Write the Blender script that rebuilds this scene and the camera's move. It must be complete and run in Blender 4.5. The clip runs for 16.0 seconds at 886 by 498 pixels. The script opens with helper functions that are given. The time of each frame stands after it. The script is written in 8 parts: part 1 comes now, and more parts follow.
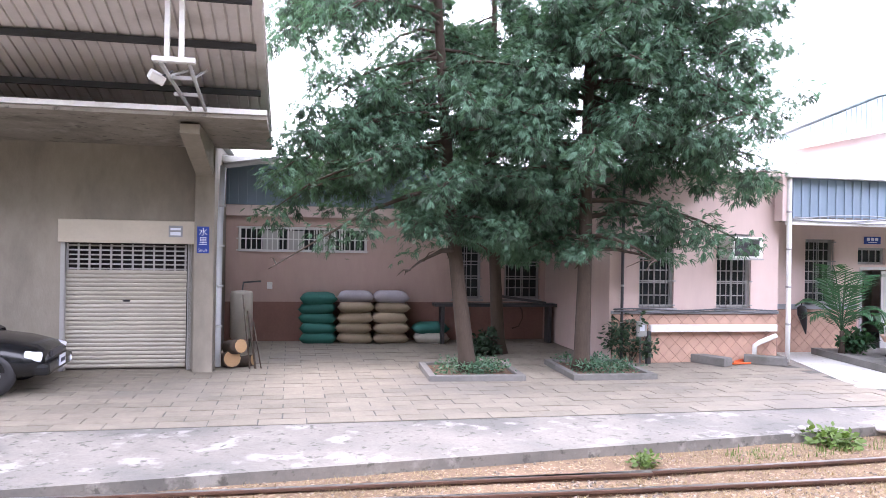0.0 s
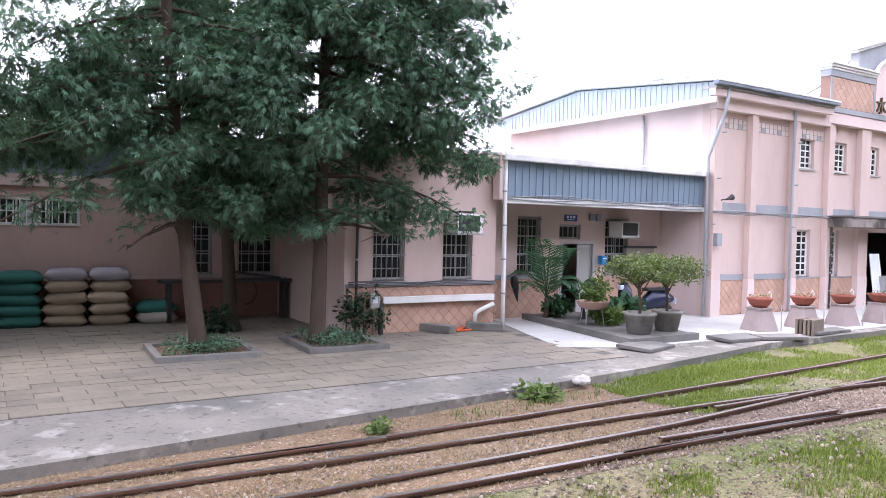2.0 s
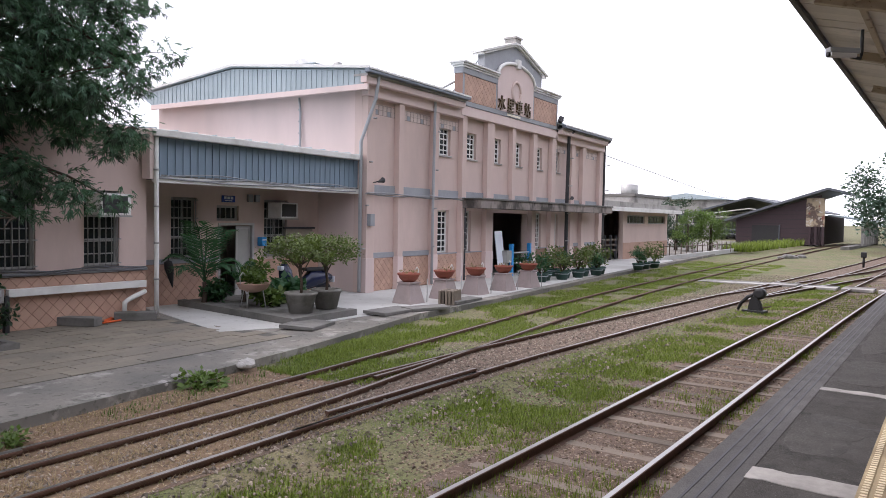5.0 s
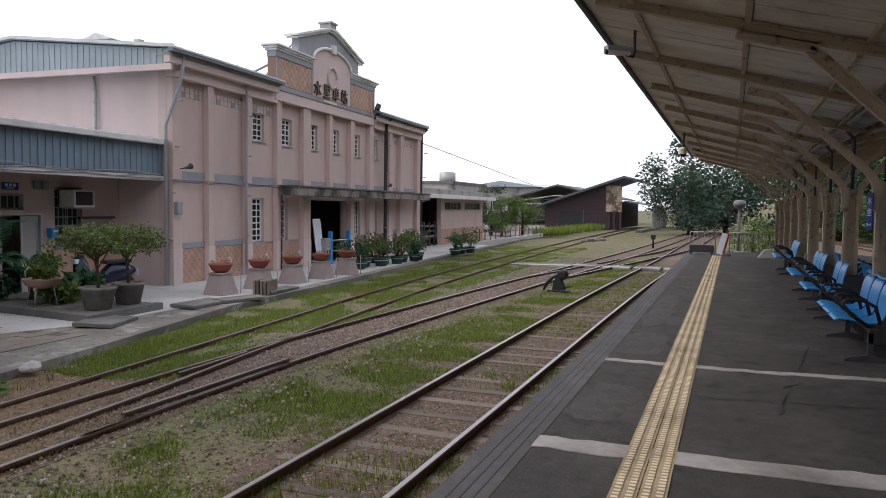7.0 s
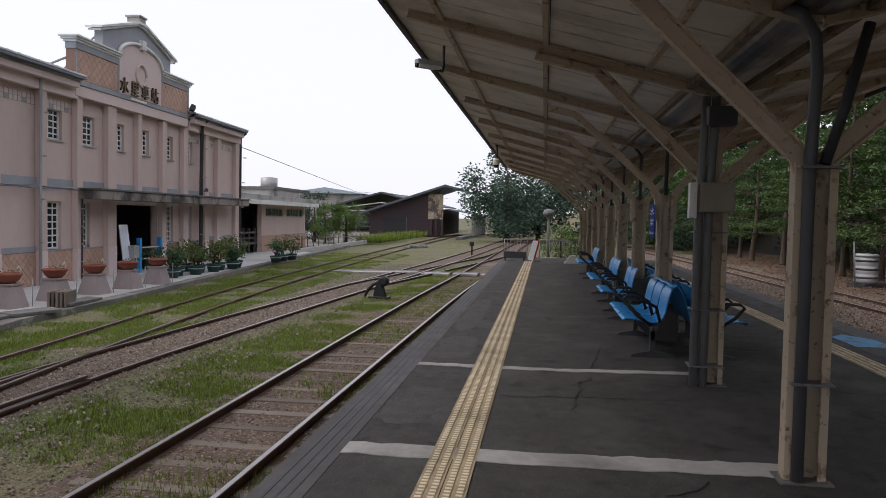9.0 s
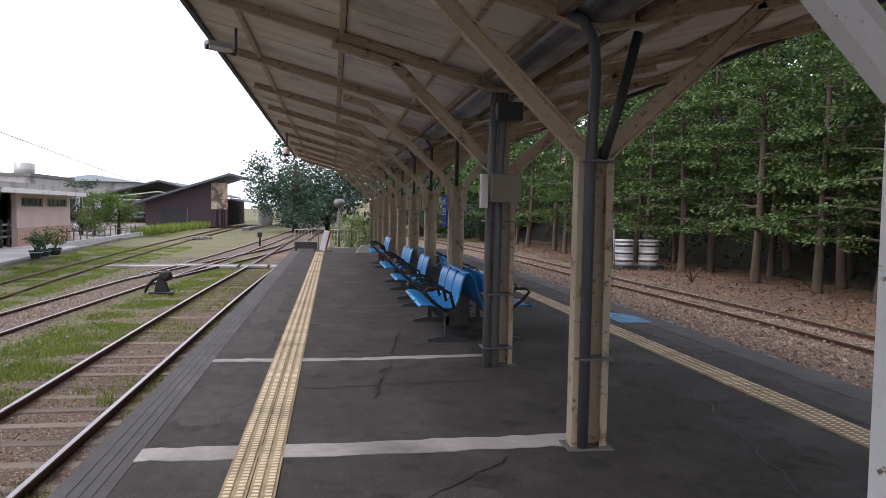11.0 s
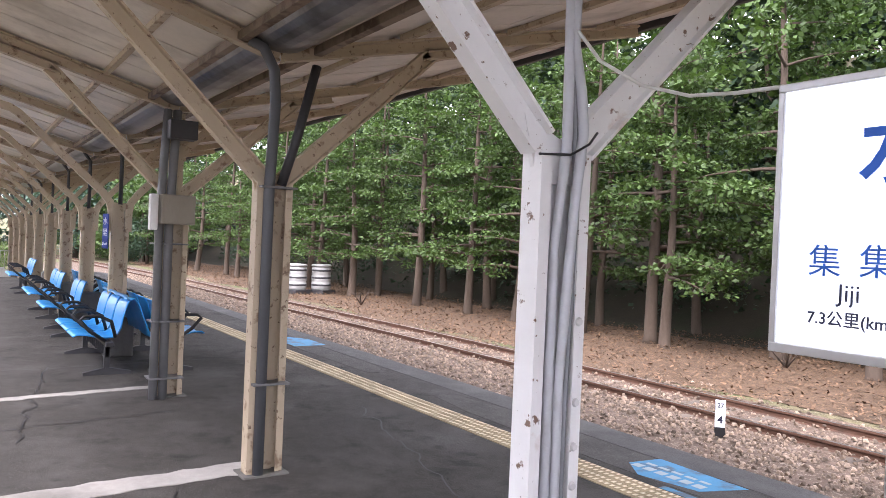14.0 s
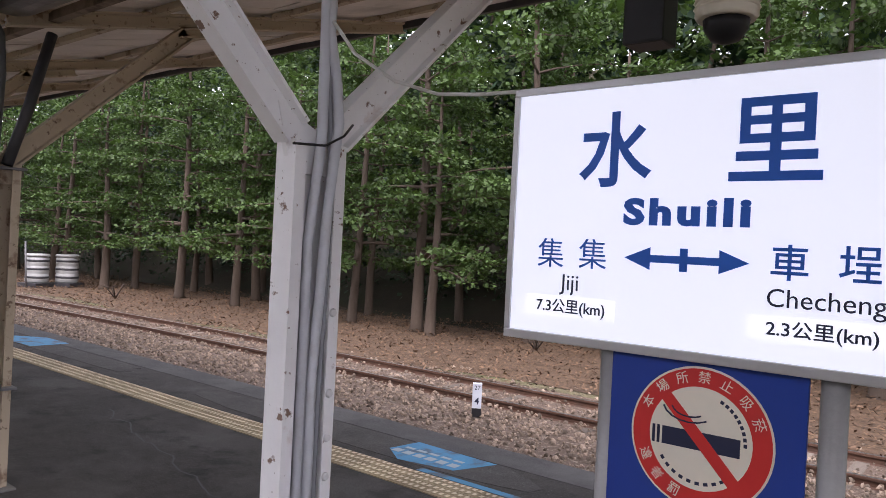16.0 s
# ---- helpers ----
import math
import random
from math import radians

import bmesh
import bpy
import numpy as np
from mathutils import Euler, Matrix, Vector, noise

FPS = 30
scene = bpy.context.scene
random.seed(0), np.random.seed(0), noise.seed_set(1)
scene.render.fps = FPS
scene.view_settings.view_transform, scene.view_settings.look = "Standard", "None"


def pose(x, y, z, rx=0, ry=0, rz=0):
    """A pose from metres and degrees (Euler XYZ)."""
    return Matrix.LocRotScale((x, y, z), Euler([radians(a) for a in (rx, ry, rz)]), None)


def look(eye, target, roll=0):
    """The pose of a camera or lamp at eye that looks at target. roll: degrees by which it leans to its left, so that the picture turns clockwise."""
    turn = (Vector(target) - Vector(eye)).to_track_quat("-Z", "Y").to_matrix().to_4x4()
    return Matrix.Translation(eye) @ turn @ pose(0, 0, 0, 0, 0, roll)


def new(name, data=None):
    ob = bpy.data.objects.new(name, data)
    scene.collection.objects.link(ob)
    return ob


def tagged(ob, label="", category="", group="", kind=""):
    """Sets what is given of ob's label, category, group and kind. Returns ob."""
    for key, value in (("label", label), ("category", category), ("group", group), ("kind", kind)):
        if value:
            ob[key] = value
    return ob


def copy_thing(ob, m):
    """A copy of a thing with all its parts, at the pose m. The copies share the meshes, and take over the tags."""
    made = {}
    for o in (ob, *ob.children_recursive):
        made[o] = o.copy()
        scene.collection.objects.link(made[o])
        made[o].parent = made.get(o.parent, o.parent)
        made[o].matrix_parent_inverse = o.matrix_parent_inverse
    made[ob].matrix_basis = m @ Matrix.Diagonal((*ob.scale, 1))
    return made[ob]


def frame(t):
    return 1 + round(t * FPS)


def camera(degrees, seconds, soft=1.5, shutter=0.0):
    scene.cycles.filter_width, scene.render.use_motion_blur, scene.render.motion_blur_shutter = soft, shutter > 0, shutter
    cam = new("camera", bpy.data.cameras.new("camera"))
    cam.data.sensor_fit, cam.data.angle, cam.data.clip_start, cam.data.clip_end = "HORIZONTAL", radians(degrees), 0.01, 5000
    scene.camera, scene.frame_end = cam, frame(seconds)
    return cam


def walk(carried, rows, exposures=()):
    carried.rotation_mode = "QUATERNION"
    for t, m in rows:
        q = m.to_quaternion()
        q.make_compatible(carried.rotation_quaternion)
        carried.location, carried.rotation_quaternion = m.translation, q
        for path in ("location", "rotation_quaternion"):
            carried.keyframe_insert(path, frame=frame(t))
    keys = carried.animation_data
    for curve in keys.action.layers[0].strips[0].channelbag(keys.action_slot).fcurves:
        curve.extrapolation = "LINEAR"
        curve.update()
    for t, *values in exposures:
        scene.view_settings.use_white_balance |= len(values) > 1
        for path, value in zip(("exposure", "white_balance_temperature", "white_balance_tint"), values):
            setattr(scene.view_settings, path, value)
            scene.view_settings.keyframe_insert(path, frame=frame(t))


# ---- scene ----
cam = camera(61.81, 16.0, soft=0.85)
PATH = [
    (0.0, 0.082, 0.062, 1.598, 89.98, -0.98, -8.49),
    (0.5, 0.055, 0.052, 1.596, 89.51, -0.78, -15.12),
    (1.0, 0.019, 0.068, 1.597, 88.96, -0.96, -19.89),
    (1.5, 0.005, 0.065, 1.603, 88.68, -1.38, -24.54),
    (2.0, 0.023, 0.052, 1.606, 88.40, -1.37, -28.94),
    (2.5, -0.021, 0.070, 1.603, 88.30, -1.56, -33.38),
    (3.0, -0.042, 0.075, 1.613, 88.24, -1.94, -37.81),
    (3.5, -0.055, 0.089, 1.615, 88.15, -1.94, -42.08),
    (4.0, -0.063, 0.098, 1.604, 87.95, -2.05, -46.65),
    (4.5, -0.069, 0.104, 1.594, 87.74, -1.20, -50.85),
    (5.0, -0.017, 0.138, 1.588, 87.56, -1.08, -55.12),
    (7.5, 0.077, -0.060, 1.579, 86.76, -0.74, -71.77),
    (8.0, 0.072, -0.090, 1.584, 86.92, -0.92, -75.18),
    (8.5, 0.072, -0.113, 1.588, 87.38, -1.00, -79.27),
    (9.0, 0.055, -0.136, 1.590, 87.56, -1.19, -82.20),
    (9.5, 0.056, -0.141, 1.590, 87.51, -1.48, -86.24),
    (10.0, 0.073, -0.117, 1.588, 87.23, -1.52, -90.92),
    (12.5, 0.048, 0.054, 1.593, 87.97, -1.11, -109.26),
    (13.0, 0.023, 0.051, 1.592, 88.56, -1.74, -113.99),
    (13.5, 0.023, 0.037, 1.599, 89.27, -2.11, -118.80),
    (14.0, 0.020, 0.024, 1.600, 89.71, -2.42, -123.37),
    (14.5, 0.018, 0.019, 1.602, 89.92, -2.94, -128.09),
    (15.0, 0.004, -0.001, 1.602, 89.95, -2.81, -132.67),
    (15.5, -0.014, -0.015, 1.604, 89.83, -3.08, -136.93),
    (16.0, -0.019, -0.034, 1.605, 89.80, -2.88, -140.83),
]
EXPOSURES = [(0.0, 2.5, 6050, 28), (0.5, 2.2, 6000, 28), (1.5, 1.8, 6000, 27), (2.5, 1.48, 6200, 24), (3.5, 0.97, 6300, 22), (5.0, 0.53, 6350, 21), (7.5, -0.2, 6350, 18),
             (8.5, -0.3, 6300, 18), (10.0, -0.3, 6300, 19), (11.2, 0.6, 6150, 22), (12.5, 1.4, 5850, 25), (13.2, 1.75, 6050, 24), (14.0, 1.9, 6250, 23), (15.0, 1.5, 6200, 24), (16.0, 1.0, 6300, 24)]
walk(cam, [(r[0], pose(*r[1:])) for r in PATH], EXPOSURES)

# ---- light: a bright overcast sky ----
world = bpy.data.worlds.new("overcast")
scene.world = world
world.use_nodes = True
wn, wl = world.node_tree.nodes, world.node_tree.links
bg = wn["Background"]
sky = wn.new("ShaderNodeTexSky")
sky.sky_type = 'NISHITA'
sky.sun_disc = False
sky.sun_elevation = radians(50)
sky.sun_rotation = radians(-25)
sky.air_density = 1.0
sky.dust_density = 4.0
mixw = wn.new("ShaderNodeMix")
mixw.data_type = 'RGBA'
mixw.inputs["Factor"].default_value = 0.82
mixw.inputs["B"].default_value = (9.6, 9.9, 10.3, 1)
wl.new(sky.outputs[0], mixw.inputs["A"])
wl.new(mixw.outputs["Result"], bg.inputs[0])
bg.inputs[1].default_value = 0.142
sun = new("sun", bpy.data.lights.new("sun", 'SUN'))
sun.data.energy, sun.data.angle, sun.data.color = 1.5, radians(24), (1.0, 0.95, 0.88)
sun.matrix_world = look((-0.42 * 20, 0.9 * 20, 24), (0, 0, 0))

# ---- helpers of this scene ----
S = -0.62          # level of the station's paving
G = -0.80          # level of the ground between the tracks
RT = -0.68         # top of the rails
YARD = Matrix.Translation((15.98, 14.15, S)) @ pose(0, 0, 0, 0, 0, math.degrees(math.atan(0.045)))
rng = np.random.default_rng(7)


def mat(name, col, rough=0.8, var=0.12, scale=3.0, bump=0.15, bscale=60.0, metal=0.0, stain=None, stain_amt=0.0, stain_scale=0.8,
        rand=0.0, spec=0.4, stretch=(1, 1, 1), isl=0.0, edge=(0.5, 0.68), specks=()):
    m = bpy.data.materials.new(name)
    m.use_nodes = True
    n, l = m.node_tree.nodes, m.node_tree.links
    b = n["Principled BSDF"]
    b.inputs["Roughness"].default_value = rough
    b.inputs["Metallic"].default_value = metal
    b.inputs["Specular IOR Level"].default_value = spec
    tc = n.new("ShaderNodeNewGeometry")
    mp = n.new("ShaderNodeMapping")
    mp.inputs["Scale"].default_value = stretch
    l.new(tc.outputs["Position"], mp.inputs[0])

    def noi(sc, detail=4.0):
        t = n.new("ShaderNodeTexNoise")
        t.inputs["Scale"].default_value, t.inputs["Detail"].default_value = sc, detail
        t.inputs["Roughness"].default_value = 0.6
        l.new(mp.outputs[0], t.inputs["Vector"])
        return t.outputs["Fac"]

    def math_node(op, a, bb):
        t = n.new("ShaderNodeMath")
        t.operation = op
        for i, q in enumerate((a, bb)):
            if isinstance(q, (int, float)):
                t.inputs[i].default_value = q
            else:
                l.new(q, t.inputs[i])
        return t.outputs[0]
    f = math_node('ADD', math_node('MULTIPLY', noi(scale), 0.6), math_node('MULTIPLY', noi(scale * 9, 3), 0.4))
    f = math_node('MULTIPLY', math_node('SUBTRACT', f, 0.5), 3.2 * var)
    if rand:
        oi = n.new("ShaderNodeObjectInfo")
        f = math_node('ADD', f, math_node('MULTIPLY', math_node('SUBTRACT', oi.outputs["Random"], 0.5), rand))
    if isl:
        f = math_node('ADD', f, math_node('MULTIPLY', math_node('SUBTRACT', tc.outputs["Random Per Island"], 0.5), isl))
    f = math_node('ADD', f, 1.0)
    hs = n.new("ShaderNodeHueSaturation")
    hs.inputs["Color"].default_value = (*col, 1)
    l.new(f, hs.inputs["Value"])
    out = hs.outputs[0]
    if stain:
        rp = n.new("ShaderNodeMapRange")
        rp.inputs["From Min"].default_value, rp.inputs["From Max"].default_value = edge
        l.new(noi(stain_scale, 8), rp.inputs["Value"])
        mx = n.new("ShaderNodeMix")
        mx.data_type = 'RGBA'
        l.new(math_node('MULTIPLY', rp.outputs[0], stain_amt), mx.inputs["Factor"])
        l.new(out, mx.inputs["A"])
        mx.inputs["B"].default_value = (*stain, 1)
        out = mx.outputs["Result"]
    for scol, samt, sscale, sedge in specks:
        rp = n.new("ShaderNodeMapRange")
        rp.inputs["From Min"].default_value, rp.inputs["From Max"].default_value = sedge
        l.new(noi(sscale, 6), rp.inputs["Value"])
        mx = n.new("ShaderNodeMix")
        mx.data_type = 'RGBA'
        l.new(math_node('MULTIPLY', rp.outputs[0], samt), mx.inputs["Factor"])
        l.new(out, mx.inputs["A"])
        mx.inputs["B"].default_value = (*scol, 1)
        out = mx.outputs["Result"]
    l.new(out, b.inputs["Base Color"])
    if bump:
        bp = n.new("ShaderNodeBump")
        bp.inputs["Strength"].default_value, bp.inputs["Distance"].default_value = bump, 0.01
        l.new(noi(bscale), bp.inputs["Height"])
        l.new(bp.outputs[0], b.inputs["Normal"])
    return m


def box(bm, x0, x1, y0, y1, z0, z1, bev=0.0, m=None):
    vs = [bm.verts.new((x, y, z)) for x in (x0, x1) for y in (y0, y1) for z in (z0, z1)]
    if m is not None:
        for v in vs:
            v.co = m @ v.co
    fs = [bm.faces.new([vs[i] for i in q]) for q in ((0, 1, 3, 2), (4, 6, 7, 5), (0, 4, 5, 1), (2, 3, 7, 6), (0, 2, 6, 4), (1, 5, 7, 3))]
    if bev:
        es = {e for f in fs for e in f.edges}
        bmesh.ops.bevel(bm, geom=list(es), offset=bev, segments=2, profile=0.6, affect='EDGES')
    return bm


def boxb(x0, x1, y0, y1, z0, z1, bev=0.0, m=None):
    return box(bmesh.new(), x0, x1, y0, y1, z0, z1, bev, m)


def tube(bm, pts, r, n=8, cap=True):
    """A round bar through pts; r is one radius or one for each point."""
    pts = [Vector(p) for p in pts]
    rs = r if isinstance(r, (list, tuple)) else [r] * len(pts)
    rings, side = [], None
    for i, p in enumerate(pts):
        d = (pts[min(i + 1, len(pts) - 1)] - pts[max(i - 1, 0)]).normalized()
        if side is None:
            side = d.orthogonal().normalized()
        side = (side - d * side.dot(d)).normalized()
        up = d.cross(side)
        rings.append([bm.verts.new(p + rs[i] * (side * math.cos(2 * math.pi * k / n) + up * math.sin(2 * math.pi * k / n))) for k in range(n)])
    for a, b in zip(rings, rings[1:]):
        for k in range(n):
            bm.faces.new((a[k], a[(k + 1) % n], b[(k + 1) % n], b[k])).smooth = True
    if cap:
        bm.faces.new(rings[0][::-1])
        bm.faces.new(rings[-1])
    return bm


def tubeb(pts, r, n=8):
    return tube(bmesh.new(), pts, r, n)


def lathe(prof, n=16, m=None):
    """A turned body from (radius, height) pairs."""
    bm = bmesh.new()
    rings = [[bm.verts.new((r * math.cos(2 * math.pi * k / n), r * math.sin(2 * math.pi * k / n), z)) for k in range(n)] for r, z in prof]
    for a, b in zip(rings, rings[1:]):
        for k in range(n):
            bm.faces.new((a[k], a[(k + 1) % n], b[(k + 1) % n], b[k])).smooth = True
    bm.faces.new(rings[0][::-1])
    bm.faces.new(rings[-1])
    if m is not None:
        bm.transform(m)
    return bm


def extrude_poly(poly, y0, y1, axis='y'):
    """A flat outline (a, b) pushed through from y0 to y1. axis y: outline in x and z; x: in y and z; z: in x and y."""
    bm = bmesh.new()
    put = {'y': lambda a, b, t: (a, t, b), 'x': lambda a, b, t: (t, a, b), 'z': lambda a, b, t: (a, b, t)}[axis]
    A = [bm.verts.new(put(a, b, y0)) for a, b in poly]
    B = [bm.verts.new(put(a, b, y1)) for a, b in poly]
    bm.faces.new(A)
    bm.faces.new(B[::-1])
    for i in range(len(A)):
        j = (i + 1) % len(A)
        bm.faces.new((A[i], B[i], B[j], A[j]))
    bmesh.ops.recalc_face_normals(bm, faces=bm.faces)
    return bm


def mesh_of(bm, name, material):
    me = bpy.data.meshes.new(name)
    bmesh.ops.recalc_face_normals(bm, faces=bm.faces)
    bm.to_mesh(me)
    bm.free()
    me.materials.append(material)
    return me


def part(name, bm, material, parent=None, label="", m=None):
    ob = new(name, mesh_of(bm, name, material))
    if parent is not None:
        ob.parent = parent
    if m is not None:
        ob.matrix_basis = m
    return tagged(ob, label)


def thing(name, label, category, m=None, group="", kind=""):
    ob = new(name)
    ob.empty_display_size = 0.1
    if m is not None:
        ob.matrix_basis = m
    return tagged(ob, label, category, group, kind)


def structure(name, bm, material, label, category, m=None):
    ob = part(name, bm, material, None, label, m)
    return tagged(ob, label, category, "", "structure")


def pyd(name, verts, faces, material, parent=None, label="", category="", kind="", m=None):
    """One mesh from arrays of corners and faces."""
    me = bpy.data.meshes.new(name)
    me.from_pydata(np.asarray(verts, dtype=float).tolist(), [], np.asarray(faces).tolist())
    me.materials.append(material)
    ob = new(name, me)
    if parent is not None:
        ob.parent = parent
    if m is not None:
        ob.matrix_basis = m
    return tagged(ob, label, category, "", kind)


def share(name, ob, parent, m):
    """Another piece on the same mesh."""
    o = new(name, ob.data)
    o.parent = parent
    o.matrix_basis = m
    return o


def lettering(name, body, size, material, parent, m, depth=0.001, align='CENTER', bold=0.0, spacing=1.0):
    """Flat letters in the built-in font, turned into a mesh, x to the right and y up in m."""
    cu = bpy.data.curves.new(name, 'FONT')
    cu.body, cu.size, cu.align_x, cu.align_y, cu.extrude, cu.offset = body, size, align, 'CENTER', depth, bold
    cu.resolution_u = 3
    cu.space_character = spacing
    tmp = new(name, cu)
    me = bpy.data.meshes.new_from_object(tmp.evaluated_get(bpy.context.evaluated_depsgraph_get()))
    bpy.data.objects.remove(tmp)
    me.materials.clear()
    me.materials.append(material)
    ob = new(name, me)
    ob.parent = parent
    ob.matrix_basis = m
    return ob


# ---- materials ----
M = {}
M["asphalt"] = mat("platform_asphalt", (0.056, 0.052, 0.047), 0.85, 0.6, 7, 0.9, 150, stain=(0.105, 0.10, 0.094), stain_amt=0.7, stain_scale=1.1,
                   specks=(((0.17, 0.165, 0.155), 0.6, 55, (0.58, 0.68)), ((0.022, 0.021, 0.02), 0.75, 2.6, (0.56, 0.66))))
M["apron"] = mat("stained_apron_concrete", (0.215, 0.20, 0.175), 0.92, 0.35, 2.2, 0.6, 70, stain=(0.12, 0.118, 0.108), stain_amt=0.85, stain_scale=0.55, edge=(0.46, 0.6),
                 specks=(((0.40, 0.385, 0.35), 0.6, 1.7, (0.56, 0.64)), ((0.08, 0.08, 0.065), 0.8, 9, (0.57, 0.66))))
M["concrete"] = mat("concrete", (0.40, 0.385, 0.365), 0.9, 0.3, 1.6, 0.5, 70, stain=(0.15, 0.145, 0.135), stain_amt=0.9, stain_scale=0.7)
M["concrete_pale"] = mat("pale_concrete", (0.50, 0.50, 0.48), 0.85, 0.16, 2, 0.25, 60, stain=(0.30, 0.29, 0.27), stain_amt=0.6, stain_scale=0.5, specks=(((0.24, 0.23, 0.21), 0.6, 6, (0.6, 0.7)),))
M["concrete_wall"] = mat("warehouse_concrete", (0.28, 0.25, 0.205), 0.9, 0.25, 0.9, 0.4, 40, stain=(0.16, 0.145, 0.12), stain_amt=0.7, stain_scale=0.6, stretch=(1, 1, 0.5))
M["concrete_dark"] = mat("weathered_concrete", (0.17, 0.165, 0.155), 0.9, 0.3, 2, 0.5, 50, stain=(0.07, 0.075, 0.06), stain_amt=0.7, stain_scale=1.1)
M["paver"] = mat("paving_slab", (0.215, 0.19, 0.15), 0.88, 0.3, 1.4, 0.35, 90, rand=0.22, stain=(0.15, 0.14, 0.13), stain_amt=0.5, stain_scale=0.45)
M["joint"] = mat("paving_bed", (0.10, 0.095, 0.085), 0.95, 0.3, 6, 0.4, 80)
M["pink"] = mat("pink_plaster", (0.62, 0.49, 0.445), 0.85, 0.09, 0.8, 0.12, 120, stain=(0.47, 0.37, 0.335), stain_amt=0.55, stain_scale=0.5, stretch=(1, 1, 0.35))
M["pink_pale"] = mat("pale_pink_plaster", (0.70, 0.57, 0.54), 0.85, 0.06, 0.8, 0.12, 120, stain=(0.52, 0.44, 0.42), stain_amt=0.5, stain_scale=0.45, stretch=(1, 1, 0.3))
M["terracotta"] = mat("terracotta_tile", (0.52, 0.34, 0.26), 0.7, 0.12, 3, 0.2, 50, rand=0.16, stain=(0.30, 0.17, 0.12), stain_amt=0.4)
M["grout"] = mat("tile_grout", (0.26, 0.16, 0.125), 0.9, 0.2, 5, 0.2, 60)
M["greyband"] = mat("grey_band_paint", (0.33, 0.345, 0.37), 0.7, 0.15, 2, 0.2, 60, stain=(0.16, 0.16, 0.17), stain_amt=0.4)
M["bluepanel"] = mat("blue_grey_steel_cladding", (0.20, 0.27, 0.34), 0.5, 0.1, 1.2, 0.05, 50, metal=0.0, stain=(0.15, 0.19, 0.23), stain_amt=0.4, stretch=(1, 1, 0.3))
M["roofblue"] = mat("pale_blue_roof_steel", (0.36, 0.43, 0.46), 0.5, 0.08, 1, 0.05, 40, stain=(0.25, 0.31, 0.33), stain_amt=0.4)
M["trimwhite"] = mat("weathered_white_trim", (0.76, 0.76, 0.74), 0.6, 0.08, 3, 0.1, 60, stain=(0.35, 0.33, 0.30), stain_amt=0.5, stain_scale=1.5)
M["windowgrey"] = mat("grey_window_bars", (0.30, 0.30, 0.29), 0.5, 0.15, 4, 0.1, 60)
M["pipe"] = mat("grey_drainpipe", (0.38, 0.40, 0.42), 0.5, 0.12, 3, 0.05, 40)
M["pipedark"] = mat("dull_grey_steel_pipe", (0.17, 0.172, 0.178), 0.5, 0.15, 3, 0.1, 40, stain=(0.09, 0.08, 0.075), stain_amt=0.5)
# near-black for openings, their inner shade put in the colour, and board joints
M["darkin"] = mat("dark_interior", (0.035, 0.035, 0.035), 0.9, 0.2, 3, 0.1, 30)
M["steeldk"] = mat("dark_steel", (0.06, 0.06, 0.065), 0.5, 0.2, 5, 0.1, 60, metal=0.3)
M["rust"] = mat("rusty_rail", (0.115, 0.062, 0.042), 0.75, 0.3, 8, 0.3, 90, metal=0.2, stain=(0.06, 0.04, 0.032), stain_amt=0.6, stain_scale=3)
M["railtop"] = mat("worn_rail_head", (0.33, 0.32, 0.31), 0.32, 0.15, 6, 0.1, 80, metal=0.85)
M["tie"] = mat("old_sleeper_wood", (0.165, 0.135, 0.108), 0.92, 0.4, 6, 0.7, 50, rand=0.9, stretch=(1, 0.2, 1))
M["ground"] = mat("yard_dirt", (0.165, 0.142, 0.08), 0.97, 0.5, 2.5, 0.9, 45, stain=(0.105, 0.13, 0.04), stain_amt=0.85, stain_scale=0.42, edge=(0.42, 0.58),
                  specks=(((0.05, 0.042, 0.025), 0.85, 9, (0.54, 0.62)), ((0.32, 0.27, 0.20), 0.6, 26, (0.57, 0.64)), ((0.03, 0.026, 0.018), 0.8, 38, (0.56, 0.62))))
M["trackbed"] = mat("reddish_gravel_bed", (0.125, 0.087, 0.064), 0.97, 0.5, 4, 0.9, 60, stain=(0.09, 0.065, 0.045), stain_amt=0.7, stain_scale=1.2,
                    specks=(((0.30, 0.25, 0.20), 0.8, 26, (0.55, 0.64)), ((0.045, 0.035, 0.025), 0.8, 17, (0.56, 0.66))))
M["litter"] = mat("leaf_litter", (0.12, 0.076, 0.047), 0.97, 0.5, 4, 0.9, 60, stain=(0.085, 0.055, 0.035), stain_amt=0.8, stain_scale=0.7,
                  specks=(((0.26, 0.165, 0.09), 0.8, 20, (0.56, 0.64)), ((0.04, 0.03, 0.02), 0.85, 12, (0.55, 0.65))))
M["straw"] = mat("dry_straw_ground", (0.175, 0.118, 0.072), 0.97, 0.5, 4, 0.9, 60, stain=(0.14, 0.085, 0.055), stain_amt=0.7, stain_scale=1.0,
                 specks=(((0.42, 0.34, 0.23), 0.8, 24, (0.56, 0.64)), ((0.06, 0.04, 0.028), 0.8, 14, (0.57, 0.66))))
M["cream"] = mat("cream_painted_steel", (0.50, 0.415, 0.30), 0.55, 0.09, 3, 0.1, 60, stain=(0.15, 0.075, 0.04), stain_amt=0.75, stain_scale=7.0, edge=(0.57, 0.66), specks=(((0.10, 0.05, 0.03), 0.8, 24, (0.62, 0.68)),))
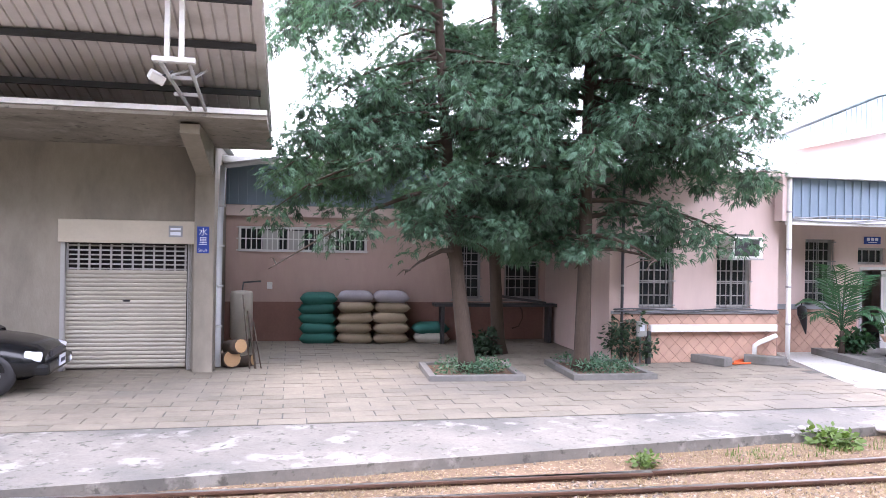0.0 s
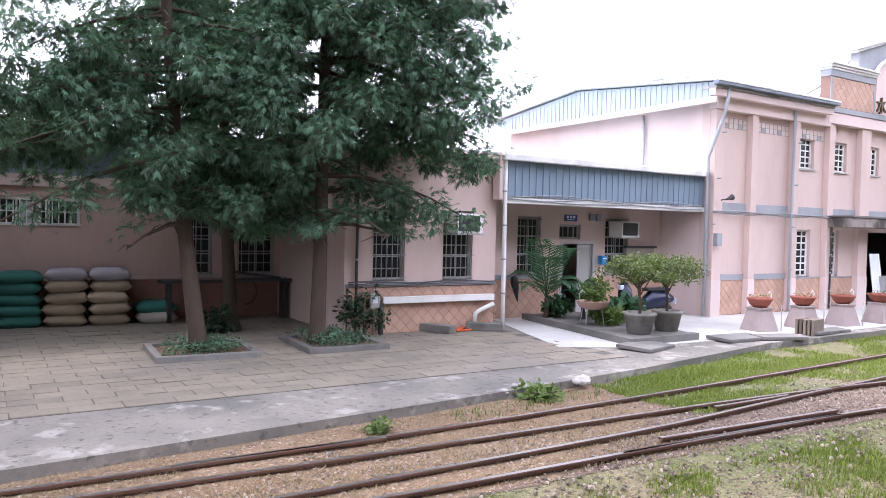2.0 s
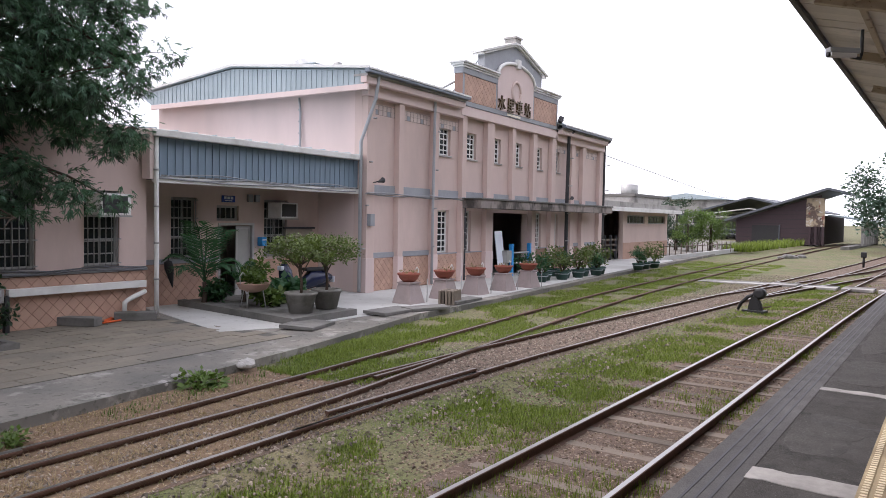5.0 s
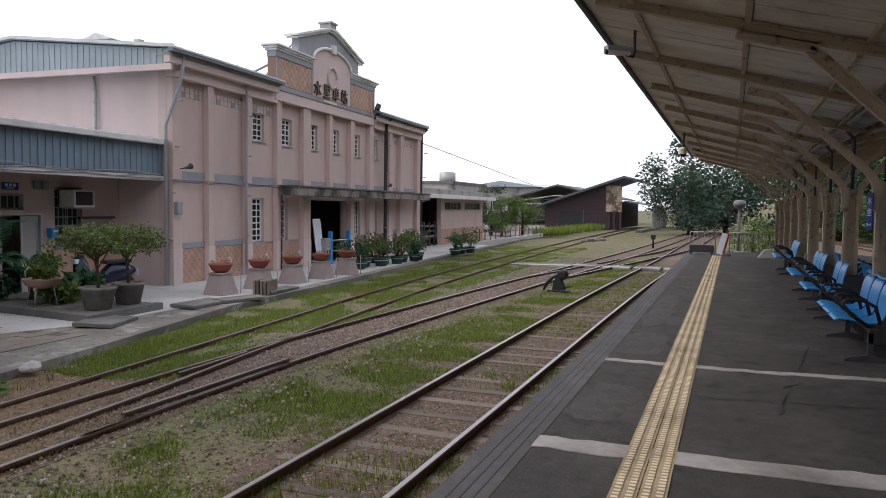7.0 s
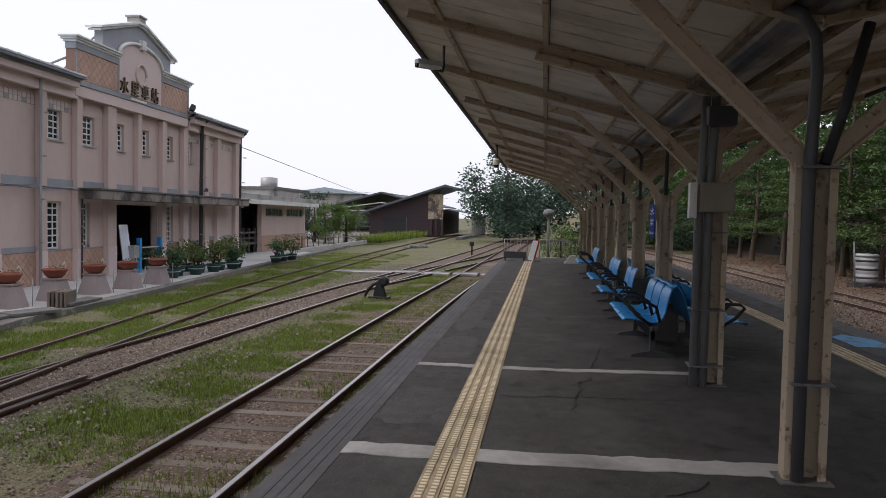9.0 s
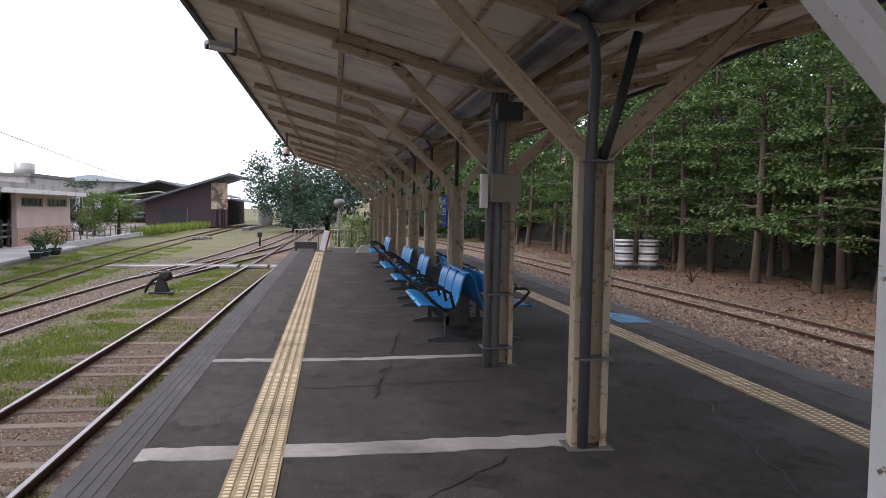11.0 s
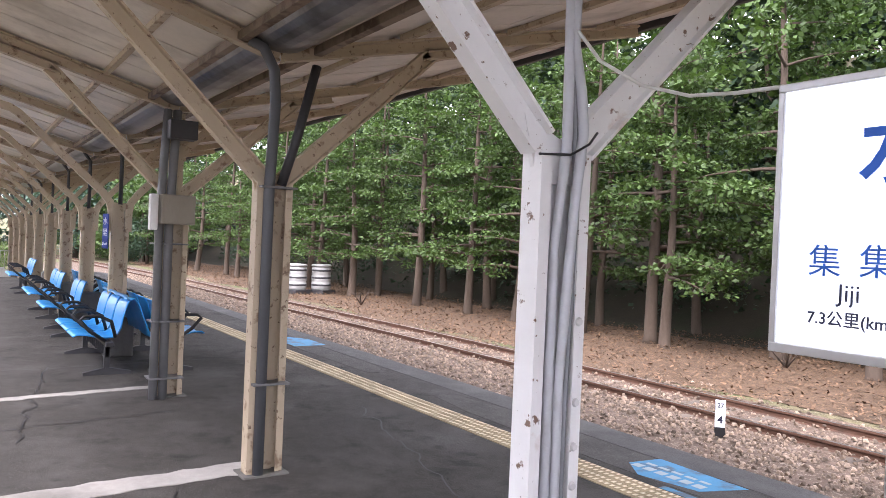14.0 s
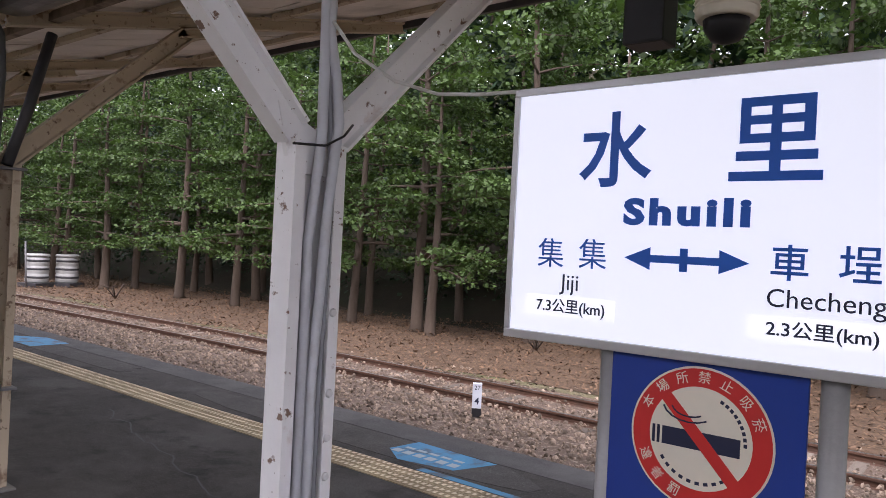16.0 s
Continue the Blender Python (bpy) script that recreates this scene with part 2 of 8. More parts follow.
M["whitepost"] = mat("chipped_white_steel", (0.88, 0.88, 0.88), 0.45, 0.06, 2, 0.1, 60, stain=(0.16, 0.075, 0.04), stain_amt=0.92, stain_scale=11, edge=(0.635, 0.67), specks=(((0.42, 0.25, 0.15), 0.5, 4, (0.62, 0.74)), ((0.13, 0.06, 0.035), 0.9, 34, (0.665, 0.69))))
M["postdk"] = mat("dark_rusted_post_paint", (0.23, 0.175, 0.13), 0.65, 0.25, 4, 0.2, 60, stain=(0.08, 0.045, 0.03), stain_amt=0.8, stain_scale=6, edge=(0.5, 0.62))
M["palepipe"] = mat("pale_grey_conduit", (0.62, 0.64, 0.68), 0.45, 0.1, 4, 0.05, 40, stain=(0.35, 0.33, 0.31), stain_amt=0.5, stain_scale=4)
# wing wall's pink, darkened: the shade under the trees is put into it
M["pink_shade"] = mat("shade_dark_pink_plaster", (0.50, 0.365, 0.32), 0.88, 0.12, 0.8, 0.15, 120, stain=(0.34, 0.25, 0.22), stain_amt=0.6, stain_scale=0.5, stretch=(1, 1, 0.35))
M["boards"] = mat("ceiling_boards", (0.78, 0.73, 0.67), 0.8, 0.12, 2, 0.15, 50, rand=0.15, isl=0.16, stain=(0.30, 0.27, 0.23), stain_amt=0.5, stain_scale=1.3)
# base and stud sides of the tile, darker than the stud tops
M["tactile_dark"] = mat("darker_tactile_tile", (0.36, 0.29, 0.18), 0.9, 0.3, 5, 0.3, 80, rand=0.25, stain=(0.16, 0.12, 0.08), stain_amt=0.6, stain_scale=1.4)
M["tactile"] = mat("yellow_tactile_tile", (0.72, 0.63, 0.45), 0.8, 0.2, 4, 0.2, 80, rand=0.18, stain=(0.33, 0.27, 0.18), stain_amt=0.6, stain_scale=1.4)
M["cable"] = mat("grey_cable", (0.30, 0.31, 0.33), 0.5, 0.1, 5, 0.0)
M["conduit"] = mat("grey_conduit", (0.10, 0.105, 0.115), 0.5, 0.15, 5, 0.05)
M["black"] = mat("black_plastic", (0.02, 0.02, 0.022), 0.5, 0.1, 5, 0.0)
M["seatblue"] = mat("blue_seat_plastic", (0.03, 0.30, 0.70), 0.35, 0.08, 6, 0.05, 60, stain=(0.05, 0.33, 0.68), stain_amt=0.3)
M["signwhite"] = mat("white_sign_face", (0.74, 0.78, 0.86), 0.35, 0.02, 2, 0.0)
M["ink"] = mat("blue_sign_ink", (0.018, 0.13, 0.58), 0.45, 0.04, 4, 0.0)
M["inkblack"] = mat("dark_sign_ink", (0.02, 0.025, 0.06), 0.5, 0.04, 4, 0.0)
M["signblue"] = mat("blue_enamel_board", (0.02, 0.055, 0.30), 0.35, 0.06, 2, 0.03, 30)
M["red"] = mat("red_sign_ink", (0.62, 0.035, 0.03), 0.45, 0.05, 4, 0.0)
M["creamink"] = mat("cream_sign_ink", (0.80, 0.75, 0.62), 0.5, 0.04, 4, 0.0)
M["alu"] = mat("aluminium_frame", (0.55, 0.55, 0.55), 0.4, 0.08, 6, 0.05, 80, metal=0.6)
M["galv"] = mat("galvanised_steel", (0.40, 0.40, 0.39), 0.5, 0.15, 6, 0.1, 60, metal=0.4)
M["bark"] = mat("tree_bark", (0.068, 0.05, 0.038), 0.95, 0.35, 5, 0.9, 40, stretch=(1, 1, 0.25))
M["bark2"] = mat("brown_tree_bark", (0.088, 0.066, 0.05), 0.95, 0.35, 4, 0.8, 30, stretch=(1, 1, 0.3))


def leafmat(name, col, var=0.5, trans=0.25):
    m = mat(name, col, 0.6, 0.25, 1.2, 0.0, isl=var)
    n, l = m.node_tree.nodes, m.node_tree.links
    t = n.new("ShaderNodeBsdfTranslucent")
    t.inputs[0].default_value = (col[0] * 1.6, col[1] * 1.7, col[2] * 0.9, 1)
    mx = n.new("ShaderNodeMixShader")
    mx.inputs[0].default_value = trans
    l.new(n["Principled BSDF"].outputs[0], mx.inputs[1])
    l.new(t.outputs[0], mx.inputs[2])
    l.new(mx.outputs[0], n["Material Output"].inputs[0])
    return m


M["cedar"] = leafmat("cedar_foliage", (0.07, 0.145, 0.092), 1.1, 0.2)
# darker copy of the cedar green: crown shade put into the colour
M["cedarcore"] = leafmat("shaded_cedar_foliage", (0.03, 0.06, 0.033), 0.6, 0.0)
M["forest"] = leafmat("forest_foliage", (0.062, 0.108, 0.03), 1.2, 0.2)
# far trees and shrubs; inside the wood its darkness paints the shade
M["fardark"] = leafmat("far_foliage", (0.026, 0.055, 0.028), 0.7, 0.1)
M["shrub"] = leafmat("shrub_foliage", (0.09, 0.145, 0.035), 0.9)
M["palm"] = leafmat("palm_foliage", (0.035, 0.10, 0.045), 0.5)
M["grass"] = leafmat("grass_blades", (0.142, 0.188, 0.034), 1.1)
M["drygrass"] = leafmat("dry_grass", (0.25, 0.19, 0.115), 0.7)
M["stone"] = mat("ballast_stone", (0.25, 0.21, 0.17), 0.92, 0.2, 5, 0.2, 50, isl=1.2)
M["stone_brown"] = mat("brown_ballast_stone", (0.235, 0.18, 0.135), 0.92, 0.2, 5, 0.2, 50, isl=1.2)
M["glass"] = mat("dusty_window_glass", (0.02, 0.024, 0.027), 0.2, 0.15, 2, 0.0, spec=0.35)
M["curtain"] = mat("pale_blind", (0.45, 0.45, 0.43), 0.8, 0.1, 2, 0.0)
M["olive"] = leafmat("olive_foliage", (0.085, 0.12, 0.033), 0.9)


# ---- ground, platforms and tracks ----
def strip_mesh(line, width, z, thick=0.0):
    """A flat band of the given width along (x, y) points."""
    bm = bmesh.new()
    rows = []
    for i, (x, y) in enumerate(line):
        a, b = line[max(i - 1, 0)], line[min(i + 1, len(line) - 1)]
        d = Vector((b[0] - a[0], b[1] - a[1], 0)).normalized()
        s = Vector((-d.y, d.x, 0)) * width / 2
        rows.append([Vector((x, y, z)) + s, Vector((x, y, z)) - s])
    vs = [[bm.verts.new(p) for p in r] for r in rows]
    for a, b in zip(vs, vs[1:]):
        bm.faces.new((a[0], a[1], b[1], b[0]))
    return bm


def smooth_line(pts, step=1.0):
    """Points along a smooth curve through pts, one about every step metres of x."""
    xs, ys = [p[0] for p in pts], [p[1] for p in pts]
    n = max(2, int((xs[-1] - xs[0]) / step))
    t = np.linspace(xs[0], xs[-1], n + 1)
    slope = np.gradient(np.array(ys), np.array(xs))
    out = []
    for x in t:
        i = min(max(int(np.searchsorted(xs, x)) - 1, 0), len(xs) - 2)
        h = xs[i + 1] - xs[i]
        u = (x - xs[i]) / h
        y = ((2 * u ** 3 - 3 * u * u + 1) * ys[i] + (u ** 3 - 2 * u * u + u) * h * slope[i] + (3 * u * u - 2 * u ** 3) * ys[i + 1]
             + (u ** 3 - u * u) * h * slope[i + 1])
        out.append((float(x), float(y)))
    return out


def ground_height(x, y):
    """The yard is flat; the wooded bank south of the line rises."""
    h = G
    if y < -19:
        h += min(14.0, 0.55 * (-19 - y) ** 1.05)
    return h


bm = bmesh.new()
gx = [-2500, -400, -120, -60, -40, -25, -15, -8, -4, 0, 4, 8, 12, 16, 20, 26, 32, 40, 50, 65, 90, 140, 400, 2500]
gy = [-2500, -400, -120, -70, -50, -42, -36, -30, -26, -22, -19, -14, -8, -2, 2, 6, 10, 20, 40, 90, 400, 2500]
grid = [[bm.verts.new((x, y, ground_height(x, y) if x > -200 else G)) for y in gy] for x in gx]
for i in range(len(gx) - 1):
    for j in range(len(gy) - 1):
        bm.faces.new((grid[i][j], grid[i + 1][j], grid[i + 1][j + 1], grid[i][j + 1]))
structure("ground", bm, M["ground"], "dirt and patchy grass of the railway yard", "ground")

# leaf litter under the wood, as a thin uneven layer
bm = bmesh.new()
lx, ly = np.linspace(-30, 75, 60), np.linspace(-19.2, -11.3, 12)
gr = [[bm.verts.new((x, y, G + (0.0 if j in (0, 11) else 0.05 + 0.04 * noise.noise((x * .4, y * .5, 3))) + (0.012 if j in (0, 11) else 0))) for j, y in enumerate(ly + 0.3 * np.sin(x * .7))] for x in lx]
for i in range(59):
    for j in range(11):
        bm.faces.new((gr[i][j], gr[i + 1][j], gr[i + 1][j + 1], gr[i][j + 1])).smooth = True
structure("leaf_litter_ground", bm, M["litter"], "brown fallen leaves covering the woodland edge", "ground")

# soil of the wooded slope, a sheet with the trees' shade in its colour
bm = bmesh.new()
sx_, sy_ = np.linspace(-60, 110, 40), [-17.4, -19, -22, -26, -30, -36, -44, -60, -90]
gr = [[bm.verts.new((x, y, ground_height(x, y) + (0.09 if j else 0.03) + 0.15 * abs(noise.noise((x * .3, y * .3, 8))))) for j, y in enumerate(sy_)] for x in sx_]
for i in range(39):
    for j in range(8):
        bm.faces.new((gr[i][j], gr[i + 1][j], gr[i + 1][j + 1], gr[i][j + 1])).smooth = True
structure("wooded_slope", bm, mat("shade_dark_soil", (0.03, 0.025, 0.016), 0.97, 0.4, 1.5, 0.6, 20, stain=(0.02, 0.03, 0.012), stain_amt=0.8), "wooded slope soil darkened for shade under the trees", "ground")

# the turnout lies in silted ground, a little higher than the rest
bm = bmesh.new()
rows = []
for x in (-13, -8, -2.8, 2.7, 5.8, 9.0, 11.5, 13.6, 18, 24, 30, 40, 50, 59):
    lo = float(np.interp(x, [-13, 2.9, 9.4, 14.4, 21.5, 31, 50, 59], [5.1, 5.2, 5.38, 5.2, 4.85, 4.3, 3.4, 3.1]))
    hi = float(np.interp(x, [-30, -2.8, 2.7, 5.8, 9.0, 13.6, 18, 30, 59], [2.6, 7.16, 8.03, 8.5, 9.1, 10.2, 10.55, 11.9, 14.7])) + .12
    rows.append([bm.verts.new((x, y, z)) for y, z in ((lo - .25, G - .03), (lo + .1, G + .035), (lo + .4, G + .045), (hi, G + .045))])
for a_, b_ in zip(rows, rows[1:]):
    for k in range(3):
        bm.faces.new((a_[k], b_[k], b_[k + 1], a_[k + 1]))
structure("silted_ground", bm, M["ground"], "silted dirt with grass round the turnout rails", "ground")
# straw-covered strip along the station paving
bm = bmesh.new()
lx = np.linspace(-14, 7.6, 40)
gr = [[bm.verts.new((x, y0 + (y1 - y0) * k / 6, G + (0.047 if k == 0 else 0.06 + 0.02 * noise.noise((x, k * 1.3, 1))))) for k in range(7)]
      for x in lx for y0, y1 in [(5.55 + max(0, (x - 4.5)) * 0.55, 7.62 + 0.165 * x - (0.03 * max(0, x - 5.8)))]]
for i in range(39):
    for k in range(6):
        bm.faces.new((gr[i][k], gr[i + 1][k], gr[i + 1][k + 1], gr[i][k + 1])).smooth = True
structure("straw_ground", bm, M["straw"], "dry reddish straw and dead grass over dirt", "ground")

# station paving: one thick slab, kerb a real step
KERB = [(-30, 2.6), (-2.8, 7.16), (2.7, 8.03), (5.8, 8.5), (9.0, 9.1), (13.6, 10.2), (18, 10.55), (30, 11.9), (59, 14.7), (95, 17.6)]
structure("pavement", extrude_poly(KERB + [(95, 60), (-30, 60)], -2.0, S, 'z'), M["apron"], "stained old concrete station paving with a low kerb", "pavement")
pave = extrude_poly([(9.9, 15.2), (9.35, 13.2), (8.84, 11.3), (10.3, 10.72), (12.3, 10.8), (13.9, 10.6), (18, 10.9), (30, 12.2), (42, 13.4), (42, 18), (9.9, 18.2)], S - 0.02, S + 0.012, 'z')
structure("walkway", pave, M["concrete_pale"], "pale smooth concrete walkway before the station", "pavement")

# island platform
M["coping"] = mat("blackened_coping", (0.085, 0.082, 0.08), 0.85, 0.4, 5, 0.6, 120, stain=(0.16, 0.155, 0.15), stain_amt=0.6, stain_scale=1.3)
EDGE_N, EDGE_S = 1.47, -4.98
bm = extrude_poly([(-14, EDGE_N), (30.5, EDGE_N), (31.5, 1.0), (31.5, -4.6), (30, EDGE_S), (-14, EDGE_S)], -1.5, 0.0, 'z')
structure("platform", bm, M["asphalt"], "low island platform of worn black asphalt", "platform")
for y0, y1, nm in ((EDGE_N - 0.30, EDGE_N + 0.015, "coping"), (EDGE_S - 0.015, EDGE_S + 0.36, "coping")):
    c = structure(nm, boxb(-14, 30.3, y0, y1, -0.16, 0.004, 0.004), M["coping"], "dark worn concrete platform edge", "platform edge")
    if y0 > 0:
        for k in range(3):
            g = part("groove", boxb(-14, 30.3, y0 + 0.075 + 0.07 * k, y0 + 0.092 + 0.07 * k, 0.0, 0.0075), M["black"], c)
# pale concrete bands across the asphalt
for x0, x1, w in ((4.82, 5.08, 0.0), (7.86, 8.0, 0.05)):
    bm = bmesh.new()
    n = 26
    a = [bm.verts.new((x0 + 0.045 * noise.noise((k * .7, x0, 0)) + (0.15 if x0 < 5 else 0.28) * max(0, (k / n - .5)) * (1 if x0 < 5 else 1.0), EDGE_N - 0.29 - 2.95 * k / n, 0.005)) for k in range(n + 1)]
    b = [bm.verts.new((x1 + 0.05 * noise.noise((k * .8, x0, 5)) + (0.15 if x0 < 5 else 0.28) * max(0, (k / n - .5)), EDGE_N - 0.29 - 2.95 * k / n, 0.005)) for k in range(n + 1)]
    for k in range(n):
        bm.faces.new((a[k], a[k + 1], b[k + 1], b[k]))
    r = bmesh.ops.extrude_face_region(bm, geom=bm.faces[:])
    bmesh.ops.translate(bm, verts=[v for v in r["geom"] if isinstance(v, bmesh.types.BMVert)], vec=(0, 0, -0.03))
    structure("concrete_band", bm, M["concrete"], "pale patched concrete strip across the platform", "pavement")

# repaired and worn patches of the asphalt
M["asphalt_pale"] = mat("worn_grey_asphalt", (0.08, 0.076, 0.07), 0.88, 0.5, 6, 0.9, 140, stain=(0.05, 0.048, 0.045), stain_amt=0.8, stain_scale=2.2, specks=(((0.2, 0.195, 0.185), 0.6, 50, (0.58, 0.68)),))
for sd, (x0, x1, y0, y1) in enumerate(((5.6, 6.9, .72, 1.14), (8.3, 9.9, .66, 1.12), (10.4, 14.5, .8, 1.13), (6.1, 6.75, .66, 1.0), (3.2, 4.2, -1.0, -.4), (2.6, 6.5, -4.6, -4.15), (8.0, 13.5, -4.6, -4.2))):
    n = 22
    poly = []
    for k in range(n):
        a = 2 * math.pi * k / n
        q = 1 + .16 * noise.noise((math.cos(a) * 1.7, math.sin(a) * 1.7, sd * 5))
        c, e = math.cos(a), math.sin(a)
        poly.append(((x0 + x1) / 2 + (x1 - x0) / 2 * math.copysign(abs(c) ** .5, c) * q, (y0 + y1) / 2 + (y1 - y0) / 2 * math.copysign(abs(e) ** .5, e) * min(q, 1.03)))
    structure("asphalt_patch", extrude_poly(poly, -.01, .0016 + .0003 * sd, 'z'), M["asphalt_pale"], "paler worn patch of platform asphalt", "pavement")

# fine cracks in the asphalt
for sd, (xa, ya, xb, yb) in enumerate(((6.55, 1.0, 6.9, -1.7), (6.3, -.4, 9.6, -.9), (3.4, .1, 4.7, -1.2), (9.4, 1.1, 9.7, -3.4), (3.3, -2.6, 6.4, -3.3), (12.2, 1.1, 12.5, -1.5))):
    n = 40
    line = [(xa + (xb - xa) * k / n + .09 * noise.noise((k * .31, sd * 9, 0)) + .03 * noise.noise((k * 1.3, sd, 4)), ya + (yb - ya) * k / n + .09 * noise.noise((k * .29, sd * 5, 7)) + .03 * noise.noise((k * 1.4, sd, 9))) for k in range(n + 1)]
    bm = strip_mesh(line, .013, .0042)
    structure("crack", bm, M["black"], "thin dark crack in the platform asphalt", "crack")

# tracks
RAILS = {
    "near": [(-40, 3.0), (9, 2.97), (20, 2.89), (34, 2.56), (55, 2.3), (90, 1.2), (160, -3)],
    "middle": [(-40, 6.1), (2.9, 6.28), (9.4, 6.45), (14.4, 6.27), (21.5, 5.9), (31, 5.32), (50, 4.45), (90, 3.3), (160, -0.5)],
    "siding": [(10.2, 7.5), (14.8, 8.02), (21.4, 8.67), (27.5, 9.08), (39.5, 9.7), (60, 10.5), (100, 11.5)],
    "south": [(-40, -9.6), (5, -9.9), (18, -9.88), (24, -9.65), (43, -9.1), (60, -8.0), (90, -5.4), (160, -5)],
    "crossover": [(24, 5.75), (34, 4.3), (44, 2.9), (52, 2.35)],
}
PROFILE = [(-0.062, -0.125), (0.062, -0.125), (0.062, -0.112), (0.012, -0.098), (0.010, -0.04), (0.032, -0.03), (0.032, -0.004), (0.026, 0), (-0.026, 0),
           (-0.032, -0.004), (-0.032, -0.03), (-0.010, -0.04), (-0.012, -0.098), (-0.062, -0.112)]


def rail_mesh(line, head):
    """A rail with foot, web and head swept along (x, y) points; head alone is the worn running band."""
    bm = bmesh.new()
    prof = [(-0.024, 0.0015), (0.024, 0.0015), (0.02, -0.004), (-0.02, -0.004)] if head else PROFILE
    rings = []
    for i, (x, y) in enumerate(line):
        a, b = line[max(i - 1, 0)], line[min(i + 1, len(line) - 1)]
        d = Vector((b[0] - a[0], b[1] - a[1], 0)).normalized()
        s = Vector((-d.y, d.x, 0))
        rings.append([bm.verts.new(Vector((x, y, RT)) + s * p + Vector((0, 0, q))) for p, q in prof])
    for a, b in zip(rings, rings[1:]):
        for k in range(len(prof)):
            j = (k + 1) % len(prof)
            bm.faces.new((a[k], a[j], b[j], b[k]))
    bm.faces.new(rings[0])
    bm.faces.new(rings[-1][::-1])
    return bm


def offset_line(line, d):
    out = []
    for i, (x, y) in enumerate(line):
        a, b = line[max(i - 1, 0)], line[min(i + 1, len(line) - 1)]
        v = Vector((b[0] - a[0], b[1] - a[1])).normalized()
        out.append((x - v.y * d, y + v.x * d))
    return out


def add_track(parent, line, off, shiny=True):
    pts = offset_line(smooth_line(line, 1.5), off)
    r = part("rail", rail_mesh(pts, False), M["rust"], parent)
    if shiny:
        part("rail_head", rail_mesh(pts, True), M["railtop"], r, "bright worn running surface")


for nm_, wd in (("near", 2.1), ("middle", 1.5)):
    structure("track_bed", strip_mesh(smooth_line([p for p in RAILS[nm_] if p[0] < 100], 2.0), wd, G + (0.006 if nm_ == "near" else 0.049)), M["trackbed"], "reddish brown gravel and soil under the sleepers", "track bed")
structure("track_bed", strip_mesh([(-20, -8.1), (0, -8.1), (20, -8.1), (45, -7.7), (60, -6.9)], 6.2, G + 0.006), M["trackbed"], "brown gravel bed of the track by the wood", "track bed")
TIE = None
for nm, line in RAILS.items():
    tr = thing("railway_track", {"near": "narrow gauge track on old sleepers beside the platform", "middle": "rusty narrow gauge track in grass and gravel",
                                 "siding": "half-buried siding track overgrown with grass", "south": "rusty track on brown ballast by the wood",
                                 "crossover": "crossover rails between two tracks"}[nm], "railway track", kind="structure")
    for o in (-0.5335 - 0.032, 0.5335 + 0.032):
        add_track(tr, line, o, nm != "siding")
    # sleepers
    pts = smooth_line(line, 0.62)
    k = 0
    for i, (x, y) in enumerate(pts[:-1]):
        if x < -8 or x > 46 or nm in ("siding", "crossover"):
            continue
        d = math.degrees(math.atan2(pts[i + 1][1] - y, pts[i + 1][0] - x))
        sink = {"near": 0.021, "middle": -0.02, "south": 0.012}[nm]
        if TIE is None:
            TIE = part("sleeper", boxb(-0.085, 0.085, -0.92, 0.92, -0.14, 0, 0.012), M["tie"], tr, "", pose(x, y, RT - 0.122 + sink, 0, 0, d))
        else:
            share("sleeper", TIE, tr, pose(x, y + random.uniform(-.04, .04), RT - 0.122 + sink + random.uniform(-.012, .006), 0, 0, d + random.uniform(-2, 2)))
# turnout: long switch rails and the frog between the middle track and the siding
tn = thing("railway_turnout", "rusty railway turnout with frog and check rail", "railway turnout", kind="structure")
for line in ([(-10, 7.0), (-2, 7.12), (5.4, 7.53), (9.95, 8.0), (14.8, 8.56)], [(-6, 5.72), (0, 5.95), (2.5, 6.12), (4.9, 6.28), (6.8, 6.45), (9, 6.76), (11.6, 7.08), (14.8, 7.5)],
             [(6.2, 6.06), (9.4, 6.06)], [(8.0, 6.86), (9.6, 6.93)], [(5.4, 5.80), (9.2, 5.88)], [(1.2, 7.3), (3.4, 7.33)]):
    pts = smooth_line(line, 0.8)
    r = part("rail", rail_mesh(pts, False), M["rust"], tn)
    part("rail_head", rail_mesh(pts, True), M["railtop"], r)


def stones(name, label, count, area, size, zf, material=None):
    """Loose stones, too many to count, as one mesh."""
    octa = np.array([(1, 0, -.5), (-.5, .87, -.5), (-.5, -.87, -.5), (.45, .35, .75), (-.5, .2, .85), (.1, -.5, .7)], float)
    tri = np.array([(3, 4, 5), (0, 3, 5), (0, 1, 3), (1, 4, 3), (1, 2, 4), (2, 5, 4), (2, 0, 5)])
    c = area(count)
    n = len(c)
    s = rng.uniform(size[0], size[1], (n, 1, 1)) * rng.uniform(0.6, 1.3, (n, 6, 1)) * np.array([1, 1, 0.7])
    a = rng.uniform(0, 6.28, n)
    rot = np.zeros((n, 3, 3))
    rot[:, 0, 0], rot[:, 0, 1], rot[:, 1, 0], rot[:, 1, 1], rot[:, 2, 2] = np.cos(a), -np.sin(a), np.sin(a), np.cos(a), 1
    v = np.einsum('nij,nkj->nki', rot, octa[None] * s) + np.concatenate([c, np.array([zf(x, y) for x, y in c])[:, None]], 1)[:, None, :]
    pyd(name, v.reshape(-1, 3), (tri[None] + 6 * np.arange(n)[:, None, None]).reshape(-1, 3), material or M["stone"], None, label, "ballast", "stuff")


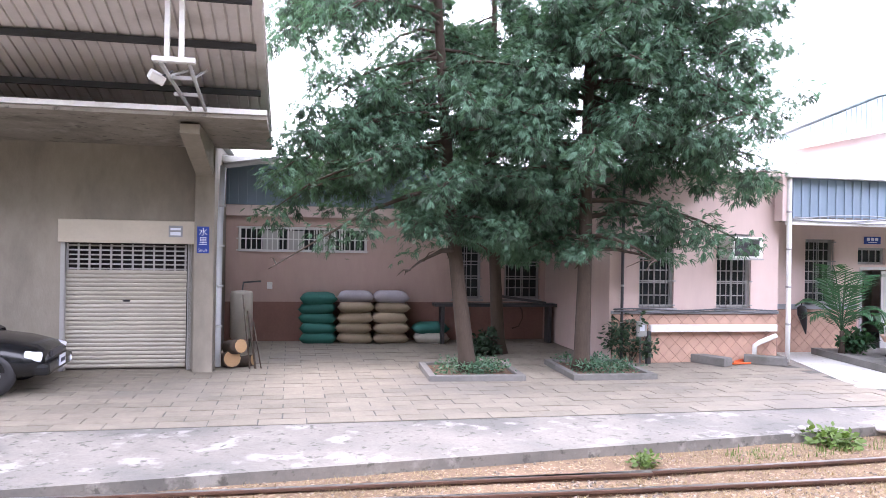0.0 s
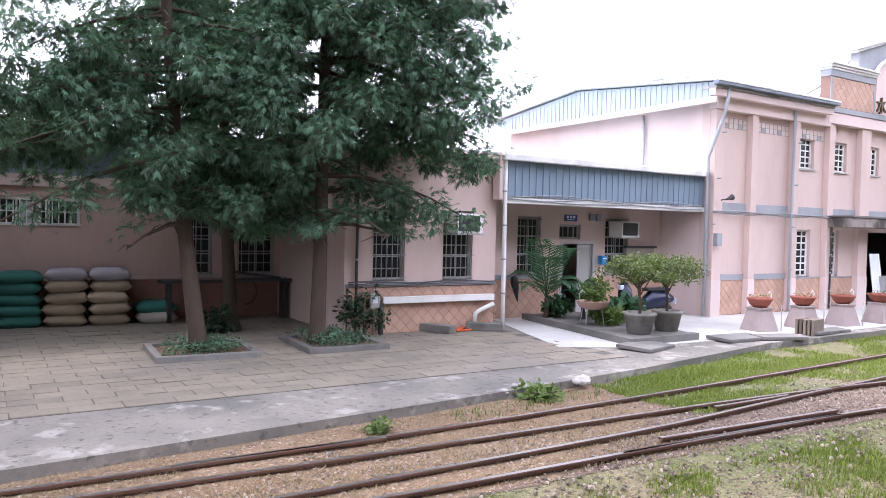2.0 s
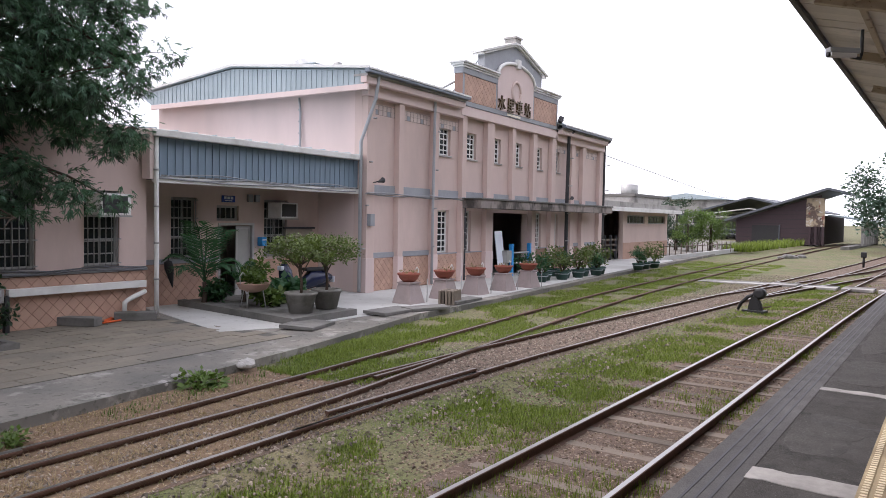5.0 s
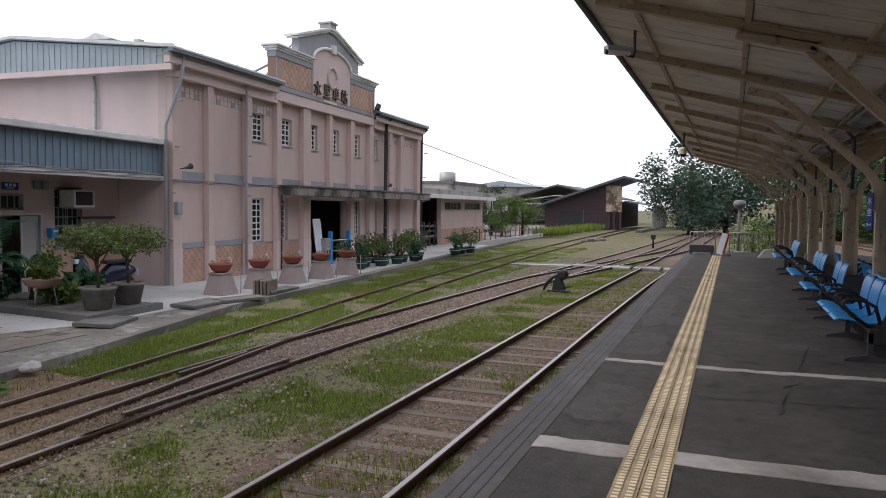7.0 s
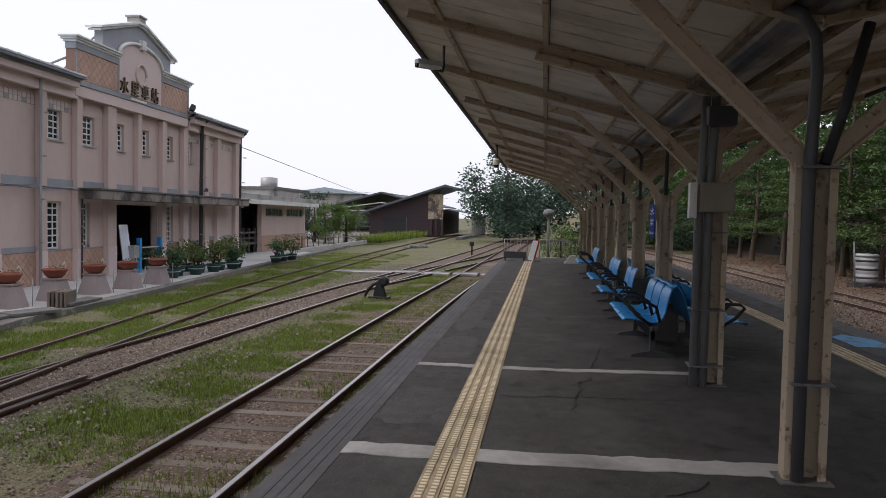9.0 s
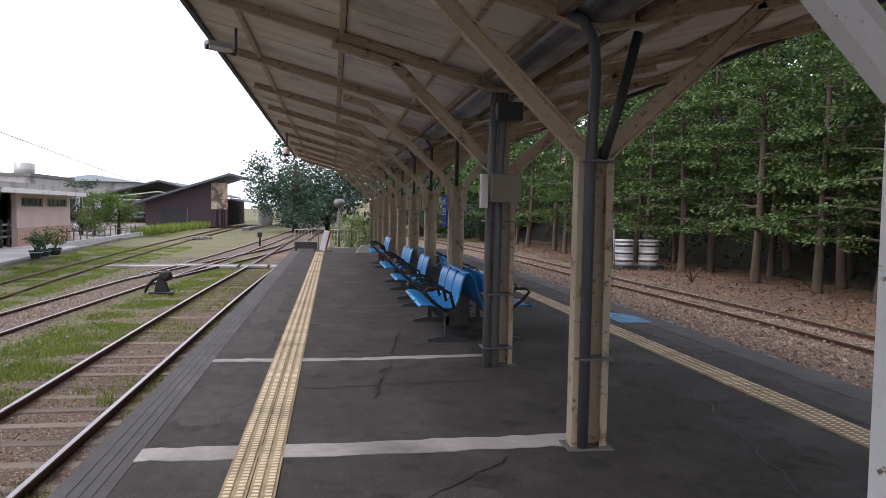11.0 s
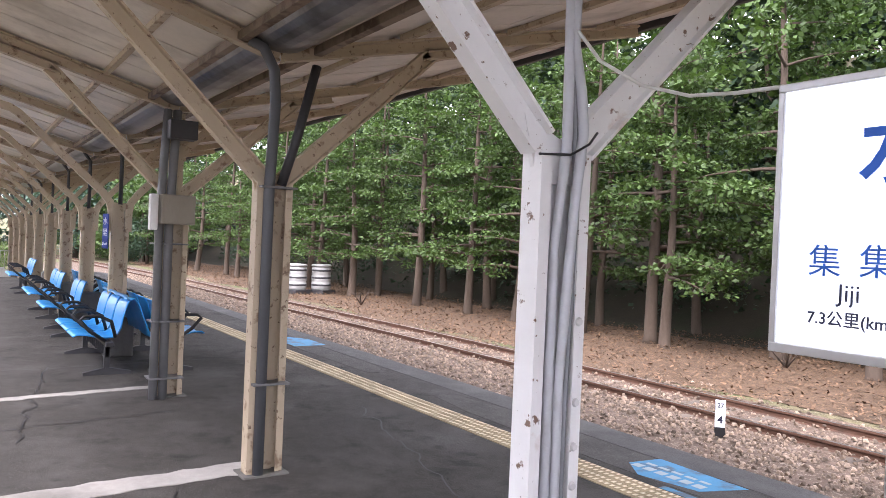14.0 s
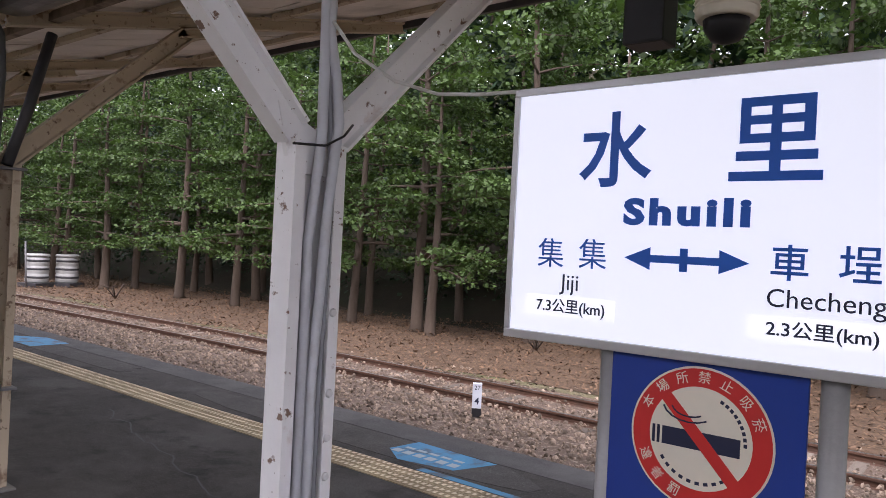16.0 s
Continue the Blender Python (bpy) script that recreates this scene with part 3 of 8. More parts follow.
def along(line, half, x0, x1):
    xs, ys = [p[0] for p in line], [p[1] for p in line]

    def f(n):
        x = x0 + (x1 - x0) * rng.random(n) ** 1.35
        return np.stack([x, np.interp(x, xs, ys) + rng.normal(0, half, n).clip(-2.2 * half, 2.2 * half)], 1)
    return f


stones("ballast", "grey-brown ballast stones between the rails", 20000, along(RAILS["near"], 0.75, -3, 40), (0.010, 0.028), lambda x, y: G + rng.uniform(-.005, .012), M["stone_brown"])
stones("ballast", "pale ballast stones between turnout rails", 18000, along([(-5, 6.4), (40, 6.3)], 0.8, -2, 36), (0.010, 0.032), lambda x, y: G + .047 + rng.uniform(-.005, .015))
stones("ballast", "scattered small stones in the patchy grass", 14000, along([(-5, 4.6), (40, 4.5)], 0.65, -2, 34), (0.008, 0.026), lambda x, y: G + rng.uniform(-.003, .01), M["stone_brown"])
stones("ballast", "brown ballast of the track by the wood", 20000, along([(-10, -8.4), (20, -8.4), (45, -7.9)], 1.5, -2, 45), (0.02, 0.045), lambda x, y: G + 0.01 + rng.uniform(-.01, .05), M["stone_brown"])


def blades(name, label, centres, zf, h, w, material, per=5, lean=0.5):
    """Grass in tufts, too much to count, as one mesh of bent blades."""
    n = len(centres) * per
    c = np.repeat(centres, per, 0) + rng.normal(0, 0.035, (n, 2))
    a = rng.uniform(0, 6.28, n)
    hh = rng.uniform(h[0], h[1], n)
    d = np.stack([np.cos(a), np.sin(a)], 1)
    z = np.array([zf(x, y) for x, y in c])
    L = rng.uniform(0.1, lean, n)[:, None] * hh[:, None]
    side = np.stack([-d[:, 1], d[:, 0]], 1) * w
    mk = lambda p, zz: np.concatenate([p, zz[:, None]], 1)
    v = np.stack([mk(c - side, z - .01), mk(c + side, z - .01), mk(c + d * L, z + hh)], 1)
    me = bpy.data.meshes.new(name)
    me.from_pydata(v.reshape(-1, 3).tolist(), [], np.arange(3 * n).reshape(-1, 3).tolist())
    me.materials.append(material)
    return tagged(new(name, me), label, "grass", "", "stuff")


def patchy(x0, x1, y0, y1, n, thr=0.0, sc=0.45, keep=None):
    out = []
    while len(out) < n:
        x = x0 + (x1 - x0) * random.random() ** 1.4
        y = random.uniform(y0, y1) if not callable(y0) else random.uniform(y0(x), y1(x))
        if noise.noise((x * sc, y * sc, 2.2)) > thr + random.uniform(-.25, .25) and (keep is None or keep(x, y)):
            out.append((x, y))
    return np.array(out)


flat = lambda x, y: G
blades("grass", "short patchy green grass between the tracks", patchy(-2, 36, 3.65, 5.75, 30000, -0.05, 1.1), flat, (0.015, 0.075), 0.0085, M["grass"], 5, 1.2)
blades("grass", "green grass around the turnout and siding", patchy(7.5, 45, lambda x: 6.6 + 0.03 * x, lambda x: 8.75 + 0.1 * x, 24000, 0.03, 1.0), lambda x, y: G + .045, (0.015, 0.075), 0.0085, M["grass"], 5, 1.2)
blades("grass", "tall weeds along the station kerb", patchy(8, 40, lambda x: 8.45 + 0.08 * (x - 8), lambda x: 8.8 + 0.098 * (x - 8), 1500, 0.0), flat, (0.05, 0.2), 0.008, M["grass"], 6, .9)
blades("grass", "dry straw stalks on reddish dirt", patchy(-8, 7, lambda x: 5.7, lambda x: 7.5 + 0.165 * x, 6500, -0.4), lambda x, y: G + .06, (0.015, 0.05), 0.005, M["drygrass"], 6, 4.0)
blades("grass", "dry stalks and small weeds inside the near track", patchy(2, 34, 2.2, 3.7, 3000, 0.0), flat, (0.04, 0.1), 0.006, M["grass"])
blades("grass", "green weeds at the kerb corner", patchy(4.6, 8.6, lambda x: 7.7 + 0.14 * (x - 4.6), lambda x: 8.2 + 0.16 * (x - 4.6), 130, -0.3), flat, (0.06, 0.16), 0.012, M["shrub"])


# ---- buildings, in the yard's own frame: u along the front, v back, w up ----
def wall_mesh(u0, u1, v0, v1, w0, w1, holes=(), axis='u'):
    """A wall with openings (a0, a1, b0, b1) cut through it."""
    bm = bmesh.new()
    cuts = sorted({u0, u1, *[q for h in holes for q in h[:2] if u0 < q < u1]})
    for a, b in zip(cuts, cuts[1:]):
        mid = (a + b) / 2
        z = w0
        for h in sorted((h for h in holes if h[0] < mid < h[1]), key=lambda q: q[2]):
            if h[2] > z:
                box(bm, a, b, v0, v1, z, h[2])
            z = h[3]
        if z < w1:
            box(bm, a, b, v0, v1, z, w1)
    if axis == 'v':
        for v in bm.verts:
            v.co = Vector((v.co.y, v.co.x, v.co.z))
    bmesh.ops.remove_doubles(bm, verts=bm.verts, dist=0.0005)
    return bm


WN = [0]


def window(u0, u1, w0, w1, v, cols, rows, barm, label, grille=0, blind=True, depth=0.16, sill=True):
    """A window in a wall whose outer face is at v: frame, panes, bars and an outer grille."""
    WN[0] += 1
    w = thing("window_%d" % WN[0], label, "window", YARD @ Matrix.Translation((u0, v, w0)), kind="structure")
    W, H = u1 - u0, w1 - w0
    bm = bmesh.new()
    t = 0.06
    for a in ((0, t, 0, H), (W - t, W, 0, H), (t, W - t, 0, t), (t, W - t, H - t, H)):
        box(bm, a[0], a[1], depth - .03, depth + .03, a[2], a[3], 0.004)
    part("window_frame", bm, barm, w)
    part("pane", boxb(t, W - t, depth + 0.002, depth + 0.008, t, H - t), M["glass"], w, "dark dusty glass")
    bw_ = .02 if barm is M["trimwhite"] else .012
    for i in range(1, cols):
        part("bar", boxb(W * i / cols - bw_, W * i / cols + bw_, depth - .02, depth, t, H - t), barm, w)
    for j in range(1, rows):
        part("bar", boxb(t, W - t, depth - .022, depth - .001, H * j / rows - bw_, H * j / rows + bw_), barm, w)
    if blind:
        part("blind", boxb(t, W * .46, depth + .05, depth + .06, t, H * .92), M["curtain"], w, "pale curtain behind the glass")
    if sill:
        part("window_sill", boxb(-.05, W + .05, -.05, depth, -.05, 0.0, 0.006), M["concrete"], w)
    if grille:
        for i in range(grille):
            x = W * (i + .5) / grille
            part("grille_bar", tubeb([(x, -.03, .02), (x, -.03, H - .02)], .011, 6), barm, w)
        for z in (.06, H * .36, H * .66, H - .06):
            part("grille_bar", boxb(-.02, W + .02, -.036, -.024, z - .014, z + .014), barm, w)
    return w


def diamond_tiles(name, u0, u1, w0, w1, v, size, parent):
    """Diagonal square tiles clipped to a panel, each a thin slab proud of the grout."""
    proto = {}
    h = size / 2
    k = 0
    nj = int((w1 - w0) / h) + 2
    ni = int((u1 - u0) / size) + 2
    for j in range(-1, nj):
        for i in range(-1, ni):
            cu, cw = u0 + size * i + (h if j % 2 else 0), w0 + h * j
            poly = [(cu - h + .008, cw), (cu, cw - h + .008), (cu + h - .008, cw), (cu, cw + h - .008)]
            for axis, lim, sgn in ((0, u0, 1), (0, u1, -1), (1, w0, 1), (1, w1, -1)):
                out = []
                for a, b in zip(poly, poly[1:] + poly[:1]):
                    ia, ib = (a[axis] - lim) * sgn >= 0, (b[axis] - lim) * sgn >= 0
                    if ia:
                        out.append(a)
                    if ia != ib:
                        t = (lim - a[axis]) / (b[axis] - a[axis])
                        out.append((a[0] + t * (b[0] - a[0]), a[1] + t * (b[1] - a[1])))
                poly = out
                if len(poly) < 3:
                    break
            if len(poly) < 3:
                continue
            area = abs(sum(a[0] * b[1] - b[0] * a[1] for a, b in zip(poly, poly[1:] + poly[:1]))) / 2
            if area < 0.15 * size * size * .5:
                continue
            full = area > 0.45 * size * size
            m = Matrix.Translation((cu, v + random.uniform(-.0015, .0015), cw))
            if full and "t" in proto:
                share("tile", proto["t"], parent, m)
            else:
                ob = part("tile", extrude_poly([(a - cu, b - cw) for a, b in poly], -0.006, 0.01, 'y'), M["terracotta"], parent, "", m)
                if full:
                    proto["t"] = ob


def downpipe(pts, r, label, material=None):
    p = thing("drainpipe", label, "pipe", YARD)
    part("pipe", tubeb(pts, r, 10), material or M["pipe"], p)
    lo, hi = Vector(pts[-1]), Vector(pts[0])
    for k in range(1, 5):
        c = hi.lerp(lo, k / 5)
        part("clip", tubeb([c + Vector((0, 0, -.02)), c + Vector((0, 0, .02))], r * 1.2, 10), M["galv"], p)
    return p


# -- main station block --
M["grout_pale"] = mat("pale_tile_grout", (0.30, 0.25, 0.23), 0.9, 0.2, 5, 0.2, 60)
M["tilepale"] = mat("pale_pink_tile", (0.60, 0.50, 0.46), 0.5, 0.08, 3, 0.1, 50, rand=0.14)
PIL = [(0.0, 0.36), (1.55, 1.81), (3.48, 3.76), (5.26, 5.55), (7.02, 7.55), (9.02, 9.28), (10.88, 11.24), (12.74, 13.16), (14.9, 15.3), (16.25, 16.66), (18.5, 18.95)]
W2 = [(4.0, 4.78), (5.77, 6.54), (7.62, 8.4), (9.42, 10.18), (11.38, 12.14), (13.22, 13.98)]
W1 = [(3.95, 4.75), (5.72, 6.26), (11.6, 12.2), (13.3, 13.95)]
ENT = (7.6, 10.85, 0.0, 2.42)
holes = [(a, b, 4.28, 5.2) for a, b in W2] + [(a, b, 1.02, 2.45) for a, b in W1] + [ENT]
structure("wall_south", wall_mesh(0, 19, 0.0, 0.26, 0, 6.0, holes), M["pink"], "pink plastered station front wall", "wall", YARD)
structure("wall_west", wall_mesh(0.26, 9.0, 0.0, 0.25, 0, 5.9, axis='v'), M["pink_pale"], "pale pink plastered gable wall", "wall", YARD)
structure("wall_east", wall_mesh(0.26, 9.0, 18.75, 19.0, 0, 5.9, axis='v'), M["pink"], "pink plastered end wall", "wall", YARD)
structure("wall_north", boxb(0.25, 18.75, 8.75, 9.0, 0, 5.9), M["pink"], "pink plastered back wall", "wall", YARD)
# floor in the dark concrete, which stands in for the hall's gloom
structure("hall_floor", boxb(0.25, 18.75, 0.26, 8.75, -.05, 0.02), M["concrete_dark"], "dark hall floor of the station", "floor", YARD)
structure("hall_ceiling", boxb(0.25, 18.75, 0.26, 8.75, 2.9, 3.0), M["concrete"], "plain hall ceiling", "ceiling", YARD)
for a, b in PIL:
    p = structure("pilaster", boxb(a, b, -0.2, -0.003, 2.9 if a == 9.02 else 0, 5.70 if 5 < a < 13 else 5.60, 0.012), M["pink"], "pink plastered pilaster on the station front", "pilaster", YARD)
    if a != 9.02:
        part("pilaster_foot", boxb(a - .012, b + .012, -0.215, -0.0, 0, 1.0, 0.006), M["pink_pale"], p)
# lower cladding, bands, frieze between pilasters
for (a0, a1), (b0, b1) in zip(PIL, PIL[1:]):
    if a1 > 7.5 and b0 < 10.95:
        continue
    base_ob = structure("plinth_panel", boxb(a1 + .002, b0 - .002, -0.03, -0.003, 0, 0.98), M["grout"], "terracotta tile panel laid in diamonds", "wall cladding", YARD)
    if a1 < 8:
        diamond_tiles("tile", a1 + .01, b0 - .01, 0.02, 0.97, -0.036, 0.24, base_ob)
    structure("trim", boxb(a1 + .002, b0 - .002, -0.055, -0.003, 0.98, 1.02 if any(a1 < q[0] < b0 for q in W1) else 1.14, 0.005), M["greyband"], "grey painted plinth band", "trim", YARD)
for (a0, a1), (b0, b1) in zip(PIL, PIL[1:]):
    structure("trim", boxb(a1 + .002, b0 - .002, -0.06, -0.003, 2.86, 3.12, 0.006), M["greyband"], "grey painted storey band", "trim", YARD)
    if a1 > 5.3 and b0 < 13:
        continue
    ft = structure("frieze_tiles", boxb(a1 + .002, b0 - .002, -0.008, -0.003, 5.16, 5.46), M["grout_pale"], "pale square tiles under the eave", "wall cladding", YARD)
    nt = max(4, int((b0 - a1) / .17))
    for k in range(nt):
        for row in range(2):
            x, dk = a1 + (b0 - a1) * (k + .5) / nt, row == 0 and k in (nt // 4, 3 * nt // 4)
            part("tile", boxb(x - .075, x + .075, -0.014, -0.008, 5.17 + .145 * row, 5.305 + .145 * row), M["greyband"] if dk else M["tilepale"], ft, "dark square vent tile" if dk else "")
for u0, u1 in ((-0.04, 5.24), (13.18, 19.0)):
    structure("frieze_beam", boxb(u0, u1, -0.24, -0.003, 5.602, 6.0, 0.015), M["pink_pale"], "pale pink beam under the eave", "trim", YARD)
for a, b in W2:
    window(a, b, 4.28, 5.2, 0.0, 3, 5, M["trimwhite"], "white gridded upper window in a deep reveal", 0, False, 0.13)
for a, b in W1:
    window(a, b, 1.02, 2.45, 0.0, 3, 7, M["trimwhite"], "white gridded ground floor window", 0, False, 0.13)

# entrance slab roof
M["canopyslab"] = mat("streaked_canopy_concrete", (0.30, 0.26, 0.24), 0.9, 0.25, 2, 0.4, 50, stain=(0.05, 0.045, 0.04), stain_amt=0.9, stain_scale=1.6, stretch=(1, 1, .5), edge=(.46, .6))
c = structure("entrance_canopy", boxb(5.3, 18.3, -0.95, -0.21, 2.55, 2.84, 0.02), M["canopyslab"], "stained concrete slab canopy over the entrance", "canopy", YARD)
part("canopy_cap", boxb(5.26, 18.34, -0.99, -0.205, 2.843, 2.9, 0.008), M["concrete_dark"], c, "blackened slab edge")
# dark hall furniture seen in the opening
hb = thing("entrance_gate", "blue steel ticket gate in the station entrance", "gate", YARD)
for x in (8.75, 10.3):
    part("gate_post", boxb(x - .07, x + .07, -.45, -.3, 0, 1.25, .02), M["seatblue"], hb)
part("rail", tubeb([(8.75, -.38, .9), (10.3, -.38, .9)], .025), M["alu"], hb)
part("rail", tubeb([(8.75, -.38, .5), (10.3, -.38, .5)], .025), M["alu"], hb)
sb = thing("notice_board", "white leaning notice board by the entrance", "notice board", YARD @ pose(7.75, -.42, 0, -8, 0, 0))
part("panel", boxb(-.02, .55, 0, .03, .35, 1.75, .004), M["signwhite"], sb)
part("stand", tubeb([(0.05, .02, 0), (.05, .02, .4)], .02), M["alu"], sb)
part("stand", tubeb([(0.48, .02, 0), (.48, .02, .4)], .02), M["alu"], sb)
kb = thing("ticket_box", "grey ticket box on a stand by the entrance", "box", YARD @ Matrix.Translation((8.35, -.35, 0)))
part("cabinet", boxb(-.2, .2, -.15, .15, .55, 1.0, .02), M["galv"], kb)
part("stand", boxb(-.06, .06, -.06, .06, 0, .55, .005), M["galv"], kb)


def roof_sheet(u0, u1, prof, thick=0.05, rib=0.0):
    """A folded roof sheet through (v, w) points from u0 to u1, with standing ribs."""
    bm = bmesh.new()
    for (v0, w0), (v1, w1) in zip(prof, prof[1:]):
        a = [bm.verts.new(q) for q in ((u0, v0, w0), (u1, v0, w0), (u1, v1, w1), (u0, v1, w1), (u0, v0, w0 - thick), (u1, v0, w0 - thick), (u1, v1, w1 - thick), (u0, v1, w1 - thick))]
        for q in ((0, 1, 2, 3), (7, 6, 5, 4), (0, 4, 5, 1), (1, 5, 6, 2), (2, 6, 7, 3), (3, 7, 4, 0)):
            bm.faces.new([a[i] for i in q])
        if rib:
            n = int((u1 - u0) / rib)
            for k in range(n + 1):
                x = u0 + (u1 - u0) * k / n
                b = [bm.verts.new(q) for q in ((x - .02, v0, w0), (x + .02, v0, w0), (x + .02, v1, w1), (x - .02, v1, w1), (x - .012, v0, w0 + .03), (x + .012, v0, w0 + .03), (x + .012, v1, w1 + .03), (x - .012, v1, w1 + .03))]
                for q in ((4, 5, 6, 7), (0, 1, 5, 4), (1, 2, 6, 5), (2, 3, 7, 6), (3, 0, 4, 7)):
                    bm.faces.new([b[i] for i in q])
    return bm


M["gutterblue"] = mat("blue_grey_gutter", (0.17, 0.20, 0.24), 0.45, 0.15, 3, 0.1, 50, stain=(0.09, 0.10, 0.11), stain_amt=0.5)
rf = thing("roof", "pale blue steel gable roof of the station with white gutters", "roof", YARD, kind="structure")
for u0, u1, v0 in ((-.45, 5.0, -.55), (5.0, 13.05, .1), (13.05, 19.2, -.55)):
    part("roof_sheet", roof_sheet(u0, u1, [(v0, 6.3 + (v0 + .55) * .096), (4.86, 6.82), (9.8, 6.3)], .05, .4), M["roofblue"], rf)
part("gable_cladding", extrude_poly([(-.3, 5.86), (8.9, 5.86), (9.5, 6.22), (4.86, 6.74), (-.45, 6.24)], -.38, -.33, 'x'), M["roofblue"], rf, "pale blue steel gable cladding")
part("gable_soffit", boxb(-.33, -.002, -.2, 8.9, 5.8, 5.85), M["concrete"], rf)
for k in range(46):
    v = -.2 + .2 * k
    top = 6.24 + .5 * (v + .45) / 5.31 if v < 4.86 else 6.74 - .52 * (v - 4.86) / 4.64
    part("cladding_rib", boxb(-.395, -.378, v - .012, v + .012, 5.88, top - .02), M["roofblue"], rf)
part("fascia", boxb(-.42, -.34, -.5, 8.9, 5.70, 5.858, .01), M["pink_pale"], rf, "pink fascia under the cladding")
part("verge", extrude_poly([(-.6, 6.26), (4.86, 6.80), (9.85, 6.26), (9.85, 6.34), (4.86, 6.88), (-.6, 6.34)], -.48, -.42, 'x'), M["trimwhite"], rf)
for u0, u1 in ((-.5, 5.02), (13.08, 18.9)):
    part("gutter", boxb(u0, u1, -.64, -.46, 6.15, 6.27, .02), M["gutterblue"], rf, "weathered blue-grey gutter")
    part("gutter_lip", boxb(u0, u1, -.66, -.635, 6.235, 6.285, .006), M["trimwhite"], rf, "bright gutter lip")
    part("eave_board", boxb(u0 + .1, u1 - .05, -.46, -.25, 5.9, 6.08, .01), M["pink_pale"], rf)
    part("soffit", boxb(u0 + .1, u1 - .05, -.5, -.0, 6.085, 6.145), M["concrete"], rf)
vent = thing("roof_vent", "small grey ridge ventilator on the station roof", "roof vent", YARD @ Matrix.Translation((3.89, 4.86, 7.2)))
part("base", boxb(-1.1, 1.1, -.5, .5, -.42, .24, .02), M["roofblue"], vent)
part("cap", extrude_poly([(-.66, .243), (.66, .243), (0, .46)], -1.25, 1.25, 'x'), M["trimwhite"], vent)
part("chimney", boxb(.6, .85, -.12, .12, .42, .66, .02), M["galv"], vent)

# stepped gable over the entrance
gb = thing("station_gable", "stepped parapet gable with ring emblem and gilt characters", "parapet", YARD, kind="structure")
GV0, GV1 = -.26, .06
GC = 9.03
part("beam", boxb(5.07, 12.99, GV0, GV1, 5.702, 6.04, .01), M["pink_pale"], gb)
part("string_course", boxb(5.07, 12.99, GV0 - .03, GV1, 6.043, 6.2, .01), M["greyband"], gb, "grey string course")
arch = [(GC - 1.5, 6.203), (GC + 1.5, 6.203)] + [(GC + 1.5 * math.cos(math.radians(a)), 7.5 + .54 * math.sin(math.radians(a))) for a in range(0, 181, 12)]
part("panel", extrude_poly(arch, GV0 - .04, GV1, 'y'), M["pink_pale"], gb)
for a, b in ((5.07, GC - 1.503), (GC + 1.503, 12.99)):
    gp = part("panel", boxb(a, b, GV0, GV1, 6.202, 7.12, .005), M["grout"], gb, "terracotta gable panel")
    diamond_tiles("tile", a + .1, b - .1, 6.22, 7.1, GV0 - .005, .3, gp)
    for q in (a, b - .1):
        part("panel_edge", boxb(q + .003, q + .097, GV0 - .02, GV0 + .02, 6.21, 7.11, .004), M["greyband"], gb)
    part("cap_band", boxb(a - .02, b, GV0 - .03, GV1 + .02, 7.122, 7.32, .01), M["greyband"], gb)
    for z0, z1, q in ((7.322, 7.39, .06), (7.392, 7.46, .11), (7.462, 7.52, .16)):
        part("cap", boxb(a - q * (a < 9), b + q * (a > 9), GV0 - q, GV1 + q, z0, z1, .012), M["trimwhite"], gb, "white moulded cap")
part("pediment", extrude_poly([(GC - 2.4, 7.522), (GC + 2.4, 7.522), (GC + 2.4, 8.06), (GC + .2, 8.74), (GC - .2, 8.74), (GC - 2.4, 8.06)], GV0 + .04, GV1, 'y'), M["greyband"], gb, "grey rendered pediment")
for dz, q in ((0, .05), (.075, .11)):
    part("pediment_cap", extrude_poly([(GC - 2.6 - q, 8.0 + dz), (GC - .22, 8.74 + dz), (GC + .22, 8.74 + dz), (GC + 2.6 + q, 8.0 + dz), (GC + 2.6 + q, 8.07 + dz), (GC + .25, 8.815 + dz), (GC - .25, 8.815 + dz), (GC - 2.6 - q, 8.07 + dz)], GV0 - q, GV1 + .02 + q, 'y'), M["trimwhite"], gb, "white moulded coping")
part("finial", boxb(GC - .22, GC + .22, GV0 - .08, GV1 + .08, 8.9, 9.06, .02), M["concrete"], gb)
part("finial_cap", boxb(GC - .27, GC + .27, GV0 - .12, GV1 + .12, 9.062, 9.13, .012), M["concrete"], gb)
bm = bmesh.new()
pts = [(GC + 1.54 * math.cos(math.radians(a)), GV0 - .06, 7.5 + .58 * math.sin(math.radians(a))) for a in range(0, 181, 10)]
tube(bm, pts, .07, 6)
part("arch_moulding", bm, M["trimwhite"], gb)
part("keystone", boxb(GC - .14, GC + .14, GV0 - .16, GV0, 7.93, 8.27, .02), M["trimwhite"], gb)
part("ring_emblem", tubeb([(8.98 + .36 * math.cos(math.radians(a)), GV0 - .06, 7.03 + .38 * math.sin(math.radians(a))) for a in range(0, 361, 15)], .055, 6), M["pink"], gb, "pink ring emblem")
M["gilt"] = mat("dull_gilt_letters", (0.10, 0.065, 0.03), 0.45, 0.15, 6, 0.1, 40, metal=0.4)
for k, ch in enumerate("水里車站"):
    ob = lettering("character", ch, 0.56, M["gilt"], gb, Matrix.Translation((7.78 + .72 * k, GV0 - .08, 6.44)) @ pose(0, 0, 0, 90, 0, 0), .03, bold=.004)
part("nameplate_bar", boxb(8.3, 9.4, GV0 - .046, GV0 - .038, 6.08, 6.16), M["creamink"], gb)
part("stay", tubeb([(5.0, 1.3, 6.35), (5.2, .06, 6.9)], .035, 6), M["galv"], gb)
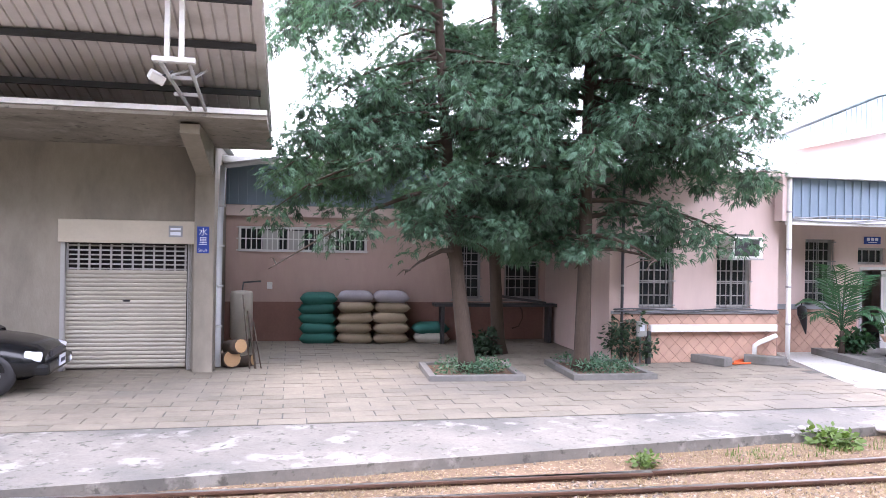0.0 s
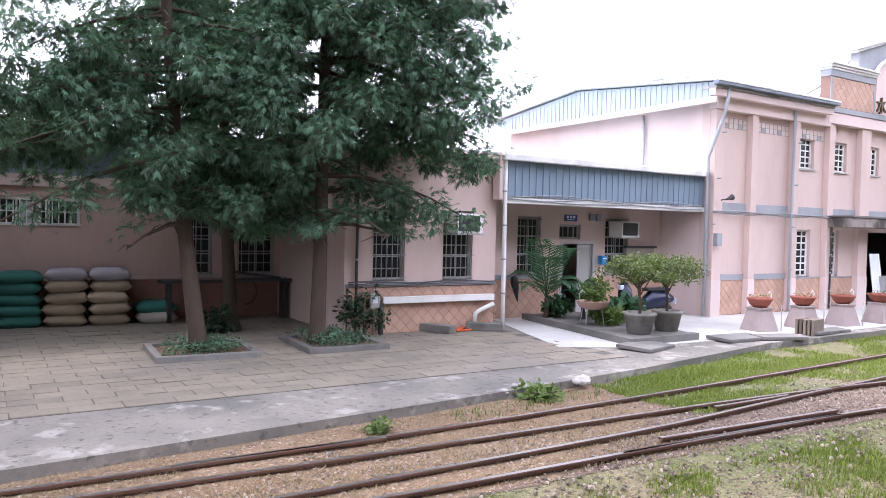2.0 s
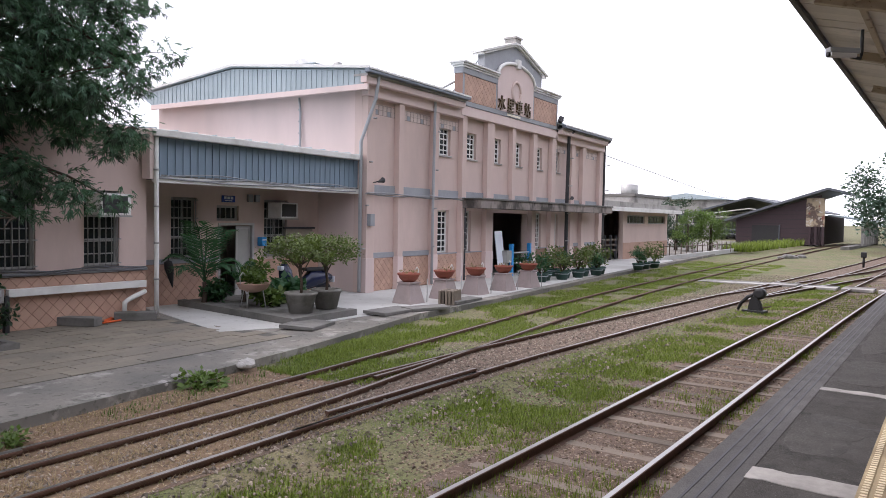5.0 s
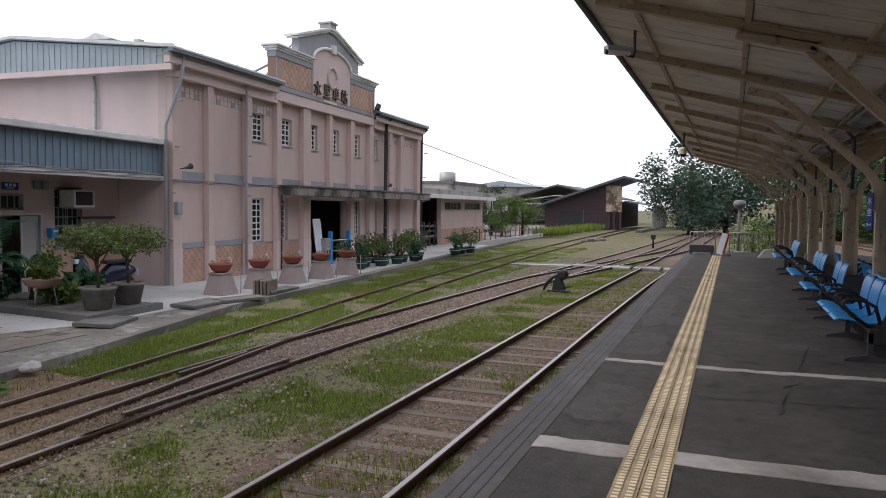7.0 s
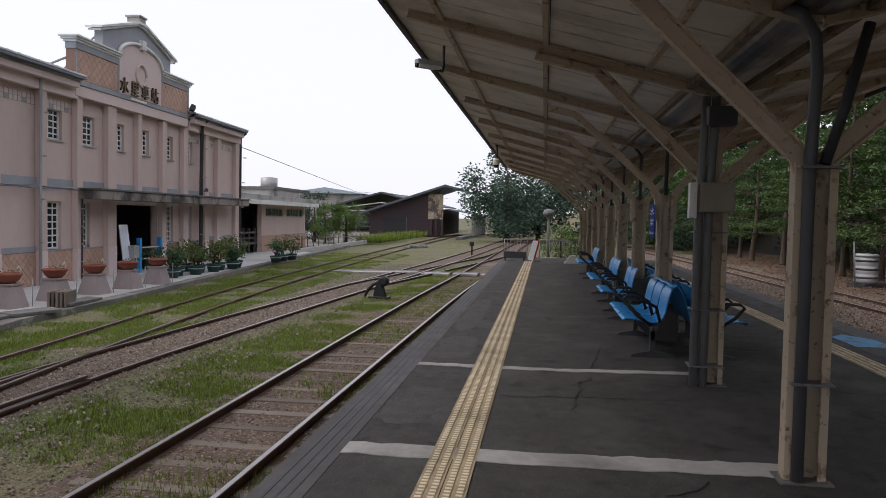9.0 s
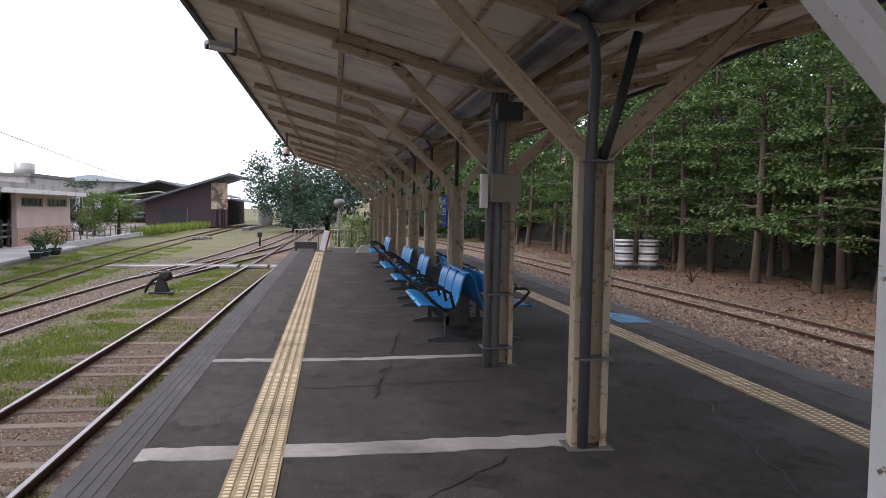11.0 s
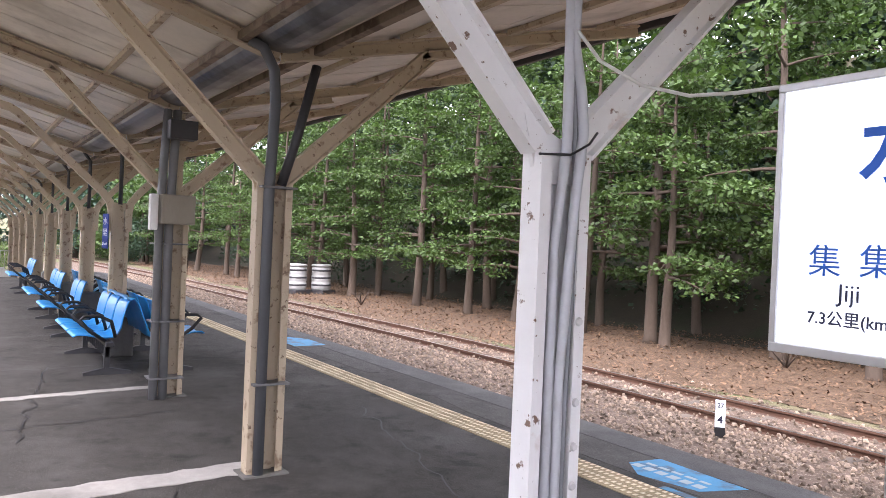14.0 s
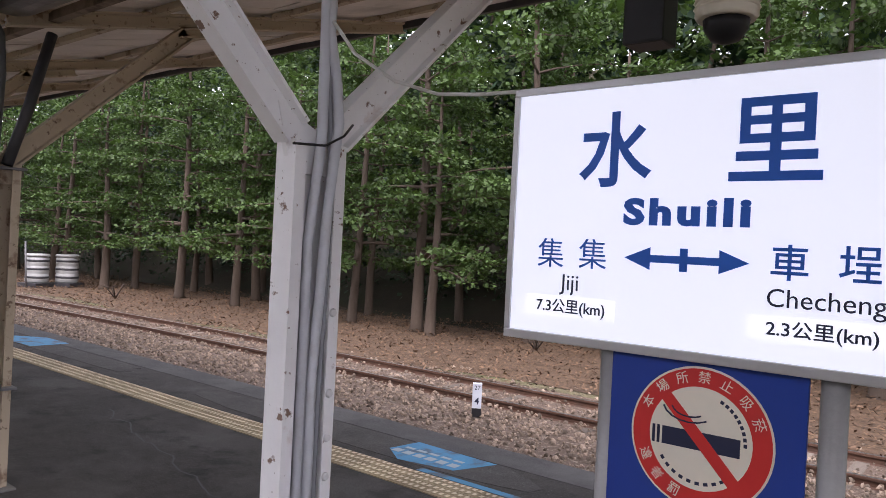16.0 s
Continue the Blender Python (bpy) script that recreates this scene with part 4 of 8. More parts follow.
part("stay", tubeb([(6.5, 1.3, 6.5), (6.75, .05, 7.95)], .03, 6), M["galv"], gb)
fl = thing("floodlight", "small grey floodlight on the gable end", "floodlight", YARD @ Matrix.Translation((13.05, -.3, 6.06)))
part("arm", tubeb([(0, .1, 0), (0, -.05, .3)], .02, 6), M["galv"], fl)
part("lamp_head", boxb(-.2, .2, -.1, .1, -.13, .13, .03, pose(.06, -.08, .42, 25, 10, 25)), M["steeldk"], fl)

downpipe([(0.12, -.5, 6.2), (0.1, -.4, 5.5), (-.16, -.1, 4.3), (-.16, -.1, 0.05)], .05, "grey drainpipe at the station corner")
downpipe([(3.36, -.5, 6.16), (3.36, -.28, 5.9), (3.36, -.26, 3.0), (3.36, -.26, .05)], .045, "grey drainpipe between pilasters")
downpipe([(14.3, -.5, 6.16), (14.3, -.28, 5.9), (14.3, -.26, 3.0), (14.3, -.26, .05)], .08, "black stained drainpipe on the station front", M["steeldk"])
downpipe([(19.05, -.5, 6.16), (19.05, -.2, 5.9), (19.05, -.2, 2.0), (19.05, -.2, .05)], .07, "dark drainpipe at the far corner", M["steeldk"])
downpipe([(-.07, 2.35, 5.7), (-.07, 2.3, 5.3), (-.07, 2.3, 4.0), (-.07, 2.3, 3.95)], .035, "thin vertical pipe on the gable wall")
downpipe([(5.42, -.26, 2.8), (5.42, -.26, 2.0), (5.42, -.26, 1), (5.42, -.26, .05)], .03, "thin dark pipe beside the entrance", M["steeldk"])

# wires along the storey band
wr = thing("wall_cables", "grey cables sagging along the station front", "cables", YARD)
for k in range(3):
    pts = [(u, -.24 - .02 * k, 2.84 + .03 * k - .04 * abs(math.sin(u * 1.4 + k))) for u in np.linspace(-.1, 5.3, 30)]
    part("cable", tubeb(pts, .016, 5), M["cable"], wr)
for nm, u, w in (("cctv_camera", .3, 3.16), ("cctv_camera", 14.3, 3.1)):
    cc = thing("wall_speaker", "small dark wall loudspeaker on a bracket", "loudspeaker", YARD @ Matrix.Translation((u, -.45, w + .05)))
    part("horn", lathe([(.02, -.12), (.035, -.04), (.07, .1), (.085, .13)], 12, pose(0, 0, 0, 0, 75, 0)), M["steeldk"], cc)
    part("bracket", tubeb([(0, 0, 0), (0, .3, -.05)], .015, 6), M["steeldk"], cc)
mb = thing("meter_box", "small grey meter box on the corner pilaster", "meter box", YARD @ Matrix.Translation((.12, -.24, 2.1)))
part("case", boxb(-.1, .1, -.1, .03, -.17, .17, .01), M["greyband"], mb)

# -- porch and annex --
AV = 0.4
annex_holes = [(-9.82, -9.07, 1.1, 2.62), (-8.12, -7.35, 1.1, 2.62)]
structure("annex_wall", wall_mesh(-10.45, -6.72, AV, AV + .22, 0, 3.9, annex_holes), M["pink"], "pink plastered annex front wall", "wall", YARD)
structure("annex_side_wall", wall_mesh(AV + .22, 4.3, -10.45, -10.23, 0, 3.9, axis='v'), M["pink"], "pink annex side wall in the shade", "wall", YARD)
structure("annex_return_wall", wall_mesh(AV + .22, 1.6, -6.94, -6.72, 0, 3.9, axis='v'), M["pink"], "pink porch side wall", "wall", YARD)
porch_holes = [(-5.18, -4.43, 1.1, 2.58), (-3.81, -3.08, 2.02, 2.41), (-3.76, -2.55, 0, 1.96), (-2.18, -1.3, 1.1, 2.6)]
structure("porch_wall", wall_mesh(-6.72, -.01, 1.6, 1.82, 0, 3.0, porch_holes), M["pink"], "pink porch back wall", "wall", YARD)
# dimness of porch ceiling and inner floor is put into their dark concrete
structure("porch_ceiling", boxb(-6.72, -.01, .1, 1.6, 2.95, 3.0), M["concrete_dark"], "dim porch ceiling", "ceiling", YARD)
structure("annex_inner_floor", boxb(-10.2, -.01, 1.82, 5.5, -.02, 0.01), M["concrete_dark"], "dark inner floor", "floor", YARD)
structure("annex_back_wall", boxb(-10.45, -.01, 5.5, 5.7, 0, 3.9), M["pink"], "annex back wall", "wall", YARD)
structure("porch_beam", boxb(-6.72, -.02, .06, .2, 2.83, 2.96, .006), M["trimwhite"], "white beam along the porch front", "beam", YARD)
cl = structure("porch_cladding", boxb(-6.7, -.02, .12, .16, 2.963, 3.78), M["bluepanel"], "blue-grey ribbed steel cladding above the porch", "wall cladding", YARD)
for k in range(33):
    u = -6.6 + .2 * k
    part("cladding_rib", boxb(u - .02, u + .02, .098, .12, 2.97, 3.775, .004), M["bluepanel"], cl)
pr = thing("roof", "flat steel roof of the annex and porch with white gutter", "roof", YARD, kind="structure")
part("roof_sheet", roof_sheet(-6.8, -.05, [(-.05, 3.93), (5.8, 4.15)], .04, .5), M["roofblue"], pr)
part("gutter", boxb(-6.85, -.1, -.1, .06, 3.78, 3.93, .02), M["trimwhite"], pr, "weathered white gutter")
part("roof_sheet", roof_sheet(-10.8, -6.82, [(.15, 3.95), (5.8, 4.15)], .04, .5), M["roofblue"], pr)
part("gutter", boxb(-10.8, -6.9, .1, .22, 3.8, 3.92, .02), M["pink_pale"], pr)
part("corner_board", boxb(-6.9, -6.7, .04, .3, 2.9, 3.94, .006), M["pink_pale"], pr)
for a in annex_holes:
    window(a[0], a[1], a[2], a[3], AV, 2, 6, M["windowgrey"], "grey barred sash window with pale blinds", 6, True, .12)
window(-5.18, -4.43, 1.1, 2.58, 1.6, 2, 6, M["windowgrey"], "grey barred porch window", 6, True, .12)
window(-2.18, -1.3, 1.1, 2.6, 1.6, 2, 6, M["windowgrey"], "grey barred porch window beside the air conditioner", 6, True, .12)
window(-3.81, -3.08, 2.02, 2.41, 1.6, 4, 1, M["windowgrey"], "dark transom window over the office door", 0, False, .1, False)
dr = thing("door_1", "half open aluminium framed sliding office door", "door", YARD @ Matrix.Translation((-3.7, 1.6, 0)), kind="structure")
part("door_frame", wall_mesh(-.06, 1.15, -.02, .12, 0, 1.96, [(0, 1.08, 0, 1.9)]), M["alu"], dr)
leaf = part("door_leaf", wall_mesh(0, .5, 0, .04, .02, 1.88, [(.06, .44, .85, 1.8)]), M["alu"], dr, "pale sliding door leaf pushed half open", pose(.57, .05, 0, 0, 0, 0))
part("pane", boxb(.06, .44, .015, .025, .85, 1.8), M["curtain"], leaf)
# lower tile panels with diagonal lattice, ledge and bands
ap = structure("plinth_panel", boxb(-10.4, -6.74, AV - .03, AV - .003, 0, .98), M["grout"], "terracotta tiles laid in diamonds under the annex windows", "wall cladding", YARD)
diamond_tiles("tile", -10.38, -6.76, .01, .97, AV - .036, .27, ap)
pp = structure("plinth_panel", boxb(-6.7, -3.84, 1.57, 1.597, 0, .98), M["grout"], "terracotta diamond tiles under the porch window", "wall cladding", YARD)
diamond_tiles("tile", -6.68, -3.86, .01, .97, 1.564, .27, pp)
structure("plinth_panel", boxb(-2.5, -.02, 1.57, 1.597, 0, .98), M["terracotta"], "terracotta porch plinth", "wall cladding", YARD)
structure("trim", boxb(-10.42, -6.73, AV - .06, AV - .003, .985, 1.05, .006), M["greyband"], "grey ledge under the annex windows", "trim", YARD)
structure("trim", boxb(-6.7, -3.84, 1.55, 1.597, .985, 1.1, .006), M["greyband"], "grey porch plinth band", "trim", YARD)
lt = thing("cable_trough", "white horizontal cable trough on brackets", "trough", YARD)
part("trough", boxb(-9.65, -6.85, AV - .2, AV - .08, .64, .78, .012), M["trimwhite"], lt)
for u in (-9.5, -8.2, -7.0):
    part("bracket", boxb(u - .02, u + .02, AV - .09, AV - .03, .62, .7), M["galv"], lt)
part("leg", boxb(-9.72, -9.64, AV - .2, AV - .1, 0, .66, .006), M["steeldk"], lt)
wc = thing("wall_cables", "loose cables along the annex ledge", "cables", YARD)
for k in range(2):
    part("cable", tubeb([(u, AV - .1 - .02 * k, 1.08 - .05 * k + .02 * math.sin(u * 3 + k)) for u in np.linspace(-10.4, -6.8, 24)], .016, 5), M["conduit"], wc)
for k in range(3):
    part("cable", tubeb([(u, .03, 2.9 + .05 * k + .05 * math.sin(u * 1.7 + k * 2) * (1 if k else .4)) for u in np.linspace(-6.7, -.2, 36)], .014, 5), M["cable"], wc)
downpipe([(-6.76, .02, 3.85), (-6.76, .02, 3.0), (-6.76, .0, 1.2), (-6.76, .0, .05)], .048, "white drainpipe at the porch corner", M["trimwhite"])
downpipe([(-10.2, AV - .05, 3.8), (-10.2, AV - .05, 2.4), (-10.2, AV - .05, 1), (-10.2, AV - .05, .05)], .03, "thin dark pipe on the annex wall", M["steeldk"])
el = thing("drainpipe", "white elbow drainpipe under the trough", "pipe", YARD)
part("pipe", tubeb([(-6.85, AV - .15, .55), (-7.25, AV - .2, .42), (-7.36, AV - .2, .36), (-7.38, AV - .2, .05)], .05, 10), M["trimwhite"], el)


def air_conditioner(m, label):
    a = thing("air_conditioner", label, "air conditioner", m)
    part("case", boxb(-.33, .33, 0, .5, -.21, .21, .015), M["trimwhite"], a)
    part("grille", boxb(-.29, .25, -.012, .003, -.17, .17, .004), M["steeldk"], a, "dark grille")
    for k in range(9):
        part("louvre", boxb(-.28, .24, -.02, -.012, -.16 + .037 * k, -.148 + .037 * k), M["steeldk"], a)
    part("bracket", boxb(-.36, .36, .0, .5, -.25, -.215, .004), M["galv"], a)
    return a


air_conditioner(YARD @ Matrix.Translation((-7.72, AV - .45, 2.345)), "white window air conditioner with dark grille above a window")
air_conditioner(YARD @ Matrix.Translation((-1.72, 1.6 - .5, 2.32)), "white window air conditioner in the porch")
ds = thing("door_sign", "small blue door sign with white characters", "sign", YARD @ Matrix.Translation((-3.45, 1.585, 2.58)))
part("plate", boxb(-.22, .22, -.012, 0, -.085, .085, .003), M["signblue"], ds)
for k in range(3):
    part("character_bar", boxb(-.15 + .11 * k, -.07 + .11 * k, -.016, -.012, -.01, .06), M["signwhite"], ds)
part("character_bar", boxb(-.12, .12, -.016, -.012, -.055, -.035), M["signwhite"], ds)
for u in (-2.75, -2.5):
    pb = thing("alarm_bell", "small grey wall box above the porch door", "wall box", YARD @ Matrix.Translation((u, 1.58, 2.62)))
    part("case", boxb(-.08, .08, -.08, 0, -.1, .1, .02), M["greyband"], pb)
bx = thing("letter_box", "small blue letter box on the porch wall", "letter box", YARD @ Matrix.Translation((-2.36, 1.5, 1.47)))
part("case", boxb(-.09, .09, -.1, .07, -.12, .12, .015), M["seatblue"], bx)
part("flap", boxb(-.07, .07, -.112, -.1, .03, .06), M["signwhite"], bx)
nb = thing("notice_board", "dark wooden notice board on the porch side", "notice board", YARD @ Matrix.Translation((-.9, 1.54, 1.5)))
part("panel", boxb(-.55, .55, -.03, 0, -.35, .3, .005), M["concrete_wall"], nb)
part("cap", boxb(-.62, .62, -.07, .02, .3, .36, .005), M["steeldk"], nb)

# -- recessed left wing --
LV = 4.3
left_holes = [(-17.88, -14.9, 2.08, 2.67), (-12.8, -12.1, 1.0, 2.4), (-11.5, -10.6, 1.0, 2.4)]
# this wall's darker pink carries the recess's shade
structure("wing_wall", wall_mesh(-19.0, -10.24, LV, LV + .22, 0, 4.2, left_holes), M["pink_shade"], "pink wall of the recessed left wing", "wall", YARD)
structure("trim", boxb(-18.6, -10.5, LV - .14, LV - .003, 2.9, 3.15, .01), M["pink_pale"], "projecting pink beam", "trim", YARD)
structure("plinth_panel", boxb(-18.6, -10.5, LV - .03, LV - .003, 0, .92), mat("dark_red_plinth", (0.24, 0.13, 0.105), 0.8, 0.2, 2, 0.2, 60, stain=(0.15, 0.09, 0.075), stain_amt=0.5), "dark red plinth of the wing", "wall cladding", YARD)
wc2 = structure("wing_cladding", boxb(-18.6, -10.5, LV - .1, LV - .003, 3.16, 4.1), M["bluepanel"], "dark blue-grey ribbed cladding above the wing", "wall cladding", YARD)
for k in range(40):
    u = -18.5 + .2 * k
    part("cladding_rib", boxb(u - .02, u + .02, LV - .14, LV - .1, 3.17, 4.09), M["bluepanel"], wc2)
wr2 = thing("roof", "pale steel roof of the left wing", "roof", YARD, kind="structure")
# overhang and gutter brought forward, an added depth that shades the cladding
part("roof_sheet", roof_sheet(-18.9, -10.6, [(LV - 1.1, 4.14), (LV + 5, 4.75)], .04, .5), M["roofblue"], wr2)
part("gutter", boxb(-18.9, -10.6, LV - 1.2, LV - 1.05, 4.0, 4.14, .02), M["trimwhite"], wr2)
structure("wing_back_wall", boxb(-19, -10.24, LV + 4, LV + 4.2, 0, 4.3), M["pink"], "wing back wall", "wall", YARD)
lw = window(-17.88, -14.9, 2.08, 2.67, LV, 5, 1, M["trimwhite"], "long low window behind white security bars", 0, False, .12, False)
for k in range(25):
    x = 2.98 * (k + .5) / 25
    part("grille_bar", boxb(x - .012, x + .012, -.05, -.03, .02, .57), M["trimwhite"], lw)
for z in (.03, .3, .56):
    part("grille_bar", boxb(-.03, 3.0, -.055, -.03, z - .012, z + .012), M["trimwhite"], lw)
for k in (1, 2, 3.4):
    part("paper", boxb(.55 * k, .55 * k + .38, .09, .1, .05, .5), M["curtain"], lw, "pale paper behind the bars")
window(-12.8, -12.1, 1.0, 2.4, LV, 2, 5, M["windowgrey"], "grey framed window under the tree", 4, True, .1)
window(-11.5, -10.6, 1.0, 2.4, LV, 2, 5, M["windowgrey"], "grey framed window with bars in the corner", 5, False, .1)
cd = thing("condenser_unit", "cream outdoor condenser unit with round fan guard", "air conditioner", YARD @ Matrix.Translation((-11.4, LV - .35, 2.55)))
part("case", boxb(-.4, .4, -.15, .3, -.27, .27, .02), M["trimwhite"], cd)
part("fan_guard", lathe([(.22, 0), (.22, .02), (.19, .03), (.05, .03)], 18, Matrix.Translation((-.1, -.15, 0)) @ pose(0, 0, 0, 90, 0, 0)), M["steeldk"], cd)

# -- concrete warehouse with roller shutter and canopy --
structure("warehouse_wall", wall_mesh(-34, -18.28, .3, .55, 0, 4.3, [(-20.5, -18.4, 0, 2.6)]), M["concrete_wall"], "stained bare concrete warehouse wall", "wall", YARD)
structure("warehouse_end_wall", wall_mesh(.55, 9, -18.37, -18.15, 0, 4.3, axis='v'), M["concrete_wall"], "concrete warehouse end wall", "wall", YARD)
# inside wall coloured near-black for the unlit room
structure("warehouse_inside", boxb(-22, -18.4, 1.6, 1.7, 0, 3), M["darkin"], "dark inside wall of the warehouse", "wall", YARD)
structure("warehouse_roof", boxb(-34, -18.0, .3, 9, 4.3, 4.5), M["concrete_wall"], "concrete warehouse roof slab", "roof", YARD)
structure("warehouse_pillar", boxb(-18.28, -17.95, .0, .42, 0, 3.92, .015), M["concrete_wall"], "weathered concrete pillar", "pillar", YARD)
structure("canopy_bracket", extrude_poly([(.0, 3.4), (.0, 4.0), (-1.9, 4.0), (-1.9, 3.86)], -18.26, -17.98, 'x'), M["concrete_wall"], "tapering concrete canopy bracket", "bracket", YARD)
M["slab"] = mat("dark_stained_slab", (0.26, 0.235, 0.20), 0.9, 0.3, 1.2, 0.5, 40, stain=(0.11, 0.10, 0.085), stain_amt=0.8, stain_scale=0.9, specks=(((0.36, 0.33, 0.29), 0.6, 2.3, (0.56, 0.66)), ((0.06, 0.055, 0.045), 0.7, 7, (0.58, 0.68))))
structure("canopy_slab", extrude_poly([(-2.2, 4.06), (.3, 3.93), (.3, 4.12), (-2.2, 4.12)], -34, -17.0, 'x'), M["slab"], "stained concrete canopy slab", "canopy", YARD)
# white strip painted in for the daylight gap under the sheet roof
structure("flashing", boxb(-34, -17.0, -2.23, -2.14, 4.125, 4.2, .004), M["trimwhite"], "white strip standing in for daylight between slab and sheet roof", "flashing", YARD)
ms = thing("metal_canopy", "ribbed metal roof raised on struts over the canopy", "canopy roof", YARD, kind="structure")
sheet = bmesh.new()
prof = []
for k in range(105):
    u = -34 + .165 * k
    if u > -17.1:
        break
    prof += [(u, 0), (u + .13, 0), (u + .138, .035), (u + .157, .035)]
A = [[sheet.verts.new((u, v, w + h)) for u, h in prof] for v, w in ((-4.6, 5.75), (.5, 4.25))]
for i in range(len(prof) - 1):
    sheet.faces.new((A[0][i], A[0][i + 1], A[1][i + 1], A[1][i]))
M["sheet"] = mat("grey_ribbed_sheet", (0.66, 0.62, 0.61), 0.5, 0.1, 1.5, 0.05, 40, stain=(0.25, 0.22, 0.20), stain_amt=0.5)
part("roof_sheet", sheet, M["sheet"], ms)
for v in (-4.55, -3.52, -2.44, -1.12):
    w = 4.25 + (.5 - v) * 1.5 / 5.1
    part("purlin", boxb(-34, -17.15, v - .035, v + .035, w - .115, w - .02, .005), M["steeldk"], ms)
for u in (-18.15, -17.98):
    part("strut", boxb(u - .03, u + .03, -3.74, -3.66, 4.5, 5.4, .004), M["trimwhite"], ms)
part("strut", boxb(-18.32, -17.81, -3.76, -3.64, 4.47, 4.53, .004), M["trimwhite"], ms)
for u0, u1 in ((-18.25, -18.06), (-17.9, -17.86)):
    part("strut", tubeb([(u0, -3.7, 4.5), (u1, -2.15, 4.14)], .028, 6), M["galv"], ms)
    part("strut", tubeb([(u0, -3.2, 4.39), (u1, -2.15, 4.75)], .022, 6), M["galv"], ms)
for v in (-3.2, -2.7):
    part("strut", boxb(-18.22, -17.88, v - .025, v + .025, 4.14 + (-2.15 - v) * .232 - .02, 4.14 + (-2.15 - v) * .232 + .03, .004), M["galv"], ms)
fl2 = thing("floodlight", "small white floodlight under the canopy strut", "floodlight", YARD @ Matrix.Translation((-18.34, -3.3, 4.36)))
part("lamp_head", boxb(-.1, .1, -.08, .08, -.06, .06, .02, pose(0, 0, 0, 30, 20, 30)), M["trimwhite"], fl2)
part("arm", tubeb([(.05, 0, 0), (.2, 0, .1)], .015, 6), M["steeldk"], fl2)
sh = thing("roller_shutter", "closed cream roller shutter with open grille band", "roller shutter", YARD, kind="structure")
part("header", boxb(-20.52, -18.29, .2, .5, 2.22, 2.62, .015), mat("cream_shutter_box", (0.50, 0.45, 0.36), 0.6, 0.1, 2, 0.1, 50), sh)
M["shutter"] = mat("cream_shutter_slats", (0.42, 0.395, 0.33), 0.5, 0.12, 2, 0.1, 50, stain=(0.30, 0.28, 0.24), stain_amt=0.5)
slat = None
for k in range(23):
    z = .04 + .0745 * k
    m = Matrix.Translation((-19.45, .4, z))
    if slat is None:
        slat = part("slat", extrude_poly([(0, 0), (-.018, .018), (-.022, .045), (-.012, .066), (0, .072)], -1.0, 1.0, 'x'), M["shutter"], sh, "", m)
    else:
        share("slat", slat, sh, m)
for k in range(6):
    part("grille_bar", boxb(-20.45, -18.45, .38, .4, 1.76 + .08 * k, 1.785 + .08 * k), M["galv"], sh)
for k in range(12):
    part("grille_bar", boxb(-20.42 + .176 * k, -20.39 + .176 * k, .36, .38, 1.75, 2.2), M["galv"], sh)
part("handle", boxb(-19.5, -19.38, .36, .38, 1.2, 1.23), M["black"], sh)
for u in (-20.5, -18.42):
    part("guide", boxb(u, u + .07, .3, .45, 0, 2.22), M["galv"], sh)
hn = thing("number_plate", "small dark number plate above the shutter", "sign", YARD @ Matrix.Translation((-18.6, .19, 2.44)))
part("plate", boxb(-.13, .1, -.012, 0, -.1, .1), M["greyband"], hn)
part("digit_bar", boxb(-.1, .07, -.016, -.012, -.07, -.01), M["signwhite"], hn)
part("digit_bar", boxb(-.1, .07, -.016, -.012, .02, .06), M["signwhite"], hn)
ps = thing("station_sign", "blue vertical station name sign on the pillar", "sign", YARD @ Matrix.Translation((-18.13, -.015, 2.3)))
part("plate", boxb(-.1, .1, -.012, 0, -.23, .23, .003), M["signblue"], ps)
for k, ch in enumerate("水里"):
    lettering("character", ch, .15, M["signwhite"], ps, Matrix.Translation((0, -.016, .13 - .16 * k)) @ pose(0, 0, 0, 90, 0, 0))
lettering("word", "Shuili", .07, M["signwhite"], ps, Matrix.Translation((0, -.016, -.18)) @ pose(0, 0, 0, 90, 0, 0))
downpipe([(-17.82, .05, 3.6), (-17.86, .05, 2.5), (-17.86, .05, 1.2), (-17.86, .05, .1)], .05, "grey drainpipe beside the concrete pillar")
hp = thing("drainpipe", "horizontal grey pipe under the canopy", "pipe", YARD)
part("pipe", tubeb([(-17.82, .05, 3.6), (-16.9, .05, 3.75), (-16.85, .05, 3.95)], .05, 8), M["pipe"], hp)

# -- far annex beyond the station --
structure("far_annex_wall", wall_mesh(24.6, 33.6, .6, .85, 0, 2.9, [(25.3, 28.6, 2.05, 2.55), (29.3, 33.0, 2.05, 2.55)]), M["pink"], "low pink outbuilding beyond the station", "wall", YARD)
structure("far_annex_side_wall", wall_mesh(.85, 7, 33.35, 33.6, 0, 2.9, axis='v'), M["pink"], "outbuilding side wall", "wall", YARD)
structure("far_annex_back", boxb(19.0, 33.6, 4.2, 4.4, 0, 2.9), M["pink"], "shaded back wall of the open bay", "wall", YARD)
structure("far_annex_plinth", boxb(24.62, 33.6, .57, .597, 0, .95), M["terracotta"], "terracotta plinth of the outbuilding", "wall cladding", YARD)
structure("far_annex_roof", boxb(19.1, 34.0, -.1, 7, 2.9, 3.25, .02), M["concrete"], "stained concrete flat roof", "roof", YARD)
structure("trim", boxb(19.1, 34.05, -.25, -.1, 2.72, 2.95, .01), M["trimwhite"], "white roof edge of the outbuilding", "trim", YARD)
for a, b in ((25.3, 28.6), (29.3, 33.0)):
    window(a, b, 2.05, 2.55, .6, 5, 1, M["windowgrey"], "low strip window of the outbuilding", 0, False, .1, False)
